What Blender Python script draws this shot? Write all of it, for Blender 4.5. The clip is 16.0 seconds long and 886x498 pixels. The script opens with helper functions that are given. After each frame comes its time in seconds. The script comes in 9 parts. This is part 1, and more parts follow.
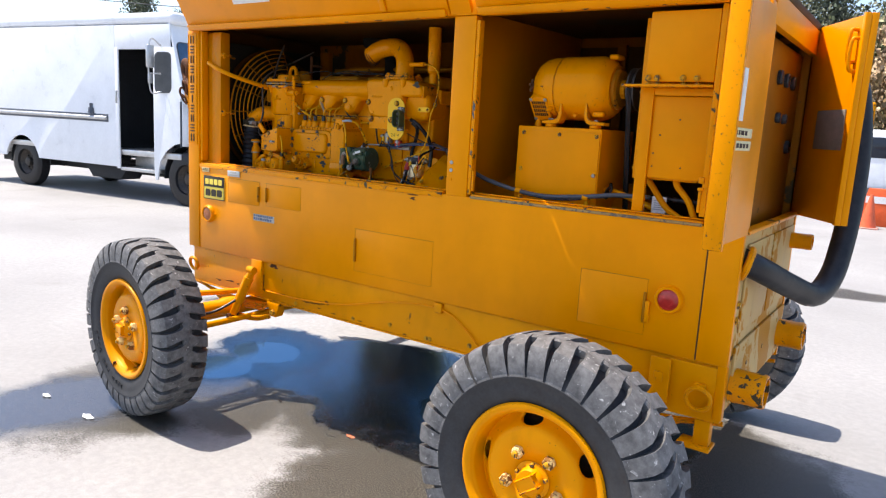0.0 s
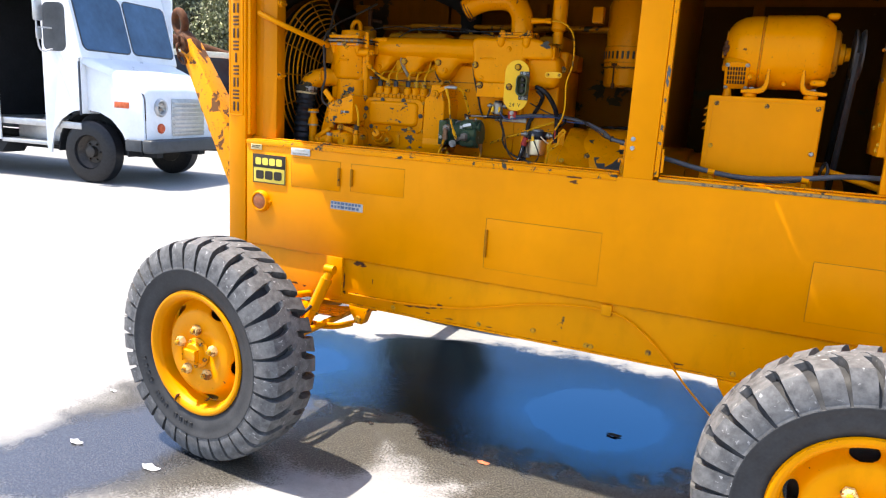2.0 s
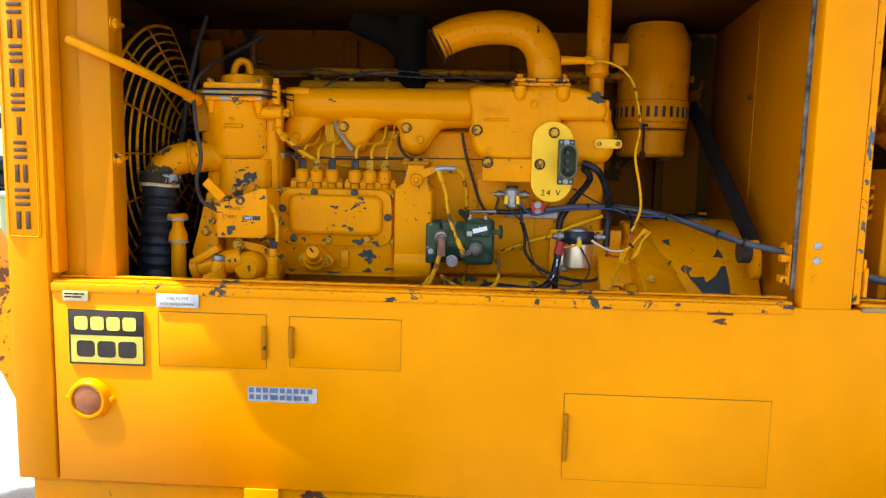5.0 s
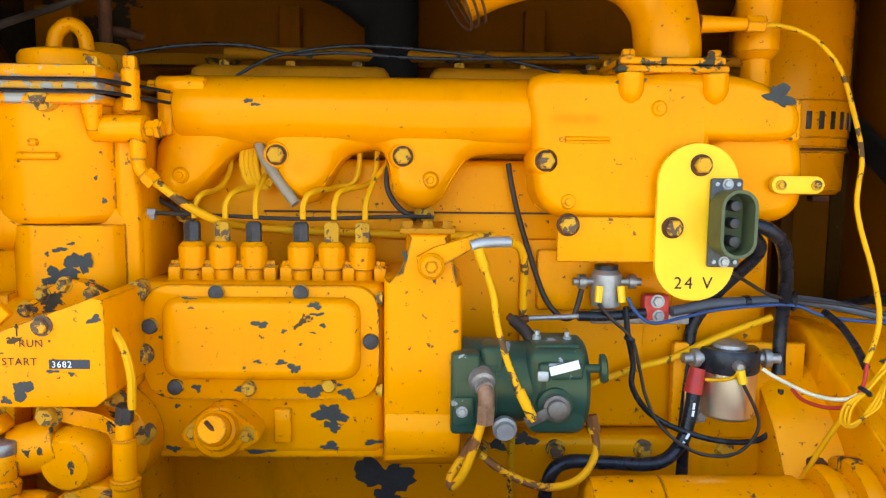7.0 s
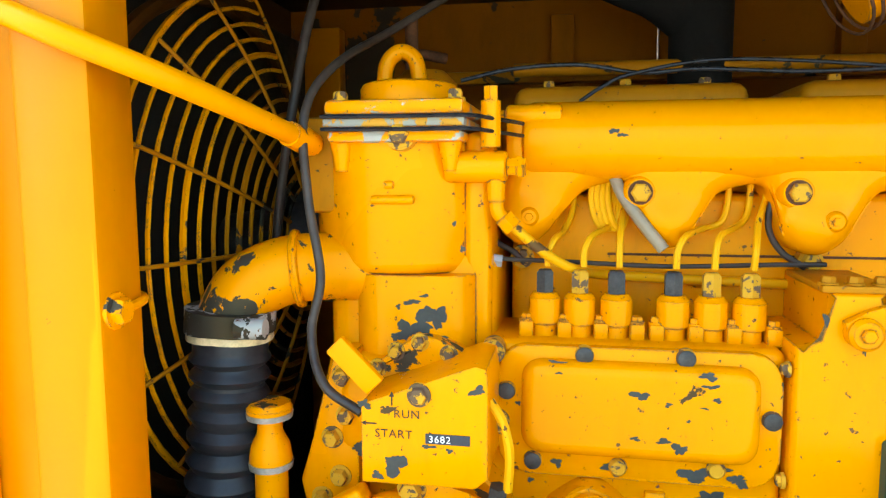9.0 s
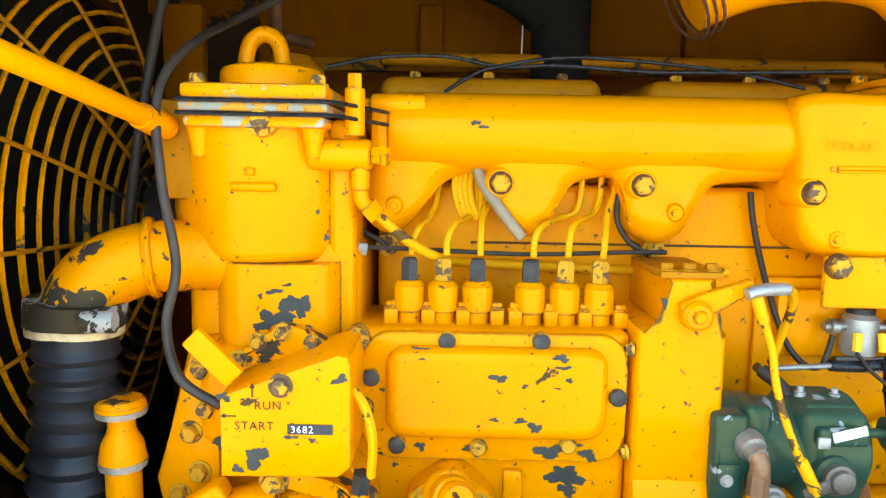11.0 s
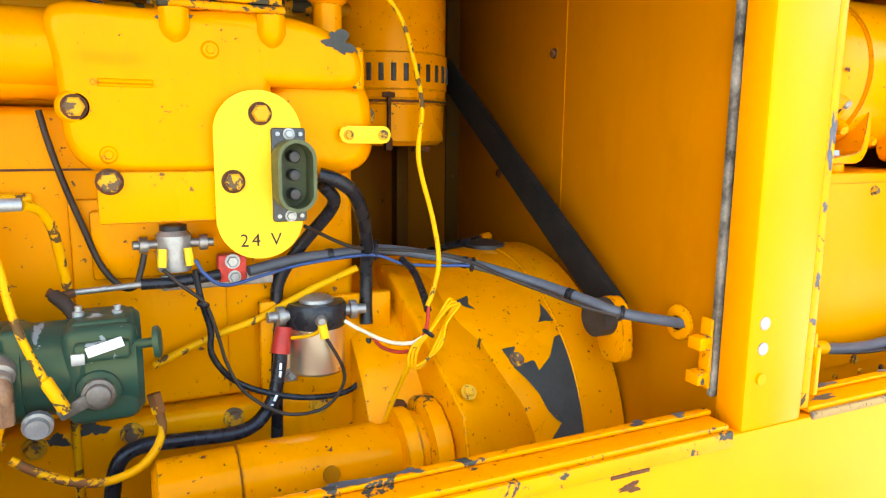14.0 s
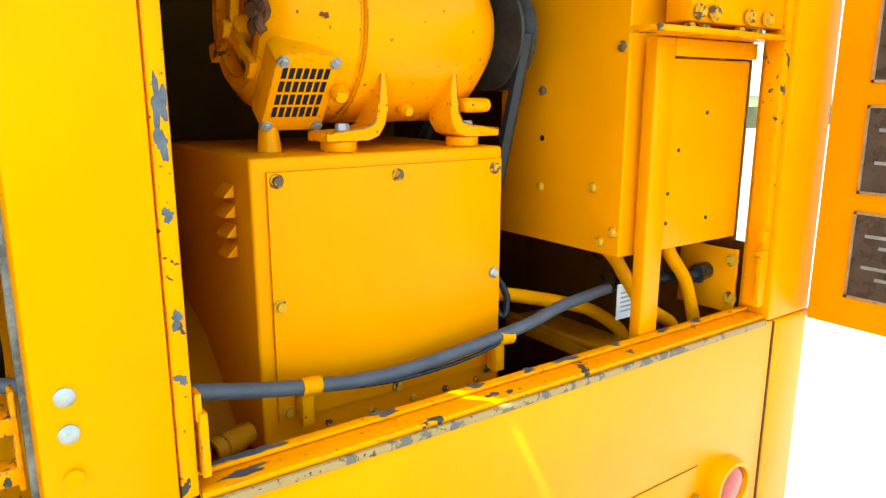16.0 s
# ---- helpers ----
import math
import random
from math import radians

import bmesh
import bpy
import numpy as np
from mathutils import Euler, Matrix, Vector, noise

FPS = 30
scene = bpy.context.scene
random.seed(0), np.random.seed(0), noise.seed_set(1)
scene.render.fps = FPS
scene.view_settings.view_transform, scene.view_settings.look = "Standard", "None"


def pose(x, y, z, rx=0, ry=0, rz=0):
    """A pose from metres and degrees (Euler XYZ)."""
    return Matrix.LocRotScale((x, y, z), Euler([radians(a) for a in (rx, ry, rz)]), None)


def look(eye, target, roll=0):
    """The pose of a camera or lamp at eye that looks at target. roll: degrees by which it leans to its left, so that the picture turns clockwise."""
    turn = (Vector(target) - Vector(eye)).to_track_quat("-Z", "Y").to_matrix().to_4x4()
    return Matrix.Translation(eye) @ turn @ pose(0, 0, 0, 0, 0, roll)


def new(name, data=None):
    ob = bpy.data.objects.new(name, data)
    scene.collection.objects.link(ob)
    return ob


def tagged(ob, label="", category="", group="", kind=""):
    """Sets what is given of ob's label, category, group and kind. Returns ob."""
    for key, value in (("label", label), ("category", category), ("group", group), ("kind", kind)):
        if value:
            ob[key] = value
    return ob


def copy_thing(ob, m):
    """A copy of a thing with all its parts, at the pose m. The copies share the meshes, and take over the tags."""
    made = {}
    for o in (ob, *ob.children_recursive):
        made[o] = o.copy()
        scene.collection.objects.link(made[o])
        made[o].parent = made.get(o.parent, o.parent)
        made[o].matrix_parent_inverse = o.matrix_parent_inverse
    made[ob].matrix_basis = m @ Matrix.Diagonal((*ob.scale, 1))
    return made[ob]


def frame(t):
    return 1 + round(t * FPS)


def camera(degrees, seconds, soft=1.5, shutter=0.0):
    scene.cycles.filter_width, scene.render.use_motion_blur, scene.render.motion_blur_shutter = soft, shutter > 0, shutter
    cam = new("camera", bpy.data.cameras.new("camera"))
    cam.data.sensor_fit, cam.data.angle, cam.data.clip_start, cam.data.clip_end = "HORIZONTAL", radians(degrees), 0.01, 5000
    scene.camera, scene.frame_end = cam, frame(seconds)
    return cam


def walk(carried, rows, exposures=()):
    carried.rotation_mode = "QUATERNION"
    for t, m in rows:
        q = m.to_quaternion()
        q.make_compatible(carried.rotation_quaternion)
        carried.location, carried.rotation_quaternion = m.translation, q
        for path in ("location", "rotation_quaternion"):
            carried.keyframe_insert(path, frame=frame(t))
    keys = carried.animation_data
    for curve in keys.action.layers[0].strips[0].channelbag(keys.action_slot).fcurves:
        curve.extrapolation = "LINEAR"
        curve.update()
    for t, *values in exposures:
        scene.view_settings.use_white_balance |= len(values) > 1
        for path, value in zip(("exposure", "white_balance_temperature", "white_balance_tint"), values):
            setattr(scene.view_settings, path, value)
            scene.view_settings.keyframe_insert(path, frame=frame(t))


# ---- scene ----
cam = camera(64.9, 16.0, soft=1.2)
PATH = [
    (0, (1.843, -2.627, 1.6), (0.715, -1.012, 1.259), 3.2),
    (0.5, (1.523, -2.742, 1.587), (0.493, -1.068, 1.22), 4.2),
    (1, (1.187, -2.798, 1.578), (0.201, -1.105, 1.176), 3.1),
    (1.5, (0.825, -2.743, 1.569), (-0.118, -1.026, 1.164), 3.7),
    (2, (0.484, -2.757, 1.548), (-0.309, -0.969, 1.133), 3.5),
    (2.5, (0.176, -2.746, 1.561), (-0.537, -0.935, 1.102), 3.4),
    (3, (-0.146, -2.606, 1.551), (-0.803, -0.765, 1.126), 2.0),
    (3.5, (-0.417, -2.464, 1.569), (-0.833, -0.539, 1.224), 0.6),
    (4, (-0.564, -2.265, 1.583), (-0.713, -0.296, 1.266), 0.5),
    (4.2, (-0.623, -2.147, 1.583), (-0.733, -0.171, 1.292), 1.1),
    (6.3, (-0.822, -0.96, 1.672), (-0.936, 1.025, 1.46), 1.3),
    (6.5, (-0.847, -0.864, 1.671), (-0.966, 1.121, 1.452), 0.9),
    (7, (-0.944, -0.661, 1.7), (-0.902, 1.327, 1.486), 0.6),
    (7.5, (-1.0, -0.551, 1.72), (-1.094, 1.428, 1.45), 0.8),
    (8, (-1.083, -0.516, 1.731), (-1.313, 1.45, 1.447), 1.7),
    (8.5, (-1.224, -0.531, 1.74), (-1.507, 1.439, 1.545), -0.1),
    (8.7, (-1.246, -0.535, 1.747), (-1.612, 1.42, 1.536), -0.2),
    (10.8, (-1.25, -0.54, 1.754), (-1.351, 1.444, 1.525), 1.1),
    (11, (-1.233, -0.54, 1.752), (-1.244, 1.445, 1.501), 1.0),
    (11.5, (-1.182, -0.547, 1.74), (-1.008, 1.428, 1.476), 1.2),
    (12, (-1.083, -0.56, 1.73), (-0.779, 1.399, 1.463), 1.4),
    (12.5, (-0.975, -0.574, 1.721), (-0.513, 1.351, 1.435), 1.2),
    (13, (-0.895, -0.593, 1.716), (-0.298, 1.288, 1.394), 1.1),
    (13.5, (-0.822, -0.613, 1.71), (-0.162, 1.243, 1.363), 0.4),
    (14, (-0.738, -0.628, 1.695), (0.099, 1.158, 1.363), 0.6),
    (14.5, (-0.644, -0.609, 1.689), (0.309, 1.115, 1.343), -0.4),
    (15, (-0.476, -0.575, 1.696), (0.572, 1.079, 1.291), 0.3),
    (15.5, (-0.277, -0.59, 1.704), (0.932, 0.946, 1.278), -0.9),
    (16, (-0.031, -0.653, 1.707), (1.101, 0.938, 1.277), 0.1),
]
walk(cam, [(t, look(eye, target, roll)) for t, eye, target, roll in PATH],
     [(0.0, 1.5, 6900, 14), (1.5, 1.9, 6900, 13), (3.5, 2.0, 6900, 12), (4.2, 2.15, 6900, 12), (6.3, 2.5, 6900, 10), (7.0, 2.97, 6800, 5), (8.0, 3.10, 6800, -3), (8.7, 3.2, 6800, -6), (11.0, 3.48, 6850, -7), (13.0, 3.50, 7600, 4), (14.5, 3.36, 7650, 5), (15.2, 3.22, 7550, -2), (16.0, 2.96, 7250, -9)])

# ---- daylight ----
SUN = Vector((0.42, 0.12, -1.0)).normalized()      # the way the sunlight travels
world = bpy.data.worlds.new("sky")
scene.world = world
world.use_nodes = True
wn = world.node_tree
sky = wn.nodes.new("ShaderNodeTexSky")
sky.sky_type = "NISHITA"
sky.sun_disc = False
sky.sun_elevation = math.asin(-SUN.z)
sky.sun_rotation = math.atan2(-SUN.x, -SUN.y)
sky.air_density, sky.dust_density, sky.ozone_density = 1.0, 1.6, 4.0
wn.links.new(sky.outputs[0], wn.nodes["Background"].inputs[0])
wn.nodes["Background"].inputs[1].default_value = 0.115
sun_data = bpy.data.lights.new("sun", "SUN")
sun_data.energy, sun_data.angle, sun_data.color = 3.1, radians(0.55), (1.0, 0.95, 0.87)
sun = new("sun", sun_data)
sun.matrix_world = look((-4, -2, 12), Vector((-4, -2, 12)) + SUN)


# ---- materials ----
def nodes_of(name):
    m = bpy.data.materials.new(name)
    m.use_nodes = True
    return m, m.node_tree, m.node_tree.nodes["Principled BSDF"]


def ramp(tree, fac, stops, interp="LINEAR"):
    r = tree.nodes.new("ShaderNodeValToRGB")
    r.color_ramp.interpolation = interp
    el = r.color_ramp.elements
    while len(el) < len(stops):
        el.new(0.5)
    for e, (p, c) in zip(el, stops):
        e.position, e.color = p, (*c, 1) if len(c) == 3 else c
    tree.links.new(fac, r.inputs[0])
    return r.outputs[0]


def noise_tex(tree, scale, detail=4.0, rough=0.55, distort=0.0, vec=None, stretch=None):
    n = tree.nodes.new("ShaderNodeTexNoise")
    n.inputs["Scale"].default_value = scale
    n.inputs["Detail"].default_value = detail
    n.inputs["Roughness"].default_value = rough
    n.inputs["Distortion"].default_value = distort
    if vec is None:
        vec = tree.nodes.new("ShaderNodeTexCoord").outputs["Object"]
    if stretch:
        mp = tree.nodes.new("ShaderNodeMapping")
        mp.inputs["Scale"].default_value = stretch
        tree.links.new(vec, mp.inputs[0])
        vec = mp.outputs[0]
    tree.links.new(vec, n.inputs["Vector"])
    return n.outputs["Fac"]


def math_node(tree, op, a, b=None, clamp=False):
    n = tree.nodes.new("ShaderNodeMath")
    n.operation = op
    n.use_clamp = clamp
    for i, v in enumerate((a, b)):
        if v is None:
            continue
        if isinstance(v, (int, float)):
            n.inputs[i].default_value = v
        else:
            tree.links.new(v, n.inputs[i])
    return n.outputs[0]


def mix_color(tree, fac, a, b):
    n = tree.nodes.new("ShaderNodeMix")
    n.data_type = "RGBA"
    for i, v in ((0, fac), (6, a), (7, b)):
        if isinstance(v, (int, float)):
            n.inputs[i].default_value = v
        elif isinstance(v, tuple):
            n.inputs[i].default_value = (*v, 1)
        else:
            tree.links.new(v, n.inputs[i])
    return n.outputs[2]


def bump(tree, bsdf, height, strength=0.3, dist=0.002):
    b = tree.nodes.new("ShaderNodeBump")
    b.inputs["Strength"].default_value = strength
    b.inputs["Distance"].default_value = dist
    tree.links.new(height, b.inputs["Height"])
    tree.links.new(b.outputs[0], bsdf.inputs["Normal"])


def simple(name, color, rough=0.5, metal=0.0, vary=0.25, scale=18.0, relief=0.15, coat=0.0):
    """Paint, rubber or metal with uneven tone at two sizes, uneven gloss and a fine relief."""
    m, t, b = nodes_of(name)
    n1 = noise_tex(t, scale, 5)
    n2 = noise_tex(t, scale * 7, 3)
    s = math_node(t, "ADD", math_node(t, "MULTIPLY", n1, 0.7), math_node(t, "MULTIPLY", n2, 0.3))
    lo = tuple(c * (1 - vary) for c in color)
    hi = tuple(min(1, c * (1 + vary)) for c in color)
    t.links.new(ramp(t, s, [(0.35, lo), (0.65, hi)]), b.inputs["Base Color"])
    t.links.new(ramp(t, n1, [(0.3, (max(0.02, rough - 0.1),) * 3), (0.7, (min(1, rough + 0.1),) * 3)]), b.inputs["Roughness"])
    b.inputs["Metallic"].default_value = metal
    b.inputs["Specular IOR Level"].default_value = 0.25
    b.inputs["Coat Weight"].default_value = coat
    if relief:
        bump(t, b, n2, relief, 0.001)
    return m


def chipped(name, paint, under, chip_scale=16.0, chip=0.66, rust=0.7, rough=0.36, grime=0.35, orange_peel=0.12, wear=(0.1, 0.045, 0.025), band=0.008, edge=0.0):
    """Old brushed enamel: flaked patches down to the undercoat, brown specks, dulled grime and a wavy coat."""
    m, t, b = nodes_of(name)
    big = noise_tex(t, 3.1, 3)
    flakes = noise_tex(t, chip_scale, 7, 0.62, 0.4)
    gate = math_node(t, "ADD", flakes, math_node(t, "MULTIPLY", math_node(t, "SUBTRACT", big, 0.5), 0.5))
    mask = ramp(t, gate, [(chip, (0, 0, 0)), (chip + band, (1, 1, 1))])
    if edge > 0:
        bev = t.nodes.new("ShaderNodeBevel")
        bev.samples = 3
        bev.inputs["Radius"].default_value = 0.0045
        dot = t.nodes.new("ShaderNodeVectorMath")
        dot.operation = "DOT_PRODUCT"
        t.links.new(bev.outputs[0], dot.inputs[0])
        t.links.new(t.nodes.new("ShaderNodeNewGeometry").outputs["Normal"], dot.inputs[1])
        rim = ramp(t, math_node(t, "SUBTRACT", 1.0, dot.outputs["Value"]), [(0.02, (0, 0, 0)), (0.16, (1, 1, 1))])
        nick = math_node(t, "ADD", noise_tex(t, 48.0, 5, 0.65), math_node(t, "MULTIPLY", rim, edge))
        mask = math_node(t, "MAXIMUM", mask, ramp(t, nick, [(0.72, (0, 0, 0)), (0.735, (1, 1, 1))]))
    specks = noise_tex(t, chip_scale * 5.5, 4, 0.6)
    smask = ramp(t, specks, [(rust, (0, 0, 0)), (rust + 0.03, (1, 1, 1))])
    tone = noise_tex(t, 2.0, 4)
    deep = tuple(c * 0.78 for c in paint)
    col = mix_color(t, ramp(t, tone, [(0.3, (0, 0, 0)), (0.7, (1, 1, 1))]), deep, paint)
    dirt = noise_tex(t, 9.0, 6, 0.65, 0.0, None, (1.0, 1.0, 0.35))
    col = mix_color(t, ramp(t, dirt, [(0.52, (0, 0, 0)), (0.8, (grime,) * 3)]), col, tuple(c * 0.45 for c in paint))
    col = mix_color(t, smask, col, wear)
    col = mix_color(t, mask, col, under)
    t.links.new(col, b.inputs["Base Color"])
    r0 = ramp(t, tone, [(0.3, (rough - 0.06,) * 3), (0.7, (rough + 0.1,) * 3)])
    t.links.new(mix_color(t, mask, r0, (0.62, 0.62, 0.62)), b.inputs["Roughness"])
    b.inputs["Specular IOR Level"].default_value = 0.36
    b.inputs["Specular Tint"].default_value = (1.0, 0.71, 0.18, 1)
    peel = noise_tex(t, 90.0, 3)
    h = math_node(t, "SUBTRACT", math_node(t, "MULTIPLY", peel, orange_peel), math_node(t, "ADD", mask, math_node(t, "MULTIPLY", smask, 0.5)))
    bump(t, b, h, 0.35, 0.0012)
    return m


GREY_UNDER = (0.038, 0.038, 0.032)
BROWN_UNDER = (0.050, 0.030, 0.018)
YELLOW = (0.86, 0.285, 0.0)
paint_body = chipped("body_enamel", YELLOW, GREY_UNDER, 9.0, 0.80, 0.76, 0.34, 0.14, 0.06)
paint_sill = chipped("sill_enamel", YELLOW, (0.035, 0.040, 0.042), 24.0, 0.61, 0.66, 0.36, 0.3, edge=0.2)
paint_frame = chipped("frame_enamel", (0.82, 0.29, 0.0), (0.04, 0.036, 0.03), 15.0, 0.72, 0.70, 0.40, 0.4, edge=0.20)
# body yellow darkened for inside faces: grime and bay shade in its colour
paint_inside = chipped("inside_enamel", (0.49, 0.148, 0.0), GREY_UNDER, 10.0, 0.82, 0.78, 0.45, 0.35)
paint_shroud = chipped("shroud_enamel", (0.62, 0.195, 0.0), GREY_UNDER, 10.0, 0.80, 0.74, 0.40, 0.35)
# control panel's shade behind the rear doors, put into its colour
paint_panel_shade = chipped("shaded_panel_enamel", (0.24, 0.075, 0.002), BROWN_UNDER, 8.0, 0.70, 0.70, 0.5, 0.7)
# far inside faces: grime plus the bays' deep shade, both in the base colour
paint_far = chipped("dimmed_far_enamel", (0.25, 0.070, 0.001), (0.03, 0.02, 0.015), 6.0, 0.62, 0.7, 0.6, 0.8)
paint_shade = chipped("shaded_inside_enamel", (0.060, 0.018, 0.002), (0.03, 0.02, 0.015), 6.0, 0.62, 0.7, 0.6, 0.8)
gap_shade = simple("shaded_gap", (0.22, 0.085, 0.004), 0.7, 0, 0.3, 30, 0.0)
paint_engine = chipped("engine_enamel", (0.86, 0.287, 0.0), BROWN_UNDER, 20.0, 0.735, 0.655, 0.24, 0.45, edge=0.30)
paint_worn = chipped("worn_engine_enamel", (0.86, 0.287, 0.0), BROWN_UNDER, 19.0, 0.71, 0.665, 0.24, 0.42, edge=0.29)
paint_cast = chipped("cast_enamel", (0.86, 0.287, 0.0), BROWN_UNDER, 20.0, 0.79, 0.69, 0.24, 0.35, 0.5, edge=0.12)
paint_grimy_dim = chipped("grimy_dim_enamel", (0.42, 0.15, 0.004), (0.03, 0.026, 0.02), 14.0, 0.60, 0.66, 0.45, 0.9)
paint_rusty = chipped("rusty_drawbar_enamel", (0.80, 0.28, 0.0), (0.105, 0.040, 0.018), 11.0, 0.565, 0.62, 0.5, 0.6, edge=0.30)
# far wheels' rims: rust and the trailer's shade put into a darker yellow
paint_wheel_shade = chipped("shaded_wheel_enamel", (0.22, 0.085, 0.01), (0.04, 0.022, 0.014), 8.0, 0.55, 0.62, 0.6, 0.8)
paint_rear = chipped("faded_rear_enamel", (0.62, 0.40, 0.15), (0.44, 0.17, 0.006), 4.0, 0.515, 0.72, 0.55, 0.4, band=0.02)
paint_flaked = chipped("flaked_enamel", (0.86, 0.287, 0.0), (0.040, 0.034, 0.026), 30.0, 0.595, 0.66, 0.34, 0.4, edge=0.24)
paint_edge = chipped("rubbed_edge_enamel", (0.34, 0.22, 0.09), (0.12, 0.105, 0.09), 26.0, 0.54, 0.62, 0.45, 0.5)
paint_block = chipped("stained_block_enamel", (0.80, 0.27, 0.0), BROWN_UNDER, 15.0, 0.74, 0.66, 0.36, 1.0, edge=0.22)
hose_clamp_paint = chipped("worn_clamp", (0.36, 0.35, 0.32), (0.025, 0.022, 0.018), 26.0, 0.53, 0.62, 0.5, 0.5)
bright_yellow = simple("bright_yellow_paint", (0.86, 0.48, 0.012), 0.4, 0, 0.06, 8)
rust = simple("rust", (0.095, 0.036, 0.014), 0.8, 0.1, 0.5, 30, 0.5)
nut_paint = chipped("chipped_nut_enamel", (0.72, 0.50, 0.20), (0.16, 0.065, 0.02), 34.0, 0.53, 0.64, 0.45, 0.4, edge=0.2)
bolt_steel = chipped("bolt_steel", (0.62, 0.30, 0.02), (0.10, 0.06, 0.04), 60.0, 0.52, 0.66, 0.42, 0.3)
zinc = simple("zinc_plated_steel", (0.36, 0.36, 0.34), 0.45, 0.6, 0.2, 60)
bare_steel = simple("bare_steel", (0.30, 0.28, 0.25), 0.42, 0.7, 0.35, 40)
dark_steel = simple("dark_oxide_steel", (0.052, 0.046, 0.041), 0.5, 0.4, 0.4, 40)
nickel = simple("nickel_can", (0.80, 0.71, 0.50), 0.30, 0.95, 0.02, 12, 0.01)
black_rubber = simple("black_rubber", (0.018, 0.018, 0.02), 0.42, 0, 0.35, 25)
black_cable = simple("black_cable_sheath", (0.014, 0.014, 0.017), 0.28, 0, 0.3, 40)
grey_cable = simple("grey_conduit", (0.075, 0.08, 0.092), 0.4, 0, 0.15, 30)
blue_wire = simple("blue_wire", (0.03, 0.06, 0.16), 0.4, 0, 0.2, 40)
red_wire = simple("red_wire", (0.42, 0.03, 0.02), 0.4, 0, 0.2, 40)
brown_wire = simple("brown_wire", (0.035, 0.024, 0.018), 0.5, 0, 0.5, 14)
yellow_wire = chipped("yellow_wire", (0.80, 0.36, 0.006), (0.09, 0.045, 0.02), 45.0, 0.60, 0.7, 0.42, 0.4)
cream_wire = simple("cream_wire", (0.66, 0.55, 0.36), 0.45, 0, 0.15, 40)
white_tape = simple("white_label", (0.70, 0.70, 0.68), 0.55, 0, 0.12, 30)
red_paint = simple("red_block_paint", (0.48, 0.04, 0.025), 0.45, 0, 0.3, 40)
green_paint = chipped("green_enamel", (0.020, 0.058, 0.040), (0.25, 0.27, 0.26), 26.0, 0.665, 0.72, 0.32, 0.5)
olive_paint = simple("olive_plastic", (0.075, 0.085, 0.035), 0.5, 0, 0.2, 40)
bakelite = simple("black_bakelite", (0.02, 0.02, 0.022), 0.3, 0, 0.25, 40)
ink = simple("black_ink", (0.03, 0.016, 0.012), 0.6, 0, 0.4, 60, 0.0)
tape_black = simple("embossed_black_tape", (0.03, 0.03, 0.035), 0.35, 0, 0.2, 40, 0.0)
white_ink = simple("white_ink", (0.75, 0.75, 0.75), 0.5, 0, 0.1, 40, 0.0)
sign_black = simple("sign_black", (0.035, 0.028, 0.02), 0.4, 0, 0.25, 20, 0.0)
sign_cream = simple("sign_cream", (0.86, 0.66, 0.10), 0.4, 0, 0.1, 20, 0.0)
cloudy_tube = simple("clouded_plastic_sleeve", (0.24, 0.18, 0.11), 0.4, 0, 0.15, 20)
amber_glass = simple("amber_lens", (0.33, 0.10, 0.03), 0.25, 0, 0.2, 50, 0.2, 0.4)
red_lens = simple("red_lens", (0.40, 0.025, 0.02), 0.2, 0, 0.25, 60, 0.3, 0.5)
placard = simple("dark_placard", (0.07, 0.06, 0.055), 0.3, 0.3, 0.3, 30)
blue_rubber_patch = simple("dark_seal_strip", (0.15, 0.14, 0.115), 0.6, 0.2, 0.8, 25)
radiator_core = simple("radiator_core", (0.02, 0.017, 0.013), 0.6, 0.2, 0.4, 60)
tyre_wall = simple("tyre_side_rubber", (0.035, 0.036, 0.038), 0.62, 0, 0.3, 14, 0.3)


def tread_material():
    m, t, b = nodes_of("dusty_tread_rubber")
    n = noise_tex(t, 30, 6, 0.65)
    scuff = noise_tex(t, 55, 3, 0.6, 0.6)
    c = ramp(t, n, [(0.35, (0.058, 0.058, 0.059)), (0.7, (0.150, 0.150, 0.151))])
    c = mix_color(t, ramp(t, scuff, [(0.64, (0, 0, 0)), (0.72, (0.8, 0.8, 0.8))]), c, (0.45, 0.45, 0.44))
    t.links.new(c, b.inputs["Base Color"])
    b.inputs["Roughness"].default_value = 0.7
    bump(t, b, n, 0.4, 0.002)
    return m


tread_rubber = tread_material()


def glass_material(name, tint=(0.75, 0.85, 0.88)):
    m, t, b = nodes_of(name)
    b.inputs["Base Color"].default_value = (*tint, 1)
    b.inputs["Roughness"].default_value = 0.03
    b.inputs["Transmission Weight"].default_value = 1.0
    b.inputs["IOR"].default_value = 1.45
    return m


clear_lens = glass_material("headlamp_lens", (0.9, 0.9, 0.9))


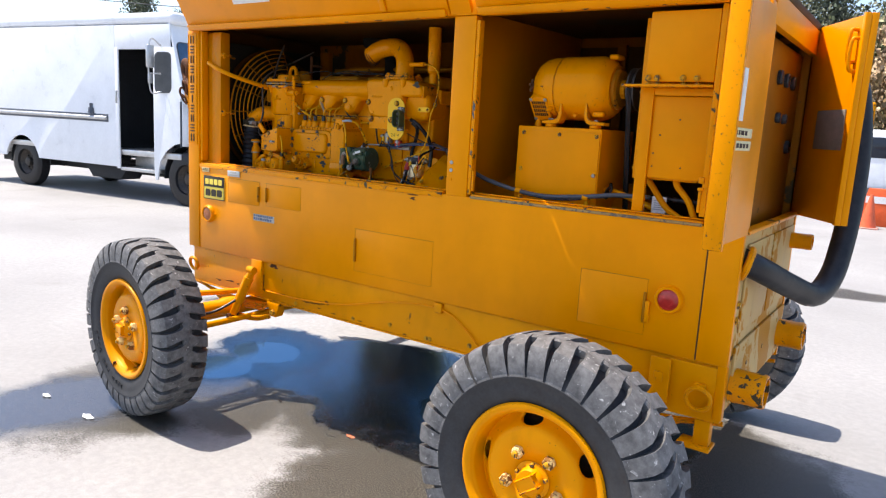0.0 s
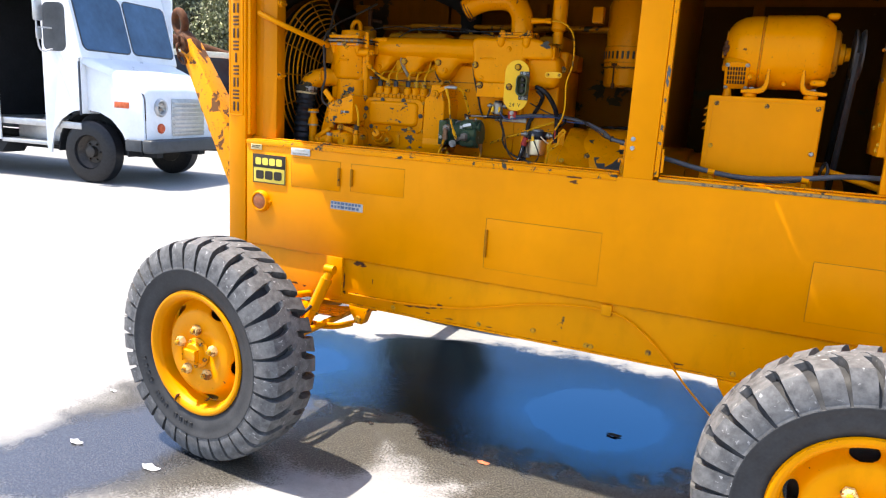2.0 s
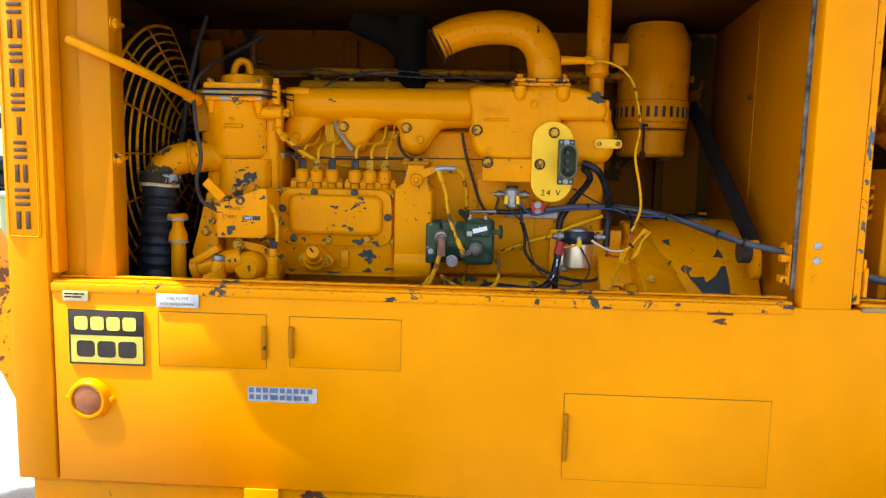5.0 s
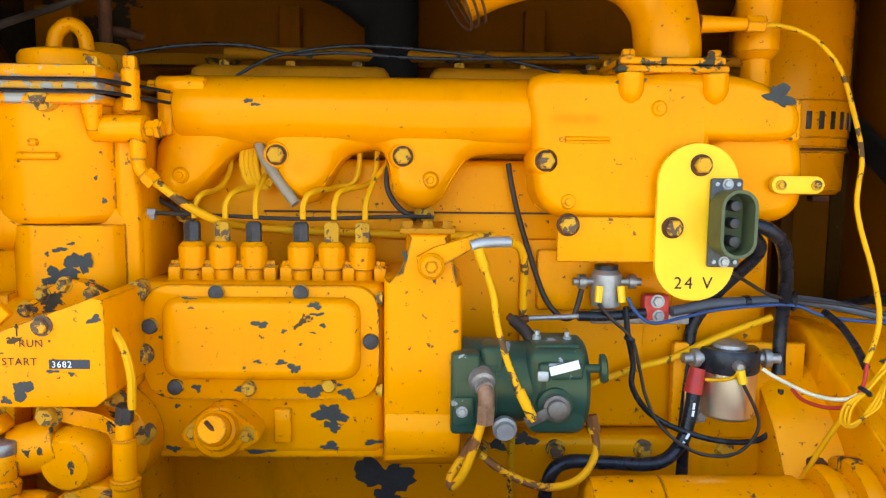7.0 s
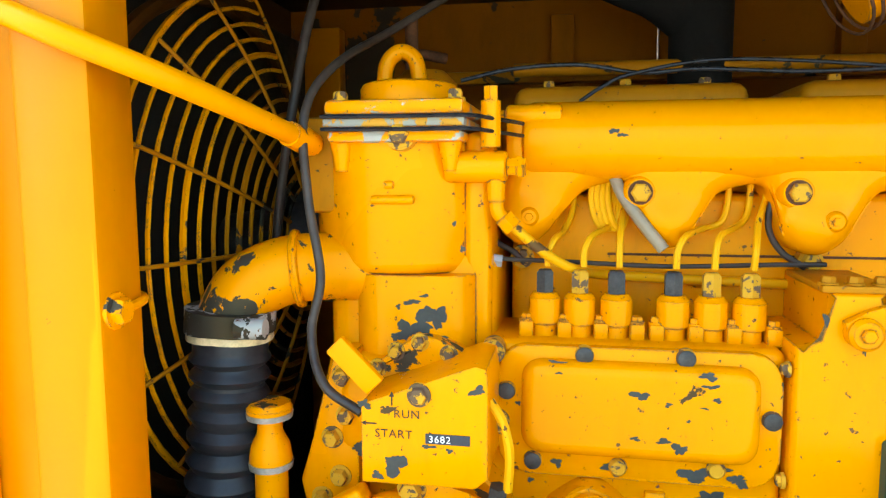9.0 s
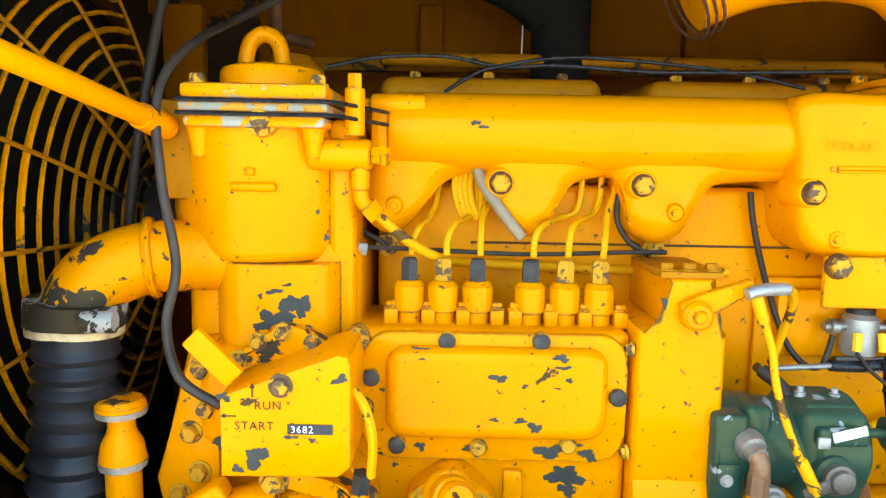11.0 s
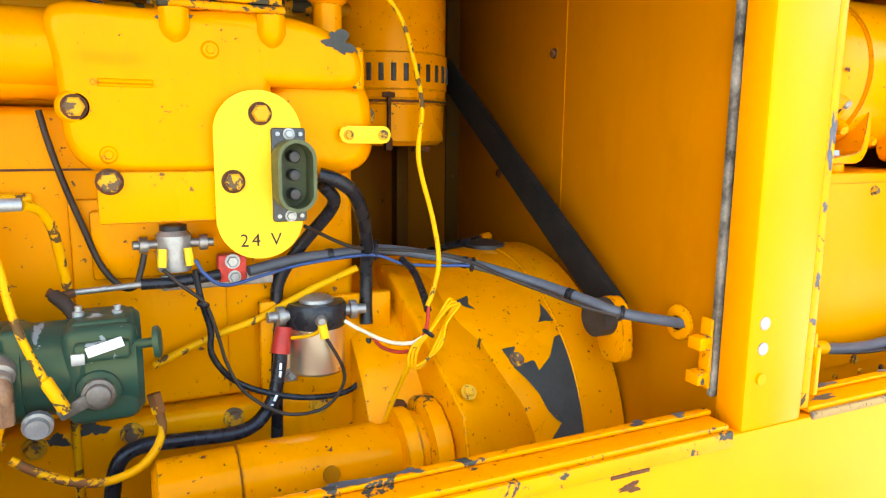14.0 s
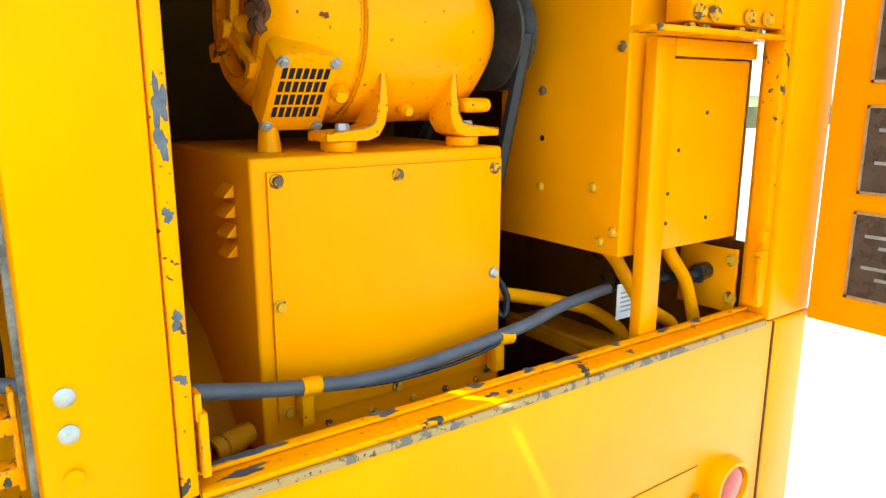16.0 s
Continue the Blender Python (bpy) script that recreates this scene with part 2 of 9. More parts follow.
def ground_material():
    """Pale worn asphalt; water stands under and before the trailer, with damp borders."""
    m, t, b = nodes_of("worn_asphalt")
    co = t.nodes.new("ShaderNodeTexCoord").outputs["Object"]
    sep = t.nodes.new("ShaderNodeSeparateXYZ")
    t.links.new(co, sep.inputs[0])
    x, y = sep.outputs[0], sep.outputs[1]

    def blob(cx, cy, a, bb, turn=0.0):
        c, s = math.cos(radians(turn)), math.sin(radians(turn))
        dx, dy = math_node(t, "SUBTRACT", x, cx), math_node(t, "SUBTRACT", y, cy)
        u = math_node(t, "ADD", math_node(t, "MULTIPLY", dx, c / a), math_node(t, "MULTIPLY", dy, s / a))
        v = math_node(t, "ADD", math_node(t, "MULTIPLY", dx, -s / bb), math_node(t, "MULTIPLY", dy, c / bb))
        return math_node(t, "SQRT", math_node(t, "ADD", math_node(t, "MULTIPLY", u, u), math_node(t, "MULTIPLY", v, v)))

    def union(blobs):
        d = blob(*blobs[0])
        for q in blobs[1:]:
            d = math_node(t, "MINIMUM", d, blob(*q))
        return d

    edge = noise_tex(t, 2.6, 5, 0.6)
    fine = noise_tex(t, 11.0, 4, 0.6)
    wob = math_node(t, "ADD", math_node(t, "MULTIPLY", math_node(t, "SUBTRACT", edge, 0.5), 0.75), math_node(t, "MULTIPLY", math_node(t, "SUBTRACT", fine, 0.5), 0.25))
    pool = math_node(t, "ADD", union(POOLS), math_node(t, "MULTIPLY", wob, 0.6))
    sand = noise_tex(t, 95.0, 4, 0.8)
    grain = math_node(t, "MULTIPLY", math_node(t, "SUBTRACT", sand, 0.5), 0.9)
    damp = math_node(t, "ADD", math_node(t, "ADD", union(DAMP), wob), grain)
    still = ramp(t, math_node(t, "ADD", pool, math_node(t, "MULTIPLY", grain, 0.35)), [(0.48, (1, 1, 1)), (1.12, (0, 0, 0))])
    skin = ramp(t, math_node(t, "ADD", math_node(t, "ADD", union(SKIN), wob), math_node(t, "MULTIPLY", grain, 0.45)), [(0.86, (1, 1, 1)), (1.04, (0, 0, 0))])
    wet = math_node(t, "MAXIMUM", still, skin)
    rough_skin = math_node(t, "MULTIPLY", skin, math_node(t, "SUBTRACT", 1.0, still))
    film = ramp(t, math_node(t, "ADD", math_node(t, "ADD", union(FILM), wob), math_node(t, "MULTIPLY", grain, 0.5)), [(0.62, (1, 1, 1)), (1.02, (0, 0, 0))])
    moist = ramp(t, damp, [(0.80, (1, 1, 1)), (1.0, (0, 0, 0))])
    grit = noise_tex(t, 160.0, 3, 0.7)
    patch = noise_tex(t, 0.35, 5, 0.6)
    stain = noise_tex(t, 1.3, 6, 0.62, 0.5)
    c = ramp(t, patch, [(0.3, (0.225, 0.223, 0.218)), (0.7, (0.355, 0.352, 0.345))])
    c = mix_color(t, ramp(t, grit, [(0.35, (0.35, 0.35, 0.35)), (0.6, (0, 0, 0))]), c, (0.2, 0.2, 0.2))
    c = mix_color(t, ramp(t, noise_tex(t, 22.0, 6, 0.7), [(0.40, (0.45, 0.45, 0.45)), (0.62, (0, 0, 0))]), c, (0.20, 0.20, 0.20))
    c = mix_color(t, ramp(t, stain, [(0.62, (0, 0, 0)), (0.80, (0.5, 0.5, 0.5))]), c, (0.16, 0.15, 0.14))
    grit2 = math_node(t, "ADD", math_node(t, "MULTIPLY", grit, 0.5), math_node(t, "MULTIPLY", noise_tex(t, 110.0, 5, 0.8), 0.5))
    dampc = mix_color(t, ramp(t, grit2, [(0.47, (0, 0, 0)), (0.60, (1, 1, 1))]), (0.014, 0.0125, 0.010), (0.19, 0.175, 0.145))
    c = mix_color(t, moist, c, dampc)
    c = mix_color(t, film, c, mix_color(t, ramp(t, grit2, [(0.52, (0, 0, 0)), (0.62, (1, 1, 1))]), (0.035, 0.034, 0.034), (0.13, 0.125, 0.115)))
    c = mix_color(t, wet, c, (0.004, 0.005, 0.007))
    t.links.new(c, b.inputs["Base Color"])
    r = mix_color(t, moist, (0.85, 0.85, 0.85), (0.42, 0.42, 0.42))
    r = mix_color(t, film, r, (0.20, 0.20, 0.20))
    r = mix_color(t, wet, r, mix_color(t, rough_skin, (0.025, 0.025, 0.025), (0.09, 0.09, 0.09)))
    t.links.new(r, b.inputs["Roughness"])
    dry = math_node(t, "SUBTRACT", 1.0, math_node(t, "MAXIMUM", math_node(t, "MULTIPLY", wet, 0.985), math_node(t, "MULTIPLY", film, 0.72)))
    pits = math_node(t, "ADD", noise_tex(t, 42.0, 2, 0.5), math_node(t, "MULTIPLY", noise_tex(t, 120.0, 2, 0.6), 0.5))
    swell = math_node(t, "ADD", math_node(t, "MULTIPLY", pits, math_node(t, "MULTIPLY", rough_skin, 1.5)), math_node(t, "MULTIPLY", noise_tex(t, 9.0, 2), math_node(t, "MULTIPLY", wet, 0.06)))
    bump(t, b, math_node(t, "ADD", math_node(t, "MULTIPLY", math_node(t, "ADD", grit, math_node(t, "MULTIPLY", fine, 1.5)), dry), swell), 0.5, 0.004)
    t.links.new(math_node(t, "ADD", 1.35, math_node(t, "MAXIMUM", math_node(t, "ADD", math_node(t, "MULTIPLY", wet, 0.95), math_node(t, "MULTIPLY", still, 0.45)), math_node(t, "MULTIPLY", film, 0.45))), b.inputs["IOR"])
    # blue gloss tint paints the sky's colour deeper into the water's reflection
    t.links.new(mix_color(t, wet, mix_color(t, film, (1.0, 1.0, 1.0), (0.45, 0.62, 0.90)), (0.0, 0.50, 1.0)), b.inputs["Specular Tint"])
    return m


# pools and damp patches as ellipses: centre x, centre y, half lengths, turn
POOLS = [(-0.10, 0.66, 0.72, 0.78, 0), (-1.78, 0.10, 0.48, 0.44, 20), (-1.80, 0.50, 0.52, 0.44, -20)]
SKIN = [(-0.40, 0.74, 1.22, 0.82, 3), (0.35, 0.98, 0.72, 0.50, 0), (-1.05, 0.88, 0.70, 0.48, 0), (-1.60, 0.55, 0.76, 0.46, -20)]
FILM = [(-1.86, -0.72, 1.05, 0.46, 65), (-1.75, -0.1, 0.6, 0.55, 20)]
DAMP = [(-0.38, 0.34, 1.32, 0.74, 0), (-1.78, -0.42, 0.62, 0.86, 15), (-1.22, -0.22, 0.46, 0.32, -15), (0.9, 0.9, 0.9, 0.7, 0), (0.2, -0.35, 0.75, 0.70, 30),
        (1.05, 6.35, 0.75, 0.35, 10), (-7.4, 8.0, 0.6, 0.25, 0), (-2.7, 1.4, 0.7, 0.25, 30)]
asphalt = ground_material()


# ---- mesh helpers ----
def finish(bm, name, material, angle=38):
    bmesh.ops.recalc_face_normals(bm, faces=bm.faces)
    me = bpy.data.meshes.new(name)
    bm.to_mesh(me)
    bm.free()
    me.materials.append(material)
    for p in me.polygons:
        p.use_smooth = True
    me.set_sharp_from_angle(angle=radians(angle))
    return me


def thing(name, loc, label, category, group="", kind=""):
    ob = new(name)
    ob.empty_display_size = 0.1
    ob.location = loc
    return tagged(ob, label, category, group, kind)


EACH = {"post_screw", "screw", "beam_bolt", "wheel_nut", "stud", "rear_bolt", "block_bolt", "cover_bolt", "manifold_bolt", "core_plug", "plate_bolt", "socket_pin",
        "socket_screw", "strap_bolt", "tower_bolt", "cover_screw", "pump_bolt", "clamp", "governor_bolt", "motor_bolt", "terminal", "wire_lug", "slot", "case_bolt",
        "rivet", "ledge_bolt", "corner_bolt", "louver", "panel_mark", "grille_hole", "grille_screw", "arch_liner", "clip", "gauge", "grille_rib", "wall_rib", "cross_member",
        "drive_belt", "box_screw", "rear_cover", "leaf_spring", "tank_rib", "frame_post", "fitting", "bracket_bolt", "foot_bolt", "shroud_post", "door_handle", "guard_tie",
        "motor_casting", "skid", "end_lug", "cast_rib", "pump_lug", "chain_link", "wheel_well", "chassis", "coiled_line", "oily_wire", "wire_coil", "rusty_pipework", "floor_channel", "washer", "plate_mark", "pump_foot", "filler_ring", "cast_marks"}


def pieces(bm):
    """Splits a mesh into its separate pieces; shells that touch stay together."""
    seen, shells = set(), []
    for v in bm.verts:
        if v in seen:
            continue
        stack, group = [v], []
        seen.add(v)
        while stack:
            w = stack.pop()
            group.append(w)
            for e in w.link_edges:
                o = e.other_vert(w)
                if o not in seen:
                    seen.add(o)
                    stack.append(o)
        lo = Vector([min(g.co[i] for g in group) - 0.0015 for i in range(3)])
        hi = Vector([max(g.co[i] for g in group) + 0.0015 for i in range(3)])
        shells.append([group, lo, hi])
    merged = True
    while merged:
        merged = False
        for i in range(len(shells)):
            for j in range(i + 1, len(shells)):
                a, b = shells[i], shells[j]
                if all(a[1][k] <= b[2][k] and b[1][k] <= a[2][k] for k in range(3)):
                    shells[i] = [a[0] + b[0], Vector(map(min, a[1], b[1])), Vector(map(max, a[2], b[2]))]
                    shells.pop(j)
                    merged = True
                    break
            if merged:
                break
    out = []
    for group, _, _ in shells:
        nb, to = bmesh.new(), {}
        for v in group:
            to[v] = nb.verts.new(v.co)
        for f in {f for v in group for f in v.link_faces}:
            nb.faces.new([to[v] for v in f.verts])
        out.append(nb)
    bm.free()
    return out


def part(name, bm, material, parent, label="", angle=38):
    """One mesh, written in world metres, under a thing or a part; bolts and the like each by themselves."""
    if name in EACH:
        made = [one_part(name, b, material, parent, label, angle) for b in pieces(bm)]
        return made[0]
    return one_part(name, bm, material, parent, label, angle)


def one_part(name, bm, material, parent, label="", angle=38):
    ob = new(name, finish(bm, name, material, angle))
    if parent is not None:
        ob.parent = parent
        if parent.type == "EMPTY":
            ob.matrix_parent_inverse = Matrix.Translation(-Vector(parent.location))
    if label:
        ob["label"] = label
    return ob


def solo(name, bm, material, label, category, group="", kind="", angle=38):
    ob = new(name, finish(bm, name, material, angle))
    return tagged(ob, label, category, group, kind)


def B():
    return bmesh.new()


def box(bm, lo, hi, bevel=0.0, seg=2, m=None):
    """A box from corner to corner, with rounded edges."""
    lo, hi = Vector(lo), Vector(hi)
    r = bmesh.ops.create_cube(bm, size=1.0)
    vs = r["verts"]
    mid, size = (lo + hi) / 2, hi - lo
    for v in vs:
        v.co = Vector((v.co.x * size.x, v.co.y * size.y, v.co.z * size.z)) + mid
    if m is not None:
        for v in vs:
            v.co = m @ v.co
    if bevel > 0:
        es = list({e for v in vs for e in v.link_edges})
        bevel = min(bevel, 0.49 * min(abs(c) for c in size))
        bmesh.ops.bevel(bm, geom=es, offset=bevel, segments=seg, profile=0.5, affect="EDGES")
    return bm


def frame_of(d):
    d = Vector(d).normalized()
    a = Vector((0, 0, 1)) if abs(d.z) < 0.9 else Vector((1, 0, 0))
    u = d.cross(a).normalized()
    return u, d.cross(u).normalized()


def lathe(bm, p0, p1, profile, seg=24, caps=True):
    """A turned body on the axis p0 to p1. profile: (share of the way, radius)."""
    p0, p1 = Vector(p0), Vector(p1)
    u, w = frame_of(p1 - p0)
    rings = []
    for s, r in profile:
        c = p0.lerp(p1, s)
        rings.append([bm.verts.new(c + (u * math.cos(a) + w * math.sin(a)) * r) for a in (2 * math.pi * i / seg for i in range(seg))])
    for a, b in zip(rings, rings[1:]):
        for i in range(seg):
            j = (i + 1) % seg
            bm.faces.new((a[i], a[j], b[j], b[i]))
    if caps:
        bm.faces.new(rings[0])
        bm.faces.new(rings[-1])
    return bm


def cyl(bm, p0, p1, r, seg=20, r2=None, soft=0.0):
    r2 = r if r2 is None else r2
    L = (Vector(p1) - Vector(p0)).length
    if soft > 0:
        e = min(0.45, soft / L)
        return lathe(bm, p0, p1, [(0, r - soft), (e * 0.3, r - soft * 0.3), (e, r), (1 - e, r2), (1 - e * 0.3, r2 - soft * 0.3), (1, r2 - soft)], seg)
    return lathe(bm, p0, p1, [(0, r), (1, r2)], seg)


def spline(pts, n=8):
    """Points on a smooth curve through pts."""
    P = [Vector(p) for p in pts]
    if len(P) < 3:
        return P
    P = [2 * P[0] - P[1]] + P + [2 * P[-1] - P[-2]]
    out = []
    for a, b, c, d in zip(P, P[1:], P[2:], P[3:]):
        for i in range(n):
            t = i / n
            out.append(0.5 * ((2 * b) + (c - a) * t + (2 * a - 5 * b + 4 * c - d) * t * t + (3 * b - a - 3 * c + d) * t ** 3))
    out.append(P[-2])
    return out


def tube(bm, pts, r, seg=10, n=8, smooth=True, caps=True, radii=None):
    """A bent pipe, cable or wire through the points."""
    P = spline(pts, n) if smooth else [Vector(p) for p in pts]
    rings, u = [], None
    for i, p in enumerate(P):
        d = (P[min(i + 1, len(P) - 1)] - P[max(i - 1, 0)]).normalized()
        u = frame_of(d)[0] if u is None else (u - d * u.dot(d)).normalized()
        w = d.cross(u)
        rr = r if radii is None else radii(i / (len(P) - 1))
        rings.append([bm.verts.new(p + (u * math.cos(a) + w * math.sin(a)) * rr) for a in (2 * math.pi * k / seg for k in range(seg))])
    for a, b in zip(rings, rings[1:]):
        for k in range(seg):
            j = (k + 1) % seg
            bm.faces.new((a[k], a[j], b[j], b[k]))
    if caps:
        bm.faces.new(rings[0])
        bm.faces.new(rings[-1])
    return bm


def ring(bm, c, axis, R, r, seg=36, rseg=10):
    u, w = frame_of(axis)
    c, ax = Vector(c), Vector(axis).normalized()
    rows = []
    for i in range(seg):
        a = 2 * math.pi * i / seg
        o = u * math.cos(a) + w * math.sin(a)
        rows.append([bm.verts.new(c + o * (R + r * math.cos(b)) + ax * r * math.sin(b)) for b in (2 * math.pi * k / rseg for k in range(rseg))])
    for i in range(seg):
        p, q = rows[i], rows[(i + 1) % seg]
        for k in range(rseg):
            j = (k + 1) % rseg
            bm.faces.new((p[k], p[j], q[j], q[k]))
    return bm


def prism(bm, outline, y0, y1, bevel=0.0, axes="xz", seg=2):
    """An outline in two axes, drawn through the third from y0 to y1, with a rounded front edge at y0."""
    third = ({"x", "y", "z"} - set(axes)).pop()

    def place(p, d):
        v = {axes[0]: p[0], axes[1]: p[1], third: d}
        return bm.verts.new((v["x"], v["y"], v["z"]))
    a, b = [place(p, y0) for p in outline], [place(p, y1) for p in outline]
    front = bm.faces.new(a)
    bm.faces.new(b)
    n = len(a)
    for i in range(n):
        bm.faces.new((a[i], a[(i + 1) % n], b[(i + 1) % n], b[i]))
    if bevel > 0:
        bmesh.ops.bevel(bm, geom=list(front.edges), offset=bevel, segments=seg, profile=0.5, affect="EDGES")
    return bm


def even(pts, step):
    """Points at even steps along a closed outline."""
    P = [Vector((p[0], p[1])) for p in pts]
    P.append(P[0])
    total = sum((b - a).length for a, b in zip(P, P[1:]))
    n = max(8, int(total / step))
    out, want, run = [], 0.0, 0.0
    for a, b in zip(P, P[1:]):
        L = (b - a).length
        while want <= run + L and len(out) < n:
            out.append(a.lerp(b, (want - run) / L if L else 0))
            want += total / n
        run += L
    return out


def fill(bm, verts, flat):
    """Fills a ring of vertices, bent inwards or not, ear by ear; flat: their places in the plane."""
    P = [Vector((p[0], p[1])) for p in flat]
    n = len(P)
    area = sum(P[i].x * P[(i + 1) % n].y - P[(i + 1) % n].x * P[i].y for i in range(n))
    idx = list(range(n)) if area > 0 else list(range(n))[::-1]

    def turn(a, b, c):
        return (P[b].x - P[a].x) * (P[c].y - P[a].y) - (P[b].y - P[a].y) * (P[c].x - P[a].x)
    guard = 0
    while len(idx) > 3 and guard < 4000:
        done = False
        for k in range(len(idx)):
            a, b, c = idx[k - 1], idx[k], idx[(k + 1) % len(idx)]
            if turn(a, b, c) <= 1e-12:
                continue
            if any(turn(a, b, q) >= 0 and turn(b, c, q) >= 0 and turn(c, a, q) >= 0 for q in idx if q not in (a, b, c)):
                continue
            bm.faces.new((verts[a], verts[b], verts[c]))
            idx.pop(k)
            done = True
            break
        guard += 1
        if not done:
            idx.pop(0)
    if len(idx) == 3:
        bm.faces.new([verts[i] for i in idx])
    return bm


def pillow(bm, outline, y_back, y_front, inset, steps=6, step=0.005):
    """A cast body: an outline whose front rounds over towards the viewer."""
    P = even(outline, step)
    n = len(P)
    area = sum(P[i].x * P[(i + 1) % n].y - P[(i + 1) % n].x * P[i].y for i in range(n))
    s = 1 if area > 0 else -1
    rows = [[bm.verts.new((p.x, y_back, p.y)) for p in P]]
    depth = y_back - y_front
    last = 0.0
    for k in range(steps + 1):
        a = math.pi / 2 * k / steps
        off = inset * (1 - math.cos(a))
        y = y_front + min(inset, depth) * (1 - math.sin(a))
        for _ in range(2 if k else 0):
            P = [(P[i - 1] + P[(i + 1) % n]) * 0.25 + P[i] * 0.5 for i in range(n)]
        N = []
        for i in range(n):
            d = (P[(i + 1) % n] - P[i - 1])
            d.normalize()
            N.append(Vector((-d.y, d.x)) * s)
        P = [p + q * (off - last) for p, q in zip(P, N)]
        last = off
        rows.append([bm.verts.new((p.x, y, p.y)) for p in P])
    for a, b in zip(rows, rows[1:]):
        for i in range(n):
            j = (i + 1) % n
            bm.faces.new((a[i], a[j], b[j], b[i]))
    c = Vector((sum(p.x for p in P) / n, sum(p.y for p in P) / n))
    mid = bm.verts.new((c.x, y_front, c.y))
    rows.append([bm.verts.new((q.x, y_front, q.y)) for q in (c.lerp(p, 0.95) for p in P)])
    for i in range(n):
        j = (i + 1) % n
        bm.faces.new((rows[-2][i], rows[-2][j], rows[-1][j], rows[-1][i]))
    for i in range(n):
        bm.faces.new((rows[-1][i], rows[-1][(i + 1) % n], mid))
    return bm


def eased(keys, x):
    """A value at x on a smooth line through (x, value) pairs."""
    n = len(keys)
    for i in range(n - 1):
        (a, u), (b, v) = keys[i], keys[i + 1]
        if x <= b or i == n - 2:
            t = min(1.0, max(0.0, (x - a) / (b - a)))
            p, q = keys[max(i - 1, 0)], keys[min(i + 2, n - 1)]
            m0, m1 = (v - p[1]) / (b - p[0]) * (b - a), (q[1] - u) / (q[0] - a) * (b - a)
            return (2 * t ** 3 - 3 * t * t + 1) * u + (t ** 3 - 2 * t * t + t) * m0 + (3 * t * t - 2 * t ** 3) * v + (t ** 3 - t * t) * m1


def casting(bm, x0, x1, top, foot, y_front, y_back, inset, nx=170, nz=28, draw=0.024):
    """A cast wall with a straight head and a wavy foot, rounded towards the viewer along its whole outline."""
    X = [x0 + (x1 - x0) * i / nx for i in range(nx + 1)]
    F = [eased(foot, x) for x in X]
    rows = []
    for i, x in enumerate(X):
        col = [bm.verts.new((x, y_back, top))]
        for k in range(nz + 1):
            z = top - (top - F[i]) * (1 - math.cos(math.pi * k / nz)) / 2
            d = min(top - z, x - x0, x1 + inset - x, min(math.hypot(x - a, z - b) for a, b in zip(X[max(0, i - 14):i + 15], F[max(0, i - 14):i + 15])))
            q = 1 - min(1.0, max(0.0, d) / inset)
            y = y_front + inset * (1 - math.sqrt(1 - q * q)) + (0.010 if z > 1.72 else 0.010 * max(0.0, (z - 1.69) / 0.03))
            near = max(0.0, 1 - (x - x0) / 0.09) * min(1.0, max(0.0, (z - 1.735) / 0.035))
            col.append(bm.verts.new((x + draw * near, y, z)))
        col.append(bm.verts.new((x, y_back, F[i])))
        rows.append(col)
    for a, b in zip(rows, rows[1:]):
        for k in range(len(a) - 1):
            bm.faces.new((a[k], a[k + 1], b[k + 1], b[k]))
    bm.faces.new(rows[0])
    bm.faces.new(rows[-1])
    return bm


def patch(bm, x, z, w, h, y, seed):
    """A flake of missing paint with a ragged edge, on a face that looks to -y."""
    r = random.Random(seed)
    n = 44
    waves = [(m, a * (0.6 + 0.8 * r.random()), 6.283 * r.random()) for m, a in ((2, 0.22), (3, 0.20), (5, 0.09), (7, 0.07), (11, 0.06))]
    k = [max(0.3, 0.85 + sum(a * math.sin(m * 6.283 * i / n + p) for m, a, p in waves) + 0.16 * (r.random() - 0.5)) for i in range(n)]
    c = bm.verts.new((x, y, z))
    vs = [bm.verts.new((x + w / 2 * k[i] * math.cos(2 * math.pi * i / n), y, z + h / 2 * k[i] * math.sin(2 * math.pi * i / n))) for i in range(n)]
    for i in range(n):
        bm.faces.new((c, vs[i], vs[(i + 1) % n]))
    return bm


def rounded(x0, z0, x1, z1, r, n=6):
    """The outline of a rectangle with round corners."""
    pts = []
    for cx, cz, a0 in ((x1 - r, z1 - r, 0), (x0 + r, z1 - r, 90), (x0 + r, z0 + r, 180), (x1 - r, z0 + r, 270)):
        for i in range(n + 1):
            a = radians(a0 + 90 * i / n)
            pts.append((cx + r * math.cos(a), cz + r * math.sin(a)))
    return pts


def smooth_outline(pts, n=4):
    """A closed smooth outline through the points."""
    P = [Vector((p[0], p[1], 0)) for p in pts]
    k, out = len(P), []
    for i in range(k):
        a, b, c, d = P[i - 1], P[i], P[(i + 1) % k], P[(i + 2) % k]
        for j in range(n):
            t = j / n
            q = 0.5 * ((2 * b) + (c - a) * t + (2 * a - 5 * b + 4 * c - d) * t * t + (3 * b - a - 3 * c + d) * t ** 3)
            out.append((q.x, q.y))
    return out


def add_mesh(bm, other):
    """Adds the faces of another bmesh and frees it."""
    vs = {v: bm.verts.new(v.co) for v in other.verts}
    for f in other.faces:
        bm.faces.new([vs[v] for v in f.verts])
    other.free()
    return bm


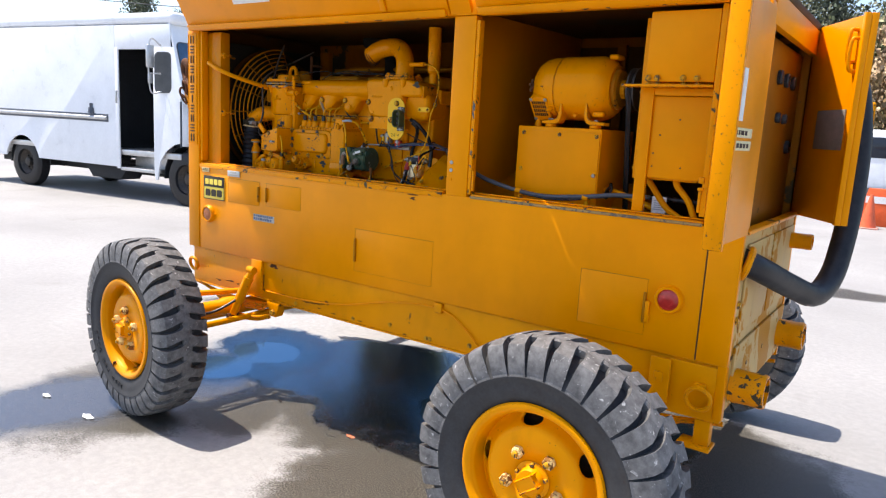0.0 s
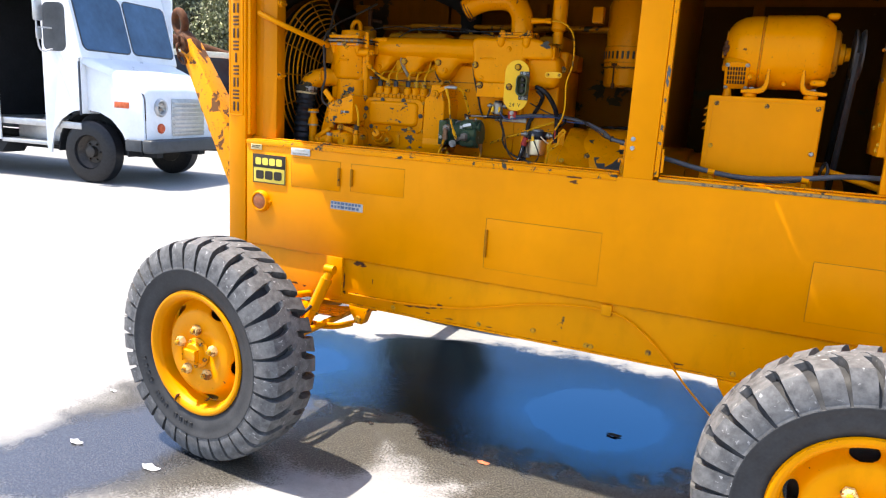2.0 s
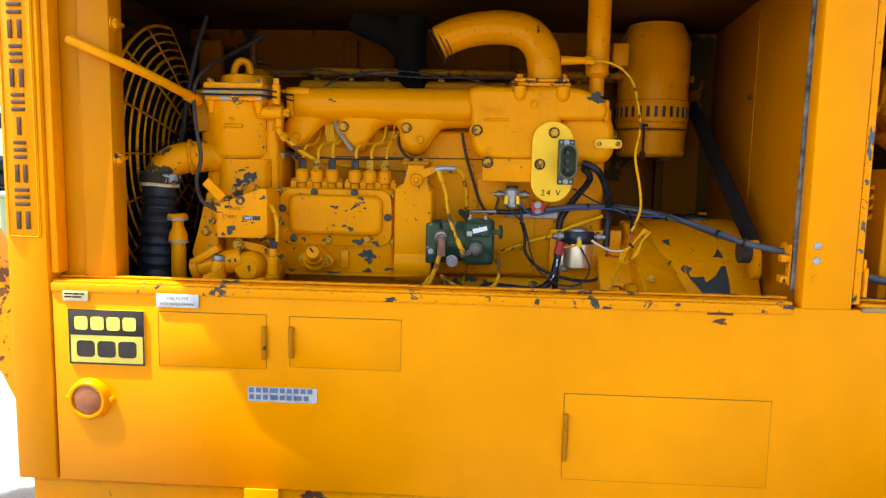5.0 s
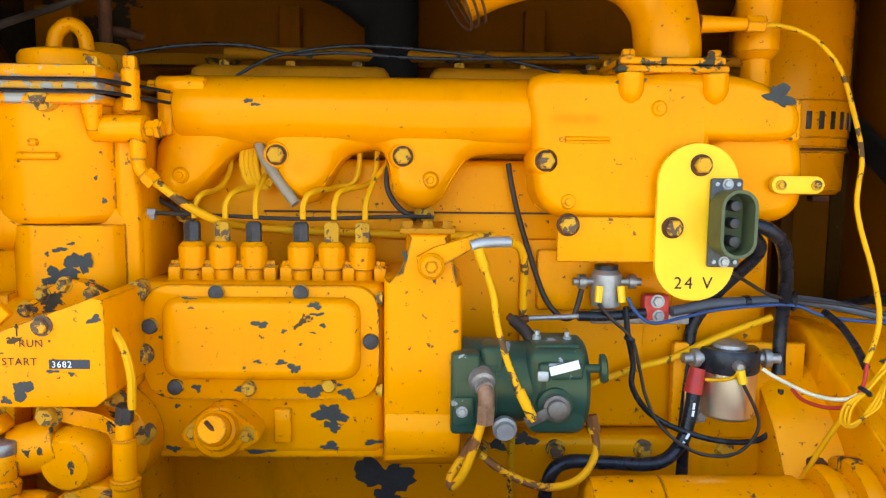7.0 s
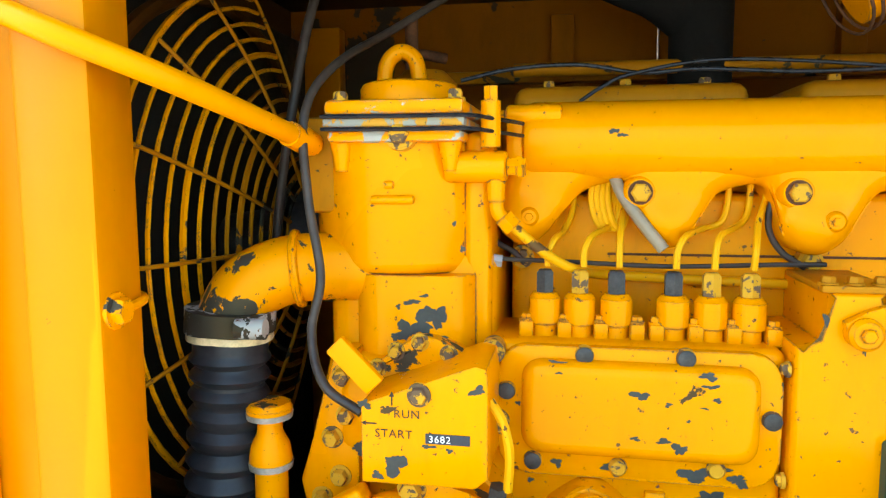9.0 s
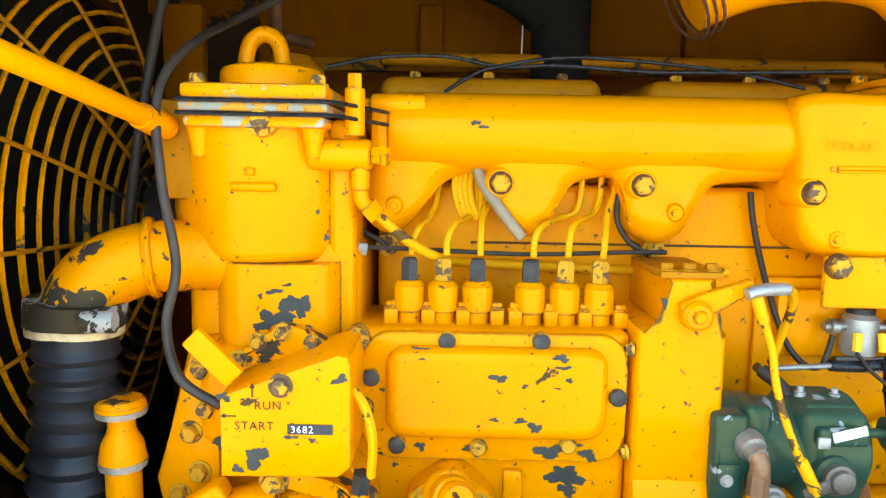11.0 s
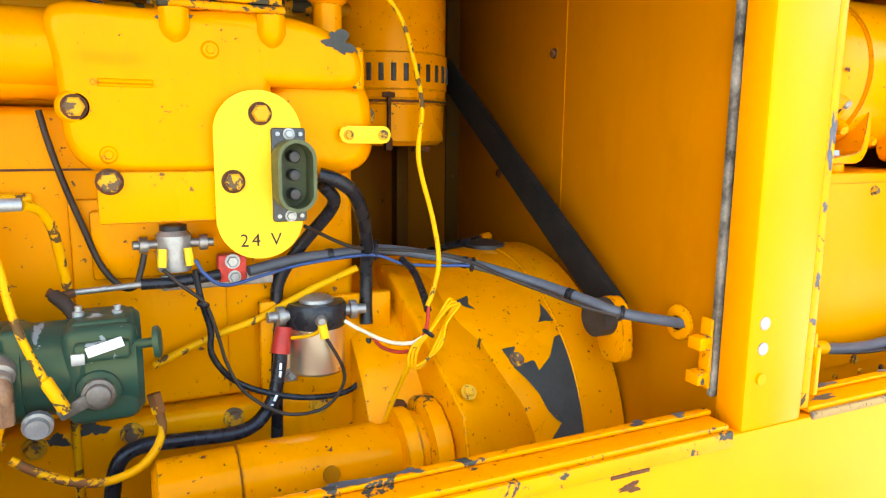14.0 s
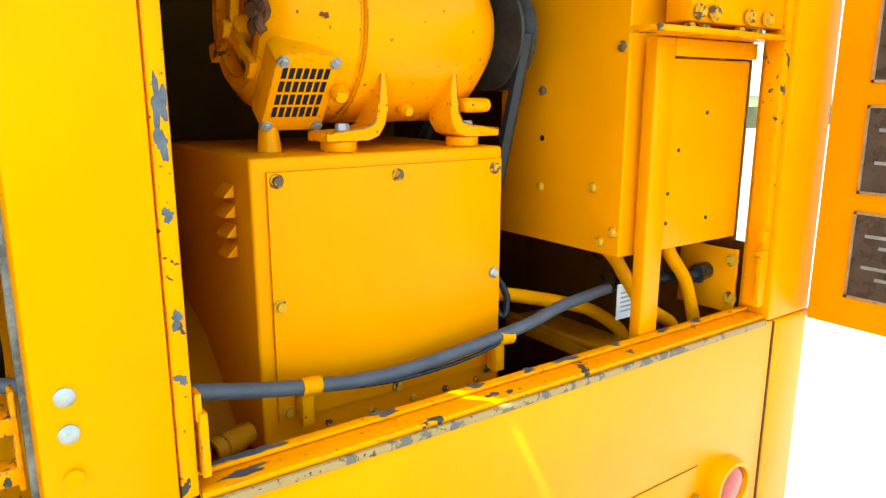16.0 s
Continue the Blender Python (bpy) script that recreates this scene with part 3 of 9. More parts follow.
def bolt(bm, p, axis=(0, -1, 0), r=0.009, h=0.007, washer=True):
    """A hexagon head on a washer; p lies on the surface, axis points out of it."""
    p, ax = Vector(p), Vector(axis).normalized()
    if washer:
        lathe(bm, p - ax * 0.002, p + ax * 0.002, [(0, r * 1.35), (1, r * 1.3)], 14)
    lathe(bm, p, p + ax * h, [(0, r), (0.75, r), (1, r * 0.82)], 6)
    return bm


def text_mesh(bm, body, at, height, right=(1, 0, 0), up=(0, 0, 1), depth=0.0012, spread=1.0, align="LEFT"):
    """Raised letters of the built-in font, with the middle or left of their foot at a place."""
    cu = bpy.data.curves.new("letters", "FONT")
    cu.body, cu.align_x, cu.size, cu.extrude, cu.space_character = body, align, 1.0, 0.0, spread
    cu.resolution_u = 3
    ob = bpy.data.objects.new("letters", cu)
    me = ob.to_mesh()
    right, up = Vector(right).normalized(), Vector(up).normalized()
    out = right.cross(up)
    s = height / 0.69
    vs = [bm.verts.new(Vector(at) + right * v.co.x * s + up * v.co.y * s + out * depth) for v in me.vertices]
    for p in me.polygons:
        try:
            bm.faces.new([vs[i] for i in p.vertices])
        except ValueError:
            pass
    ob.to_mesh_clear()
    bpy.data.objects.remove(ob)
    bpy.data.curves.remove(cu)
    return bm


def bars(bm, x0, z_list, widths, y, h):
    """Rows of unreadable writing as plain bars on a face that looks to -y."""
    for z, ws in zip(z_list, widths):
        x = x0
        for w in ws:
            box(bm, (x, y - 0.0008, z), (x + w, y, z + h))
            x += w + h * 0.5
    return bm


# ---- ground ----
gbm = B()
gs = 18
for i in range(gs):
    for j in range(gs):
        x0, y0 = -450 + 50 * i, -450 + 50 * j
        gbm.faces.new([gbm.verts.new(c) for c in ((x0, y0, 0), (x0 + 50, y0, 0), (x0 + 50, y0 + 50, 0), (x0, y0 + 50, 0))])
bmesh.ops.remove_doubles(gbm, verts=gbm.verts, dist=0.001)
solo("ground", gbm, asphalt, "pale worn asphalt yard with puddles and damp stains", "ground", kind="structure")

# ---- trailer housing ----
W = 1.10                     # width of the housing
XL, XR = -1.94, 1.307        # front and rear ends
ZB, ZS, ZT = 0.79, 1.30, 2.09  # foot of the side panel, sill of the openings, head of the openings
trailer = thing("generator_trailer", (0, W / 2, 0), "yellow painted steel generator trailer with its side doors raised", "trailer")


def plate(name, lo, hi, material, parent=trailer, bevel=0.003, label=""):
    return part(name, box(B(), lo, hi, bevel, 2), material, parent, label)


# near side: lower panel, posts, head
side_panel = plate("side_panel", (-1.832, 0.0, ZB), (1.19, 0.03, ZS), paint_body, bevel=0.004)
side_panel["label"] = "flat yellow lower side panel with access doors"
plate("corner_post", (XL, -0.004, ZB), (-1.836, 0.10, ZT), paint_body, bevel=0.006)
plate("corner_post", (1.194, -0.003, ZB), (XR, 0.03, ZS + 0.0), paint_body, bevel=0.005)
plate("corner_post", (1.165, -0.003, ZS + 0.002), (XR, 0.06, ZT), paint_body, bevel=0.006)
mid = plate("middle_post", (0.002, 0.0005, ZS - 0.002), (0.118, 0.05, ZT), paint_body, bevel=0.006)
plate("post_lip", (0.119, 0.004, ZS + 0.012), (0.137, 0.04, ZT - 0.02), paint_flaked, mid, 0.003)
plate("seal_strip", (-0.004, 0.0515, ZS + 0.032), (0.0095, 0.061, ZT - 0.02), blue_rubber_patch, mid, 0.003, "worn dark rubber seal strip")
bm = B()
for z in (1.449, 1.414):
    lathe(bm, (0.028, 0.001, z), (0.028, -0.004, z), [(0, 0.0090), (0.5, 0.0090), (1, 0.005)], 18)
part("post_screw", bm, zinc, mid, "zinc screw heads")
part("post_boss", cyl(B(), (0.028, 0.002, 1.372), (0.028, -0.003, 1.372), 0.008, 14), paint_body, mid)
plate("head_rail", (XL, 0.0, ZT + 0.002), (XR, 0.06, ZT + 0.07), paint_body)
# sills of the two openings, with an upstand inside
for x0, x1 in ((-1.832, -0.016), (0.139, 1.162)):
    sill = plate("sill", (x0, 0.004, ZS + 0.002), (x1, 0.05, ZS + 0.014), paint_sill, bevel=0.004, label="chipped yellow sill edge")
    plate("sill_lip", (x0, 0.036, ZS + 0.0145), (x1, 0.05, ZS + 0.0215), paint_sill, sill, 0.003)
    bm = B()
    box(bm, (x0, -0.004, ZS - (0.005 if x0 > 0 else 0.016)), (x1, 0.0035, ZS + 0.007), 0.003)
    part("sill_strip", bm, paint_edge if x0 > 0 else paint_sill, sill, "rubbed edge of the sill")
bare_sill = simple("bare_blue_grey_steel", (0.075, 0.082, 0.095), 0.4, 0.2, 0.4, 40)


def sill_chip(x, y, z, w, d, seed):
    """A flake of bare metal lying on top of a sill."""
    bm = patch(B(), 0, 0, w, d, 0, seed)
    bmesh.ops.transform(bm, matrix=Matrix.Translation((x, y, z)) @ Matrix.Rotation(radians(-90), 4, "X"), verts=bm.verts)
    part("bare_patch", bm, bare_sill, trailer, "bare blue-grey metal where the paint is gone")


for k, (x, w) in enumerate(((0.178, 0.085), (0.225, 0.035), (0.375, 0.05), (0.52, 0.03), (0.615, 0.025), (0.69, 0.045), (0.80, 0.02), (0.918, 0.03), (1.01, 0.035), (-0.52, 0.08), (-0.46, 0.025), (-0.07, 0.025), (-0.14, 0.03))):
    sill_chip(x, 0.043, ZS + 0.0217 + 0.00002 * k, w, 0.016, 900 + k)
    if k % 3 == 0 and x > 0:
        sill_chip(x + 0.01, 0.020, ZS + 0.0142 + 0.00002 * k, w * 0.8, 0.014, 930 + k)
for k, (z, h) in enumerate(((1.70, 0.062), (1.665, 0.03), (1.60, 0.014), (1.50, 0.018), (1.44, 0.012))):
    part("bare_patch", patch(B(), 0.128, z, 0.013, h, 0.0036 - 0.00003 * k, 960 + k), bare_sill, mid)
part("bare_patch", patch(B(), -0.185, 1.262, 0.045, 0.012, -0.0004, 970), rust, side_panel)
plate("opening_frame", (1.142, 0.006, ZS + 0.03), (1.164, 0.04, ZT - 0.005), paint_sill, bevel=0.003)
plate("opening_frame", (-1.834, 0.006, ZS + 0.03), (-1.815, 0.05, ZT - 0.005), paint_body, bevel=0.003)
part("door_catch", box(box(box(B(), (1.128, 0.0, 1.452), (1.15, 0.016, 1.475), 0.003), (1.128, 0.0, 1.425), (1.15, 0.016, 1.437), 0.003), (1.132, 0.003, 1.345), (1.143, 0.012, 1.425), 0.002), paint_sill, trailer)
part("door_catch", box(box(B(), (0.141, 0.002, 1.33), (0.15, 0.02, 1.40), 0.002), (0.139, 0.006, 1.39), (0.146, 0.03, 1.42), 0.002), paint_sill, trailer)
part("door_catch", box(box(box(B(), (-0.030, 0.052, 1.352), (-0.007, 0.076, 1.370), 0.002), (-0.030, 0.052, 1.402), (-0.007, 0.076, 1.42), 0.002), (-0.012, 0.052, 1.345), (-0.0065, 0.072, 1.445), 0.002), paint_sill, trailer)


def access_door(x0, z0, x1, z1, hinge, material=paint_body):
    d = part("access_door", box(B(), (x0, -0.0014, z0), (x1, 0.004, z1), 0.0008), material, side_panel)
    hx = x0 + 0.004 if hinge == "l" else x1 - 0.004
    h = min(0.12, (z1 - z0) * 0.62)
    zc = (z0 + z1) / 2
    part("hinge", cyl(B(), (hx, -0.006, zc - h / 2), (hx, -0.006, zc + h / 2), 0.0065, 10, soft=0.002), paint_grimy_dim, d)
    # the gap round the door, its shade drawn as thin dark strips
    bm = B()
    for lo, hi in (((x0 - 0.0008, -0.0006, z0 - 0.0008), (x1 + 0.0008, 0.003, z0 - 0.0002)), ((x0 - 0.0018, -0.0012, z1 + 0.0002), (x1 + 0.0018, 0.003, z1 + 0.0018)),
                   ((x0 - 0.0018, -0.0012, z0), (x0 - 0.0002, 0.003, z1)), ((x1 + 0.0002, -0.0006, z0), (x1 + 0.0008, 0.003, z1))):
        box(bm, lo, hi)
    part("gap", bm, gap_shade, d)
    return d


access_door(-0.543, 0.853, -0.050, 1.070, "l")
access_door(0.706, 0.846, 0.985, 1.067, "r")
access_door(-1.557, 1.104, -1.284, 1.241, "r")
access_door(-1.224, 1.112, -0.948, 1.239, "l")
plate("panel_seam", (1.1895, -0.001, ZB + 0.004), (1.1935, 0.02, ZS - 0.004), rust, side_panel, 0.0)
part("worn_spot", box(B(), (-0.215, -0.0015, 1.278), (-0.155, 0.001, 1.283), 0.0005), rust, side_panel)

# lamps on the side
lamp = part("marker_lamp", lathe(B(), (-1.741, 0.001, 1.010), (-1.741, -0.020, 1.010), [(0, 0.055), (0.5, 0.053), (1, 0.046), (1, 0.040), (0.7, 0.038)], 28), paint_body, trailer, "round amber marker lamp in a yellow rim")
part("lens", lathe(B(), (-1.741, -0.008, 1.010), (-1.741, -0.019, 1.010), [(0, 0.039), (0.6, 0.039), (1, 0.026)], 28), amber_glass, lamp, "dull amber lens")
bm = B()
for dx in (-0.056, 0.056):
    bolt(bm, (-1.741 + dx, -0.002, 1.010), r=0.007)
part("screw", bm, paint_body, lamp)
lamp = part("tail_reflector", lathe(B(), (1.073, 0.001, 1.005), (1.073, -0.024, 1.005), [(0, 0.056), (0.6, 0.054), (1, 0.050), (1, 0.042), (0.7, 0.041)], 28), paint_body, trailer, "round red reflector in a yellow rim")
part("lens", lathe(B(), (1.073, -0.008, 1.005), (1.073, -0.022, 1.005), [(0, 0.041), (0.6, 0.041), (1, 0.028)], 28), red_lens, lamp, "dusty red lens")
part("bracket", box(B(), (0.985, -0.012, 0.90), (1.003, 0.0, 0.985), 0.003), paint_body, lamp)

# dealer sign and small plates
sign = part("dealer_sign", box(B(), (-1.789, -0.0035, 1.101), (-1.594, 0.0, 1.241), 0.001), sign_cream, side_panel, "black and cream dealer sign plate")
part("sign_band", box(B(), (-1.786, -0.0050, 1.176), (-1.597, -0.003, 1.238), 0.0005), sign_black, sign)
bm = B()
box(bm, (-1.789, -0.0045, 1.101), (-1.594, -0.003, 1.1055))
box(bm, (-1.789, -0.0045, 1.2365), (-1.594, -0.003, 1.241))
box(bm, (-1.789, -0.0045, 1.101), (-1.785, -0.003, 1.241))
box(bm, (-1.598, -0.0045, 1.101), (-1.594, -0.003, 1.241))
part("sign_edge", bm, sign_black, sign)
bm = B()
# wide blocks in the shapes of the dealer's marks
for k in range(4):
    prism(bm, rounded(-1.772 + 0.0415 * k, 1.190, -1.738 + 0.0415 * k, 1.224, 0.007, 3), -0.0062, -0.0045)
part("sign_mark", bm, sign_cream, sign)
bm = B()
for k in range(3):
    prism(bm, rounded(-1.769 + 0.054 * k, 1.120, -1.723 + 0.054 * k, 1.162, 0.009, 3), -0.0054, -0.0035)
part("sign_mark", bm, sign_black, sign)
stk = part("sticker", box(B(), (-1.332, -0.0012, 1.020), (-1.157, 0.0005, 1.058)), simple("faded_blue_sticker", (0.42, 0.40, 0.36), 0.5, 0, 0.25, 40), side_panel, "faded grey sticker with worn lettering")
bm = B()
for z, ws in ((1.044, (0.012, 0.012, 0.012, 0.02, 0.012, 0.012, 0.012, 0.012, 0.012)), (1.026, (0.012, 0.012, 0.012, 0.02, 0.012, 0.012, 0.02, 0.012))):
    x = -1.328
    for w in ws:
        box(bm, (x, -0.0026, z), (x + w, -0.001, z + 0.012))
        x += w + 0.0055
part("sticker_lettering", bm, simple("sticker_blue", (0.10, 0.14, 0.22), 0.5, 0, 0.3, 40), stk)
tag = part("fuel_plate", box(B(), (-1.560, -0.006, 1.254), (-1.452, -0.0005, 1.288), 0.001), simple("worn_plate", (0.55, 0.55, 0.52), 0.45, 0.3, 0.2, 50), side_panel, "small worn aluminium plate about the fuel filter drain")
bm = B()
text_mesh(bm, "FUEL FILTER", (-1.506, -0.0062, 1.2735), 0.0075, depth=0.0008, align="CENTER")
text_mesh(bm, "HOUSING DRAIN", (-1.506, -0.0062, 1.2590), 0.0075, depth=0.0008, align="CENTER")
part("plate_lettering", bm, simple("plate_ink", (0.14, 0.10, 0.05), 0.6, 0, 0.3, 60, 0), tag)
tag = part("small_plate", box(B(), (-1.800, -0.006, 1.262), (-1.735, -0.0005, 1.288), 0.001), simple("yellowed_plate", (0.62, 0.50, 0.26), 0.45, 0.3, 0.2, 50), side_panel, "small worn plate with unreadable writing")
bm = B()
bars(bm, -1.795, (1.279, 1.271), ((0.02, 0.016, 0.012), (0.018, 0.024)), -0.0061, 0.004)
part("plate_lettering", bm, ink, tag)

# the maker's name stands on the front post
name_plate = part("name_plate", prism(B(), rounded(-1.931, 1.418, -1.846, 2.072, 0.008), -0.0085, -0.003, 0.002), paint_body, trailer, "raised upright nameplate with dark marks")
bm = B()
ring_pts = rounded(-1.927, 1.422, -1.850, 2.068, 0.006)
tube(bm, [(p[0], -0.0085, p[1]) for p in ring_pts + ring_pts[:1]], 0.0022, 6, smooth=False)
part("plate_rim", bm, paint_body, name_plate)
bm = B()
for i, w in enumerate((0.036, 0.036, 0.034, 0.032, 0.034, 0.033, 0.010, 0.031, 0.031, 0.036, 0.034)):
    z = 2.015 - i * 0.0575
    if w < 0.02:
        box(bm, (-1.8885 - w / 2, -0.0125, z), (-1.8885 + w / 2, -0.0085, z + 0.044), 0.001)
    elif i % 2:
        for k in (0, 1, 2):
            box(bm, (-1.8885 - w / 2, -0.0125, z + 0.0175 * k), (-1.8885 + w / 2, -0.0085, z + 0.0175 * k + 0.009), 0.001)
    else:
        for k in (-1, 1):
            box(bm, (-1.8885 + k * (w / 2 - 0.005) - 0.005, -0.0125, z), (-1.8885 + k * (w / 2 - 0.005) + 0.005, -0.0085, z + 0.044), 0.001)
part("plate_mark", bm, simple("brown_letter_paint", (0.10, 0.045, 0.02), 0.55, 0, 0.3, 50), name_plate, "column of dark brown raised marks")

# raised side doors, hinged at the head rail and leaning out
LEAN_OUT = Vector((0, -0.50, 0.866))
OUT_N = Vector((0, -0.866, -0.50))


def raised_door(x0, x1, length, name):
    m = Matrix.Translation((0, -0.012, ZT + 0.004)) @ Matrix(((1, 0, 0), (0, -OUT_N.y, LEAN_OUT.y), (0, -OUT_N.z, LEAN_OUT.z))).to_4x4()
    d = part(name, box(B(), (x0, 0, 0), (x1, 0.028, length), 0.004, m=m), paint_body, trailer, "raised yellow sheet steel side door")
    part("door_fold", box(B(), (x0 + 0.01, -0.016, 0.0), (x1 - 0.01, -0.001, 0.03), 0.003, m=m), paint_body, d)
    bm = B()
    box(bm, (x0 + (x1 - x0) * 0.80, -0.012, 0.035), (x0 + (x1 - x0) * 0.80 + 0.035, -0.0005, length - 0.03), 0.006, m=m)
    part("door_rib", bm, paint_body, d)
    part("hinge", cyl(B(), (x0 + 0.02, -0.004, ZT + 0.002), (x1 - 0.02, -0.004, ZT + 0.002), 0.007, 10), paint_sill, d)
    return d, m


d1, dm = raised_door(-1.905, -0.018, 0.82, "raised_door")
part("door_strip", box(B(), (-0.012, 0.002, 0.0), (0.098, 0.024, 0.80), 0.004, m=dm), paint_body, trailer, "leaning strip between the raised doors")
part("door_sticker", box(B(), (-1.42, -0.0020, 0.125), (-1.13, -0.0003, 0.20), m=dm), white_tape, d1, "pale label on the inside of the raised door")
raised_door(0.128, 1.185, 0.82, "raised_door")
plate("head_filler", (0.0, -0.006, ZT + 0.001), (0.12, 0.001, ZT + 0.065), paint_body)

# far side, ends, roof, floor and the wall between the bays
# a narrow slit between its two door leaves lets daylight through
def slit_sheet(y0, y1):
    bm = B()
    box(bm, (XL, y0, 0.79), (-1.0735, y1, ZT + 0.07), 0.001)
    box(bm, (-1.0695, y0, 0.79), (XR, y1, ZT + 0.07), 0.001)
    box(bm, (-1.0735, y0 + 0.001, 0.79), (-1.0695, y1 - 0.001, 1.965))
    box(bm, (-1.0735, y0 + 0.001, 2.062), (-1.0695, y1 - 0.001, ZT + 0.07))
    return bm


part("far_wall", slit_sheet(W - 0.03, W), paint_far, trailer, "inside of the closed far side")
part("far_skin", slit_sheet(W + 0.001, W + 0.005), paint_body, trailer, "closed yellow far side")
bm = B()
for x in (-1.30, -0.72, 0.35, 0.95):
    box(bm, (x, W - 0.07, 0.82), (x + 0.05, W - 0.0305, ZT), 0.004)
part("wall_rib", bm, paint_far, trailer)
# added dark sheet that holds the shade at the generator bay's back
plate("shade_sheet", (0.06, W - 0.037, 0.83), (1.23, W - 0.0312, 2.08), paint_shade, bevel=0.001)
plate("inner_rail", (-1.60, W - 0.20, 1.93), (-0.02, W - 0.17, 1.955), paint_grimy_dim)
plate("front_wall", (XL, 0.101, 0.79), (XL + 0.03, W - 0.031, ZT + 0.07), paint_shade)
plate("roof", (XL, 0.061, ZT + 0.04), (XR, W, ZT + 0.072), paint_shade, label="sheet steel roof")
plate("bay_floor", (XL + 0.03, 0.031, 0.80), (XR, W - 0.031, 0.82), paint_shade)
LEAN = Matrix.Translation((0.012, 0.10, 0)) @ Matrix.Rotation(radians(-5), 4, "Z") @ Matrix.Translation((-0.012, -0.10, 0))
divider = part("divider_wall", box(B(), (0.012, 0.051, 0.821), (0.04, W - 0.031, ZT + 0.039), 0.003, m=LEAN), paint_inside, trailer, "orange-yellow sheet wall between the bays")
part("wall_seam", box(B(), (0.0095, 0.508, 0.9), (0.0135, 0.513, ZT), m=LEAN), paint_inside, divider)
bm = B()
for y, z in ((0.555, 1.848), (0.8, 1.6)):
    bolt(bm, LEAN @ Vector((0.012, y, z)), (-1, 0.09, 0), 0.008)
part("screw", bm, rust, divider)
part("grommet", lathe(B(), (0.012, 0.135, 1.418), (0.005, 0.135, 1.418), [(0, 0.027), (0.6, 0.026), (1, 0.021), (1, 0.011), (0, 0.011)], 28), paint_flaked, divider, "worn cable grommet")
# dark strut across the engine bay
strut = part("strut", box(B(), (-0.024, -0.008, -0.028), (-0.005, 0.80, 0.028), 0.003,
                          m=Matrix.Translation((0, 0.252, 1.408)) @ Matrix.Rotation(math.atan2(0.41, 0.63), 4, "X")), simple("black_strut", (0.009, 0.007, 0.005), 0.95, 0, 0.7, 30), trailer, "dark flat steel strut")

# frame beams below
for y0, y1 in ((0.012, 0.075), (W - 0.075, W - 0.012)):
    bm = B()
    box(bm, (XL + 0.03, y0, 0.572), (XR - 0.02, y0 + 0.012 if y0 < 0.5 else y1, ZB - 0.002), 0.003)
    box(bm, (XL + 0.03, y0 - 0.004, 0.563), (XR - 0.02, y1, 0.5715), 0.002)
    box(bm, (XL + 0.03, y0, ZB - 0.010), (XR - 0.02, y1, ZB - 0.0005), 0.002)
    beam = part("frame_beam", bm, paint_frame, trailer, "yellow channel beam with flaking paint")
    if y0 < 0.5:
        bm = B()
        for x in (-0.98, -0.55, -0.30, -0.07, -0.05, 0.18, 0.50, 0.74):
            bolt(bm, (x, y0 - 0.0005, 0.592 + 0.02 * ((int(x * 100) % 3) == 0)), r=0.009)
        part("beam_bolt", bm, bolt_steel, beam)
# rusted flakes along the foot of the near beam
LOW_RUST = [(-1.186, 0.623, 0.05, 0.010), (-1.15, 0.618, 0.03, 0.007), (-1.096, 0.620, 0.07, 0.010), (-1.05, 0.616, 0.03, 0.006), (-0.976, 0.617, 0.022, 0.012), (-0.896, 0.614, 0.05, 0.008), (-0.85, 0.617, 0.04, 0.008), (-0.818, 0.620, 0.06, 0.010), (-0.778, 0.629, 0.03, 0.018), (-0.739, 0.641, 0.035, 0.020), (-1.173, 0.774, 0.07, 0.022), (-1.15, 0.766, 0.03, 0.018), (-1.25, 0.690, 0.010, 0.05)]
EDGE_RUST = [(-1.252, 0.655, 0.012, 0.03), (-1.248, 0.622, 0.014, 0.02), (-0.80, 0.598, 0.02, 0.008), (-0.69, 0.59, 0.04, 0.006), (-1.095, 0.70, 0.008, 0.02), (-0.50, 0.588, 0.03, 0.006), (-0.20, 0.583, 0.04, 0.006), (0.30, 0.59, 0.05, 0.007), (0.62, 0.60, 0.03, 0.01), (-1.55, 0.62, 0.08, 0.010), (-1.66, 0.61, 0.05, 0.012), (-1.48, 0.615, 0.03, 0.008)]
for k, (x, z, w, h) in enumerate(LOW_RUST + EDGE_RUST):
    part("rust_patch", patch(B(), x, z, w, h, 0.0112 - 0.00004 * k, 400 + k), rust, trailer)
bm = B()
for x in (-1.7, -0.9, 0.1, 0.9):
    box(bm, (x, 0.08, 0.60), (x + 0.06, W - 0.08, 0.70), 0.004)
part("cross_member", bm, paint_frame, trailer)
# hose clipped along the beam, hanging to the ground
part("thin_hose", tube(B(), [(-1.22, 0.004, 0.620), (-0.95, 0.004, 0.623), (-0.62, 0.004, 0.655), (-0.28, 0.004, 0.735), (0.0, 0.002, 0.757), (0.14, 0.0, 0.70), (0.27, 0.0, 0.585), (0.36, 0.02, 0.48), (0.55, 0.18, 0.24), (0.74, 0.35, 0.02)], 0.0042, 8), paint_body, trailer, "thin yellow hose hanging down from the beam")
part("hose_clip", box(B(), (-0.022, -0.006, 0.736), (0.022, 0.014, 0.782), 0.004), paint_frame, trailer)
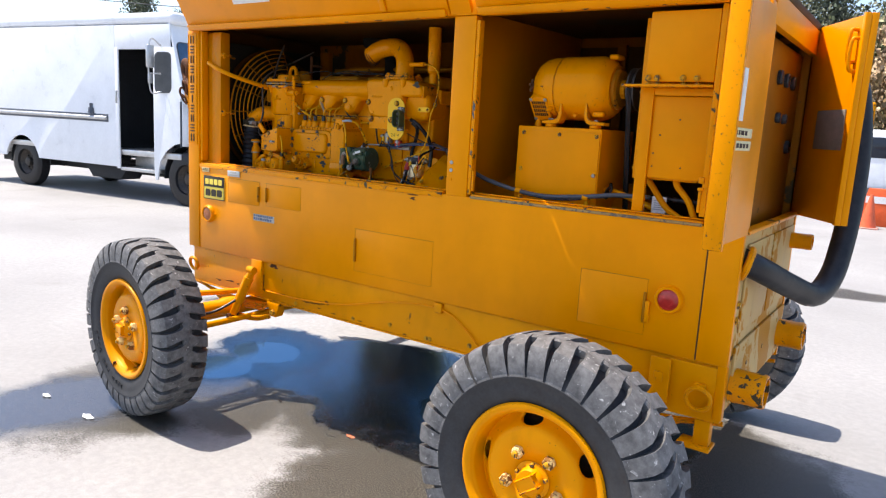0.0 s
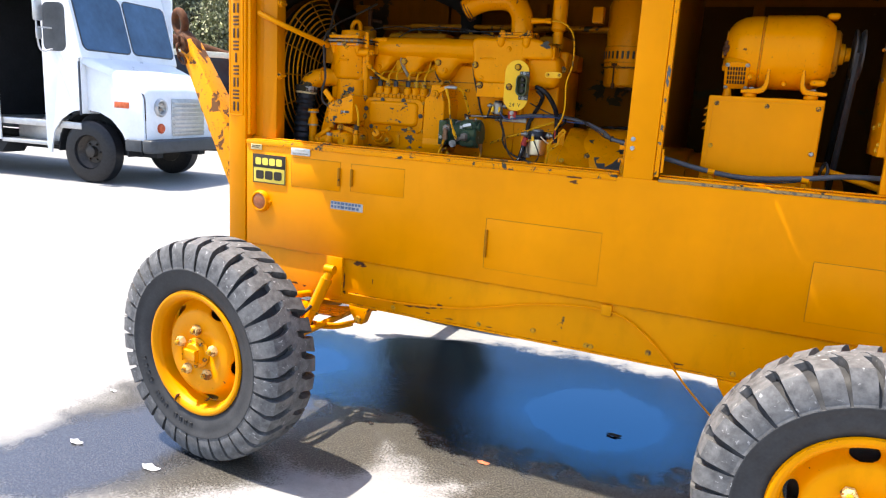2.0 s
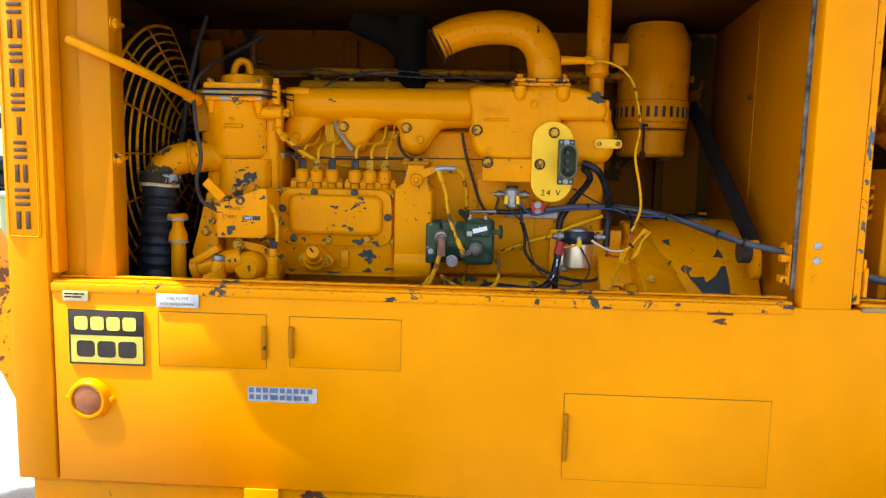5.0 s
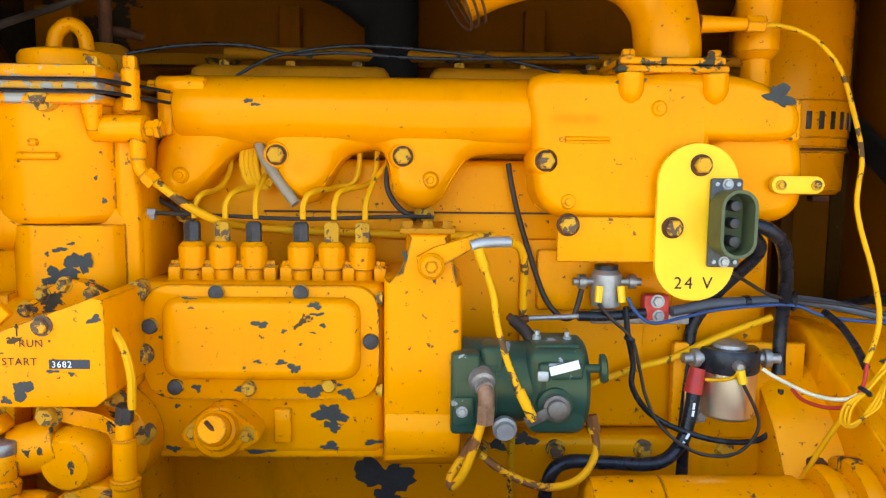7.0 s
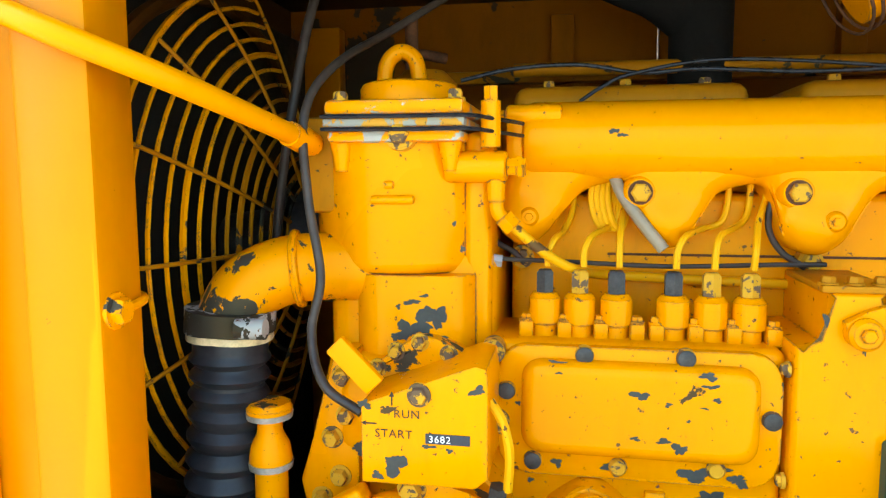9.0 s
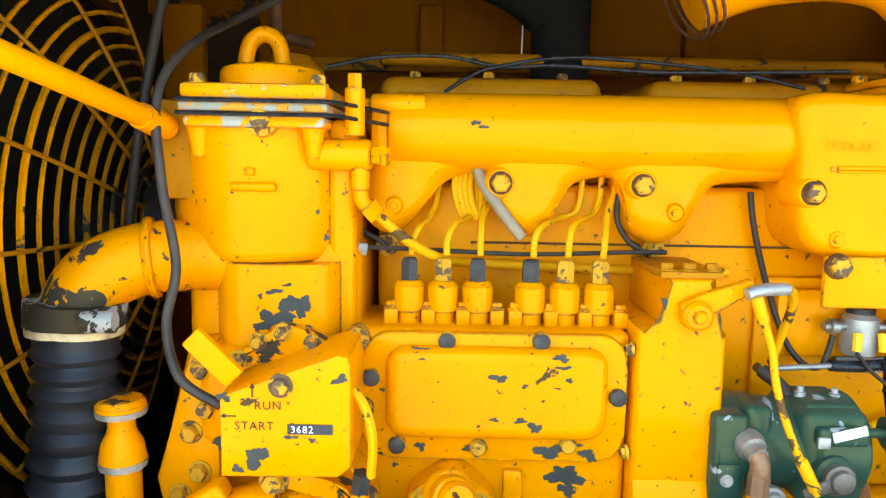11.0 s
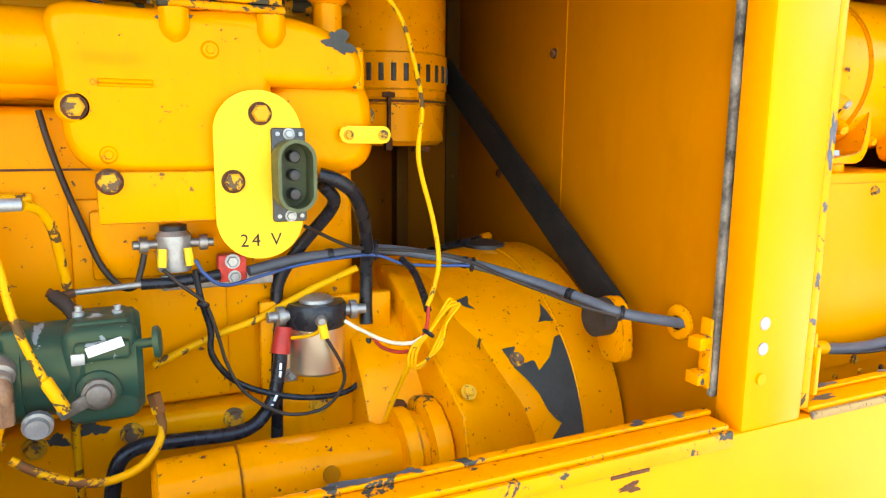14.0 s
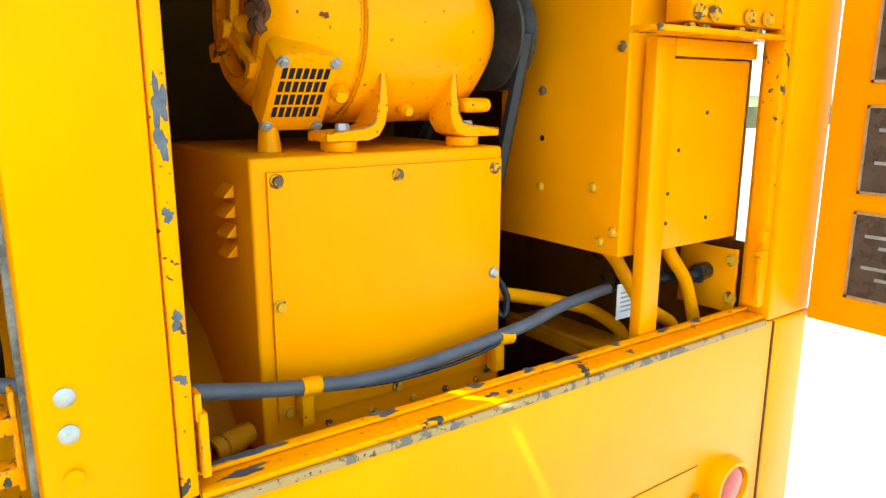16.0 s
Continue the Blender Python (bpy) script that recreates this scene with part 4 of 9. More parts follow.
# hangers under the beam
for x, s in ((-1.165, 1), (0.50, 1)):
    h = part("spring_hanger", prism(B(), [(x - 0.055, 0.562), (x + 0.055, 0.562), (x + 0.04, 0.52), (x + 0.022, 0.478), (x - 0.012, 0.478), (x - 0.045, 0.535)], 0.005, 0.06, 0.004), paint_flaked, trailer, "chipped yellow spring hanger")
    part("pin", cyl(B(), (x + 0.004, -0.012, 0.505), (x + 0.004, 0.07, 0.505), 0.015, 16), bolt_steel, h)
    b2 = B()
    prism(b2, [(x - 0.05, 0.545), (x + 0.06, 0.545), (x + 0.03, 0.47), (x - 0.02, 0.47)], W - 0.07, W - 0.01, 0.004)
    part("spring_hanger", b2, paint_frame, trailer)

# near front suspension bracket and link
bm = box(B(), (-1.345, -0.004, 0.60), (-1.255, 0.012, 0.790), 0.004)
br = part("shackle_bracket", bm, paint_frame, trailer)
part("shackle_pin", cyl(B(), (-1.325, -0.04, 0.735), (-1.275, -0.04, 0.735), 0.022, 16), paint_frame, br)
link = part("shock_link", cyl(B(), (-1.298, -0.035, 0.735), (-1.385, -0.10, 0.47), 0.022, 14, soft=0.004), paint_frame, trailer, "yellow slanting link to the axle")
part("link_sleeve", cyl(B(), (-1.312, -0.046, 0.69), (-1.362, -0.083, 0.54), 0.028, 16), paint_frame, link)
sp = part("spring_leaf", tube(B(), [(-1.50, -0.02, 0.452), (-1.40, -0.015, 0.447), (-1.28, 0.0, 0.455), (-1.165, 0.02, 0.492)], 0.0085, 8), paint_flaked, trailer, "thin yellow spring leaf")
part("spring_leaf", tube(B(), [(-1.50, -0.02, 0.430), (-1.40, -0.015, 0.427), (-1.29, 0.0, 0.437), (-1.20, 0.015, 0.466)], 0.0085, 8), paint_flaked, sp)
part("axle_housing", lathe(B(), (-1.51, -0.42, 0.49), (-1.46, -0.02, 0.50), [(0, 0.055), (0.15, 0.058), (0.2, 0.045), (0.75, 0.045), (0.8, 0.055), (1, 0.055)], 24), paint_frame, trailer, "yellow round axle end")
part("drag_link", cyl(B(), (-1.62, -0.30, 0.575), (-1.30, 0.30, 0.585), 0.017, 14), paint_frame, trailer)
part("link_bolt", lathe(B(), (-1.392, -0.135, 0.462), (-1.380, -0.070, 0.462), [(0, 0.016), (0.25, 0.016), (0.26, 0.011), (0.75, 0.011), (0.76, 0.017), (1, 0.017)], 6), rust, link, "rusty bolt through the link")
part("tow_hook_ring", ring(B(), (-1.87, -0.018, 0.685), (0, 1, 0.2), 0.038, 0.010, 28, 8), paint_frame, trailer)

# drawbar standing raised at the front
DB0, DB1 = Vector((-1.99, 0.50, 0.62)), Vector((-2.80, 0.63, 1.80))
dz = (DB1 - DB0).normalized()
dn = dz.cross(Vector((0, 1, 0))).normalized()
dy = dz.cross(dn)
bm = B()
quads = []
for s, hw, hd in ((0, 0.115, 0.10), (0.5, 0.085, 0.075), (1, 0.05, 0.05)):
    c = DB0.lerp(DB1, s)
    quads.append([bm.verts.new(c + dy * a * hw + dn * b * hd) for a, b in ((-1, -1), (1, -1), (1, 1), (-1, 1))])
for a, b in zip(quads, quads[1:]):
    for i in range(4):
        bm.faces.new((a[i], a[(i + 1) % 4], b[(i + 1) % 4], b[i]))
bm.faces.new(quads[0])
bm.faces.new(quads[-1])
bmesh.ops.bevel(bm, geom=list(bm.edges), offset=0.012, segments=2, profile=0.5, affect="EDGES")
drawbar = part("drawbar", bm, paint_rusty, trailer, "rusty yellow drawbar standing raised")
neck = part("drawbar_neck", lathe(B(), DB1 - dz * 0.08, DB1 + dz * 0.075, [(0, 0.056), (0.4, 0.062), (0.7, 0.045), (1, 0.03)], 16), rust, drawbar, "rusted neck")
part("tow_eye", ring(B(), DB1 + dz * 0.135 + Vector((-0.012, 0, 0.012)), (0.30, 0.75, 0.1), 0.066, 0.024, 36, 12), rust, drawbar, "thick rusted towing eye")
part("chain_link", ring(ring(ring(B(), DB1 + dz * 0.02 + Vector((0.02, -0.07, -0.02)), (0.4, 1, 0.3), 0.045, 0.009, 24, 8), DB1 + dz * -0.03 + Vector((-0.03, -0.07, -0.02)), (1, 0.4, 0.2), 0.035, 0.008, 24, 8), DB1 + dz * -0.09 + Vector((-0.045, -0.065, -0.02)), (0.3, 0.9, 0.5), 0.035, 0.008, 24, 8), rust, drawbar, "rusty safety chain links")
part("hook", ring(B(), DB0.lerp(DB1, 0.72) + dn * 0.085, (0, 1, 0), 0.03, 0.009, 24, 8), rust, drawbar)
part("hinge_yoke", box(B(), (-2.05, 0.32, 0.57), (-1.93, 0.70, 0.68), 0.01), paint_frame, trailer)

# ---- wheels ----
RT, RR = 0.470, 0.258


def wheel_thing(x, yc, out, parent, rim_paint=paint_frame, turn=0.0):
    """A tyre with bar tread on a five-stud steel wheel. out: -1 looks to -y, 1 to +y; turn: degrees of roll."""
    hub = Vector((x, yc, RT + 0.003))
    o = Vector((0, out, 0))
    roll = radians(turn)

    def P(r, a, y):
        return hub + Vector((r * math.cos(a), y * out, r * math.sin(a)))

    def skin_of(prof, seg=80):
        bm = B()
        rows = [[bm.verts.new(P(r, 2 * math.pi * i / seg, y)) for r, y in prof] for i in range(seg)]
        for i in range(seg):
            a, b = rows[i], rows[(i + 1) % seg]
            for k in range(len(prof) - 1):
                bm.faces.new((a[k], a[k + 1], b[k + 1], b[k]))
        return bm
    low = [(RR - 0.004, -0.085), (RR + 0.008, -0.105), (RR + 0.03, -0.117), (RR + 0.06, -0.124), (0.345, -0.127), (0.350, -0.131), (0.356, -0.131), (0.358, -0.127)]
    high = [(0.358, -0.127), (0.385, -0.122), (0.412, -0.106), (0.428, -0.085), (0.436, -0.05), (0.440, 0.0)]
    whole = low + high[1:]
    tyre = part("tyre", skin_of(whole + [(r, -y) for r, y in reversed(whole[:-1])]), tyre_wall, parent, "worn black bar-tread tyre", 60)
    # tread bars from both shoulders, half a step apart: broad at the shoulder, scooped towards the middle
    bm = B()
    nb = 34
    step = 2 * math.pi / nb
    rng = random.Random(int(x * 100) + 7 * out)
    for side in (-1, 1):
        for i in range(nb):
            a0 = i * step + (step / 2 if side > 0 else 0) + rng.uniform(-0.03, 0.03) * step
            cols = []
            for (y, r0, r1, w, da) in ((0.1270, 0.352, 0.358, 0.43, 0.0), (0.1300, 0.358, 0.372, 0.43, 0.0), (0.1275, 0.375, 0.405, 0.41, 0.0), (0.121, 0.390, 0.438, 0.385, 0.01), (0.106, 0.405, 0.459, 0.355, 0.03), (0.076, 0.42, 0.4665, 0.310, 0.07), (0.040, 0.43, RT - 0.001, 0.290, 0.14), (0.018, 0.43, RT, 0.35, 0.20), (-0.004, 0.43, RT, 0.40, 0.26)):
                ac = a0 + da * step * 1.6
                cols.append([bm.verts.new(P(r1, ac - w * step, y * side)), bm.verts.new(P(r1, ac + w * step, y * side)), bm.verts.new(P(r0, ac + w * step, y * side)), bm.verts.new(P(r0, ac - w * step, y * side))])
            for a, b in zip(cols, cols[1:]):
                for k in range(4):
                    bm.faces.new((a[k], a[(k + 1) % 4], b[(k + 1) % 4], b[k]))
            bm.faces.new(cols[0])
            bm.faces.new(cols[-1])
    lathe(bm, hub + Vector((0, -0.022, 0)), hub + Vector((0, 0.022, 0)), [(0, 0.44), (0.0, RT - 0.006), (0.25, RT - 0.002), (0.75, RT - 0.002), (1, RT - 0.006), (1, 0.44)], 80, caps=False)
    part("tread", bm, tread_rubber, tyre, "dusty grey tread bars", 30)
    # worn moulded writing on the side, too faint to read
    if out < 0 and x < 0:
        for k in range(13):
            if k in (4, 8):
                continue
            a = radians(196 + 6.0 * k)
            part("raised_mark", box(B(), (-0.006, -0.0014, -0.012), (0.006, 0.0014, 0.012), 0.001, m=Matrix.Translation(P(0.316, a, 0.1238)) @ Matrix.Rotation(math.pi / 2 - a, 4, "Y")), tyre_wall, tyre)
    # rim with its lock ring
    rim = part("rim", lathe(B(), hub, hub + o, [(0.108, RR + 0.008), (0.117, RR + 0.004), (0.119, RR - 0.004), (0.115, RR - 0.016), (0.104, RR - 0.024), (0.099, RR - 0.026), (0.096, RR - 0.029), (0.088, RR - 0.031), (0.040, RR - 0.040), (-0.06, RR - 0.040), (-0.11, RR), (-0.112, RR + 0.006)], 72, caps=False), rim_paint, parent, "yellow steel rim")
    # disc: recessed outer band with five round hand holes, raised flat middle
    bm = B()
    rad = [0.222, 0.219, 0.216, 0.212, 0.208, 0.204, 0.200, 0.196, 0.192, 0.188, 0.184, 0.180, 0.175, 0.169, 0.163, 0.05]
    dep = [0.046, 0.046, 0.047, 0.048, 0.050, 0.053, 0.056, 0.060, 0.064, 0.069, 0.074, 0.079, 0.084, 0.088, 0.090, 0.091]
    sg = 160
    grid, inside = [], set()
    for r, d in zip(rad, dep):
        row = []
        for i in range(sg):
            a, rr = 2 * math.pi * i / sg, r
            for k in range(5):
                ah = roll - radians(26) + 2 * math.pi * k / 5
                da = (a - ah + math.pi) % (2 * math.pi) - math.pi
                u, v = da * 0.198 / 0.039, (r - 0.199) / 0.019
                q = math.hypot(u, v)
                if 0.80 < q < 1.20:
                    a, rr = ah + u / q * 0.039 / 0.198, 0.199 + v / q * 0.019
                    q = 1.0
                if q <= 1.0:
                    inside.add((len(grid), i))
            row.append(bm.verts.new(hub + Vector((rr * math.cos(a), 0, rr * math.sin(a))) + o * d))
        grid.append(row)
    for k in range(len(rad) - 1):
        for i in range(sg):
            j = (i + 1) % sg
            if all(c in inside for c in ((k, i), (k, j), (k + 1, j), (k + 1, i))):
                continue
            bm.faces.new((grid[k][i], grid[k][j], grid[k + 1][j], grid[k + 1][i]))
    disc = part("wheel_disc", bm, rim_paint, rim)
    sol = disc.modifiers.new("thickness", "SOLIDIFY")
    sol.thickness = 0.009
    part("hub", lathe(B(), hub, hub + o, [(-0.05, 0.062), (0.088, 0.062), (0.093, 0.064), (0.097, 0.058), (0.101, 0.049), (0.118, 0.045), (0.122, 0.041), (0.123, 0.004)], 32), rim_paint, rim)
    part("hub_slab", box(B(), (-0.021, -0.012, -0.037), (0.021, 0.012, 0.037), 0.006, 3, m=Matrix.Translation(hub + o * 0.124) @ Matrix.Rotation(-roll, 4, "Y")), rim_paint, rim)
    bs = B()
    for i in range(5):
        a = roll + 2 * math.pi * i / 5
        c = hub + Vector((0.099 * math.cos(a), 0, 0.099 * math.sin(a)))
        part("wheel_nut", lathe(B(), c + o * 0.085, c + o * 0.115, [(0, 0.027), (0.12, 0.026), (0.14, 0.0225), (0.75, 0.0225), (0.85, 0.020), (1, 0.014)], 6), nut_paint, rim, "chipped cream and rust wheel nut")
        lathe(bs, c + o * 0.113, c + o * 0.126, [(0, 0.0105), (0.9, 0.010), (1, 0.008)], 12)
        c2 = hub + Vector((0.055 * math.cos(a + 0.63), 0, 0.055 * math.sin(a + 0.63)))
        bolt(bs, c2 + o * 0.097, o, 0.0075, 0.012, False)
    part("stud", bs, bolt_steel, rim)
    part("backing_drum", lathe(B(), hub - o * 0.10, hub - o * 0.02, [(0, 0.19), (0.9, 0.20), (1, 0.18)], 32), dark_steel, rim)
    gap = radians(244)
    part("lock_ring_gap", box(B(), (-0.0025, -0.012, -0.026), (0.0025, 0.0045, 0.008), m=Matrix.Translation(hub + o * 0.112 + Vector((0.252 * math.cos(gap), 0, 0.252 * math.sin(gap)))) @ Matrix.Rotation(math.pi / 2 - gap, 4, "Y")), rust, rim)


for x in (-1.505, 0.892):
    for yc, out in ((-0.585, -1), (W + 0.585, 1)):
        w = thing("trailer_wheel", (x, yc, 0.0), "yellow steel trailer wheel with a dusty bar-tread tyre", "wheel", "wheels of the generator trailer")
        wheel_thing(x, yc, out, w, paint_frame if out < 0 else paint_wheel_shade, 90 if x < 0 else 126)
        w.rotation_euler = (0, 0, radians(-6) if x < 0 else 0)
    part("axle", cyl(B(), (x, -0.50, RT), (x, W + 0.50, RT), 0.045, 18), paint_frame, trailer)
    bm = B()
    for y in (0.045, W - 0.045):
        for k in range(4):
            tube(bm, [(x - 0.42 + 0.07 * k, y, 0.555 - 0.010 * k), (x - 0.2, y, 0.525 - 0.012 * k), (x, y, 0.515 - 0.012 * k), (x + 0.2, y, 0.525 - 0.012 * k), (x + 0.42 - 0.07 * k, y, 0.555 - 0.010 * k)], 0.010, 4)
    part("leaf_spring", bm, paint_frame, trailer)
part("king_pin", cyl(B(), (-1.505, -0.44, 0.40), (-1.505, -0.44, 0.57), 0.035, 16), paint_frame, trailer)
part("steering_arm", tube(B(), [(-1.505, -0.44, 0.44), (-1.40, -0.42, 0.44), (-1.35, -0.2, 0.45), (-1.35, W, 0.45)], 0.017, 10), paint_frame, trailer)
part("brake_hose", tube(B(), [(-1.45, -0.40, 0.52), (-1.40, -0.25, 0.50), (-1.36, -0.1, 0.56), (-1.42, 0.02, 0.60)], 0.008, 8), black_rubber, trailer)

# ---- rear end ----
rear = plate("rear_panel", (XR - 0.03, 0.031, 0.60), (XR - 0.001, W - 0.031, 1.285), paint_rear, bevel=0.004, label="faded worn rear panel")
bm = B()
box(bm, (XR, 0.10, 0.90), (XR + 0.008, 0.55, 1.24), 0.003)
box(bm, (XR, 0.58, 0.90), (XR + 0.008, 1.04, 1.24), 0.003)
box(bm, (XR, 0.08, 0.63), (XR + 0.010, 1.05, 0.85), 0.003)
part("rear_cover", bm, paint_rear, rear)
plate("rear_ledge", (XR - 0.02, 0.0, 1.285), (XR + 0.02, W, 1.30), paint_sill)
plate("rear_corner", (XR - 0.03, 0.0, 0.58), (XR + 0.004, 0.0305, 1.284), paint_body)
plate("rear_corner", (XR - 0.03, W - 0.03, 0.58), (XR + 0.004, W, 2.09), paint_body)
plate("rear_head", (XR - 0.03, 0.061, 2.02), (XR, W - 0.031, 2.129), paint_body)
end_block = plate("rear_corner_block", (1.10, 0.004, 0.565), (XR, 0.06, ZB - 0.012), paint_frame, bevel=0.004)
part("lifting_ring", ring(B(), (1.225, -0.016, 0.65), (0, 1, 0.15), 0.045, 0.009, 28, 8), paint_frame, end_block)
part("ring_lug", box(B(), (1.205, -0.02, 0.685), (1.245, 0.004, 0.71), 0.004), paint_frame, end_block)
part("rear_bracket", box(box(B(), (1.03, -0.012, 0.60), (1.11, 0.003, 0.775), 0.004), (1.05, -0.02, 0.68), (1.085, -0.01, 0.72), 0.004), paint_frame, trailer)
part("jack_foot", box(box(B(), (1.215, 0.01, 0.46), (1.275, 0.06, 0.562), 0.005), (1.16, -0.01, 0.445), (1.285, 0.08, 0.462), 0.004), paint_frame, trailer)
for y, z, r, L in ((0.13, 0.690, 0.064, 0.125), (0.97, 0.725, 0.064, 0.125), (1.0, 1.17, 0.036, 0.10)):
    part("rear_bumper", lathe(B(), (XR, y, z), (XR + L, y, z), [(0, r * 1.12), (0.1, r * 1.05), (0.6, r), (0.92, r * 1.05), (1, r * 0.97), (1, r * 0.80), (0.7, r * 0.78)], 22), paint_flaked, trailer, "short round yellow bumper")
bm = B()
for y, z in ((0.05, 1.02), (0.05, 0.96), (0.6, 0.74), (0.3, 0.74), (0.9, 0.8)):
    bolt(bm, (XR + 0.005, y, z), (1, 0, 0), 0.012)
part("rear_bolt", bm, bolt_steel, trailer)
# rear doors, both swung open
nd = part("rear_door", box(B(), (XR - 0.012, -0.475, 1.287), (XR + 0.016, -0.007, 2.06), 0.004), paint_body, trailer, "yellow rear door swung right round")
part("door_flange", box(B(), (XR - 0.013, -0.494, 1.285), (XR + 0.045, -0.4755, 2.062), 0.004), paint_engine, nd)
part("door_label", box(B(), (XR + 0.0165, -0.40, 1.672), (XR + 0.018, -0.31, 1.83)), white_tape, nd, "white paper label")
tp = part("door_tape", box(box(B(), (XR + 0.0165, -0.40, 1.622), (XR + 0.018, -0.16, 1.652)), (XR + 0.0165, -0.42, 1.582), (XR + 0.018, -0.16, 1.612)), simple("cream_tape", (0.66, 0.58, 0.34), 0.5, 0, 0.15, 40), nd, "two cream tapes with unreadable handwriting")
bm = B()
for z, ws in ((1.630, (0.03, 0.02, 0.04, 0.03)), (1.590, (0.02, 0.03, 0.035, 0.03, 0.03))):
    y = -0.385
    for w in ws:
        box(bm, (XR + 0.018, y, z), (XR + 0.0186, y + w, z + 0.014))
        y += w + 0.012
part("tape_writing", bm, ink, tp)
for z0, z1 in ((1.345, 1.505), (1.537, 1.692), (1.730, 1.90)):
    p = part("placard", box(B(), (XR - 0.0155, -0.34, z0), (XR - 0.0125, -0.072, z1), 0.001), placard, nd, "dark framed instruction placard with unreadable text")
    bm = B()
    for lo, hi in (((-0.34, z0), (-0.072, z0 + 0.005)), ((-0.34, z1 - 0.005), (-0.072, z1)), ((-0.34, z0), (-0.335, z1)), ((-0.077, z0), (-0.072, z1))):
        box(bm, (XR - 0.0175, lo[0], lo[1]), (XR - 0.0145, hi[0], hi[1]))
    part("placard_frame", bm, simple("worn_plate_rim", (0.32, 0.22, 0.12), 0.5, 0.3, 0.3, 50), p)
    bm = B()
    for k in range(5):
        z = z1 - 0.045 - k * 0.019
        box(bm, (XR - 0.0168, -0.30 + 0.02 * (k % 2), z), (XR - 0.0150, -0.095 - 0.025 * (k % 3), z + 0.006))
    part("placard_text", bm, simple("placard_grey", (0.22, 0.21, 0.20), 0.5, 0, 0.2, 50), p)
m = Matrix.Translation((XR + 0.002, W - 0.010, 0)) @ Matrix.Rotation(radians(-57), 4, "Z")
fd = part("rear_door", box(B(), (0.0, -0.03, 1.290), (0.465, 0.0, 2.145), 0.004, m=m), paint_body, trailer, "yellow rear door standing open")
part("door_flange", box(B(), (0.446, -0.055, 1.290), (0.466, -0.0305, 2.145), 0.003, m=m), paint_body, fd)
part("door_pocket", box(B(), (0.14, -0.036, 1.60), (0.38, -0.0305, 1.77), 0.002, m=m), simple("grey_card", (0.22, 0.19, 0.16), 0.6, 0, 0.2, 20), fd, "grey card pocket")
part("door_handle", tube(tube(B(), [m @ Vector(p) for p in ((0.42, -0.03, 2.05), (0.42, -0.07, 2.04), (0.42, -0.07, 1.93), (0.42, -0.03, 1.92))], 0.008, 8), [m @ Vector(p) for p in ((0.38, -0.03, 2.09), (0.38, -0.06, 2.08), (0.38, -0.06, 1.97), (0.38, -0.03, 1.96))], 0.008, 8), paint_frame, fd)
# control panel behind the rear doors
cp = part("control_panel", box(box(B(), (1.235, 0.125, 0.821), (1.25, W - 0.04, 2.019), 0.004), (1.236, 0.062, 0.821), (1.249, 0.126, 1.425), 0.002), paint_panel_shade, trailer, "control panel with instruments, its shade painted dark")
bm = B()
for y, z, r in ((0.55, 1.88, 0.03), (0.70, 1.88, 0.03), (0.85, 1.88, 0.03), (0.6, 1.72, 0.022), (0.75, 1.72, 0.022), (0.9, 1.6, 0.03)):
    lathe(bm, (1.25, y, z), (1.268, y, z), [(0, r), (0.7, r), (1, r * 0.85)], 20)
part("gauge", bm, bakelite, cp)
plate("rear_jamb", (XR - 0.06, 0.0605, 1.30), (XR, 0.09, 2.02), paint_body)
# thick black hose looping from the rear panel up over the far door
hose = solo("power_cable", tube(B(), [(1.3, 0.06, 1.184), (1.352, 0.14, 1.148), (1.431, 0.38, 1.06), (1.495, 0.55, 1.011), (1.531, 0.7, 1.072), (1.545, 0.8, 1.21), (1.549, 0.88, 1.378), (1.543, 0.94, 1.573), (1.528, 0.98, 1.721), (1.497, 1.0, 1.868), (1.44, 1.04, 1.97)], 0.048, 16, 10), black_rubber, "thick black rubber power cable looping out of the rear panel", "cable")
part("cable_collar", ring(B(), (XR + 0.004, 0.09, 1.17), (1, 0.3, -0.3), 0.055, 0.014, 28, 8), paint_frame, trailer)


# ---- engine ----
# black for exhaust soot, and for the shade inside holes and openings
soot_and_shade = simple("soot_and_shade_black", (0.008, 0.007, 0.006), 0.95, 0, 0.4, 20)
eng = thing("diesel_engine", (-0.85, 0.6, 0.82), "yellow six-cylinder diesel engine with flaking paint", "engine")
E0, E1 = -1.33, -0.40

blk = B()
box(blk, (E0, 0.43, 1.291), (E1, 0.78, 1.722), 0.012, 3)
block = part("engine_block", blk, paint_block, eng)
part("crankcase", box(B(), (E0 - 0.02, 0.40, 0.83), (E1, 0.80, 1.288), 0.014, 3), paint_block, eng)
bm = B()
for x in (-0.86, -0.74, -0.60, -0.47):
    bolt(bm, (x, 0.400, 1.268), r=0.012, h=0.010)
for x in (-1.314, -0.951):
    lathe(bm, (x, 0.432, 1.637), (x, 0.408, 1.637), [(0, 0.014), (1, 0.013)], 14)
    bolt(bm, (x, 0.408, 1.637), r=0.012, h=0.010)
part("block_bolt", bm, bolt_steel, block)
part("block_cover", box(B(), (-0.80, 0.421, 1.30), (-0.60, 0.432, 1.60), 0.004), paint_block, block)
part("coolant_pad", box(B(), (-0.775, 0.408, 1.49), (-0.56, 0.431, 1.585), 0.005), paint_engine, block)
part("cylinder_head", box(B(), (E0 + 0.01, 0.46, 1.7225), (E1 + 0.02, 0.76, 1.800), 0.012, 3), paint_engine, eng)
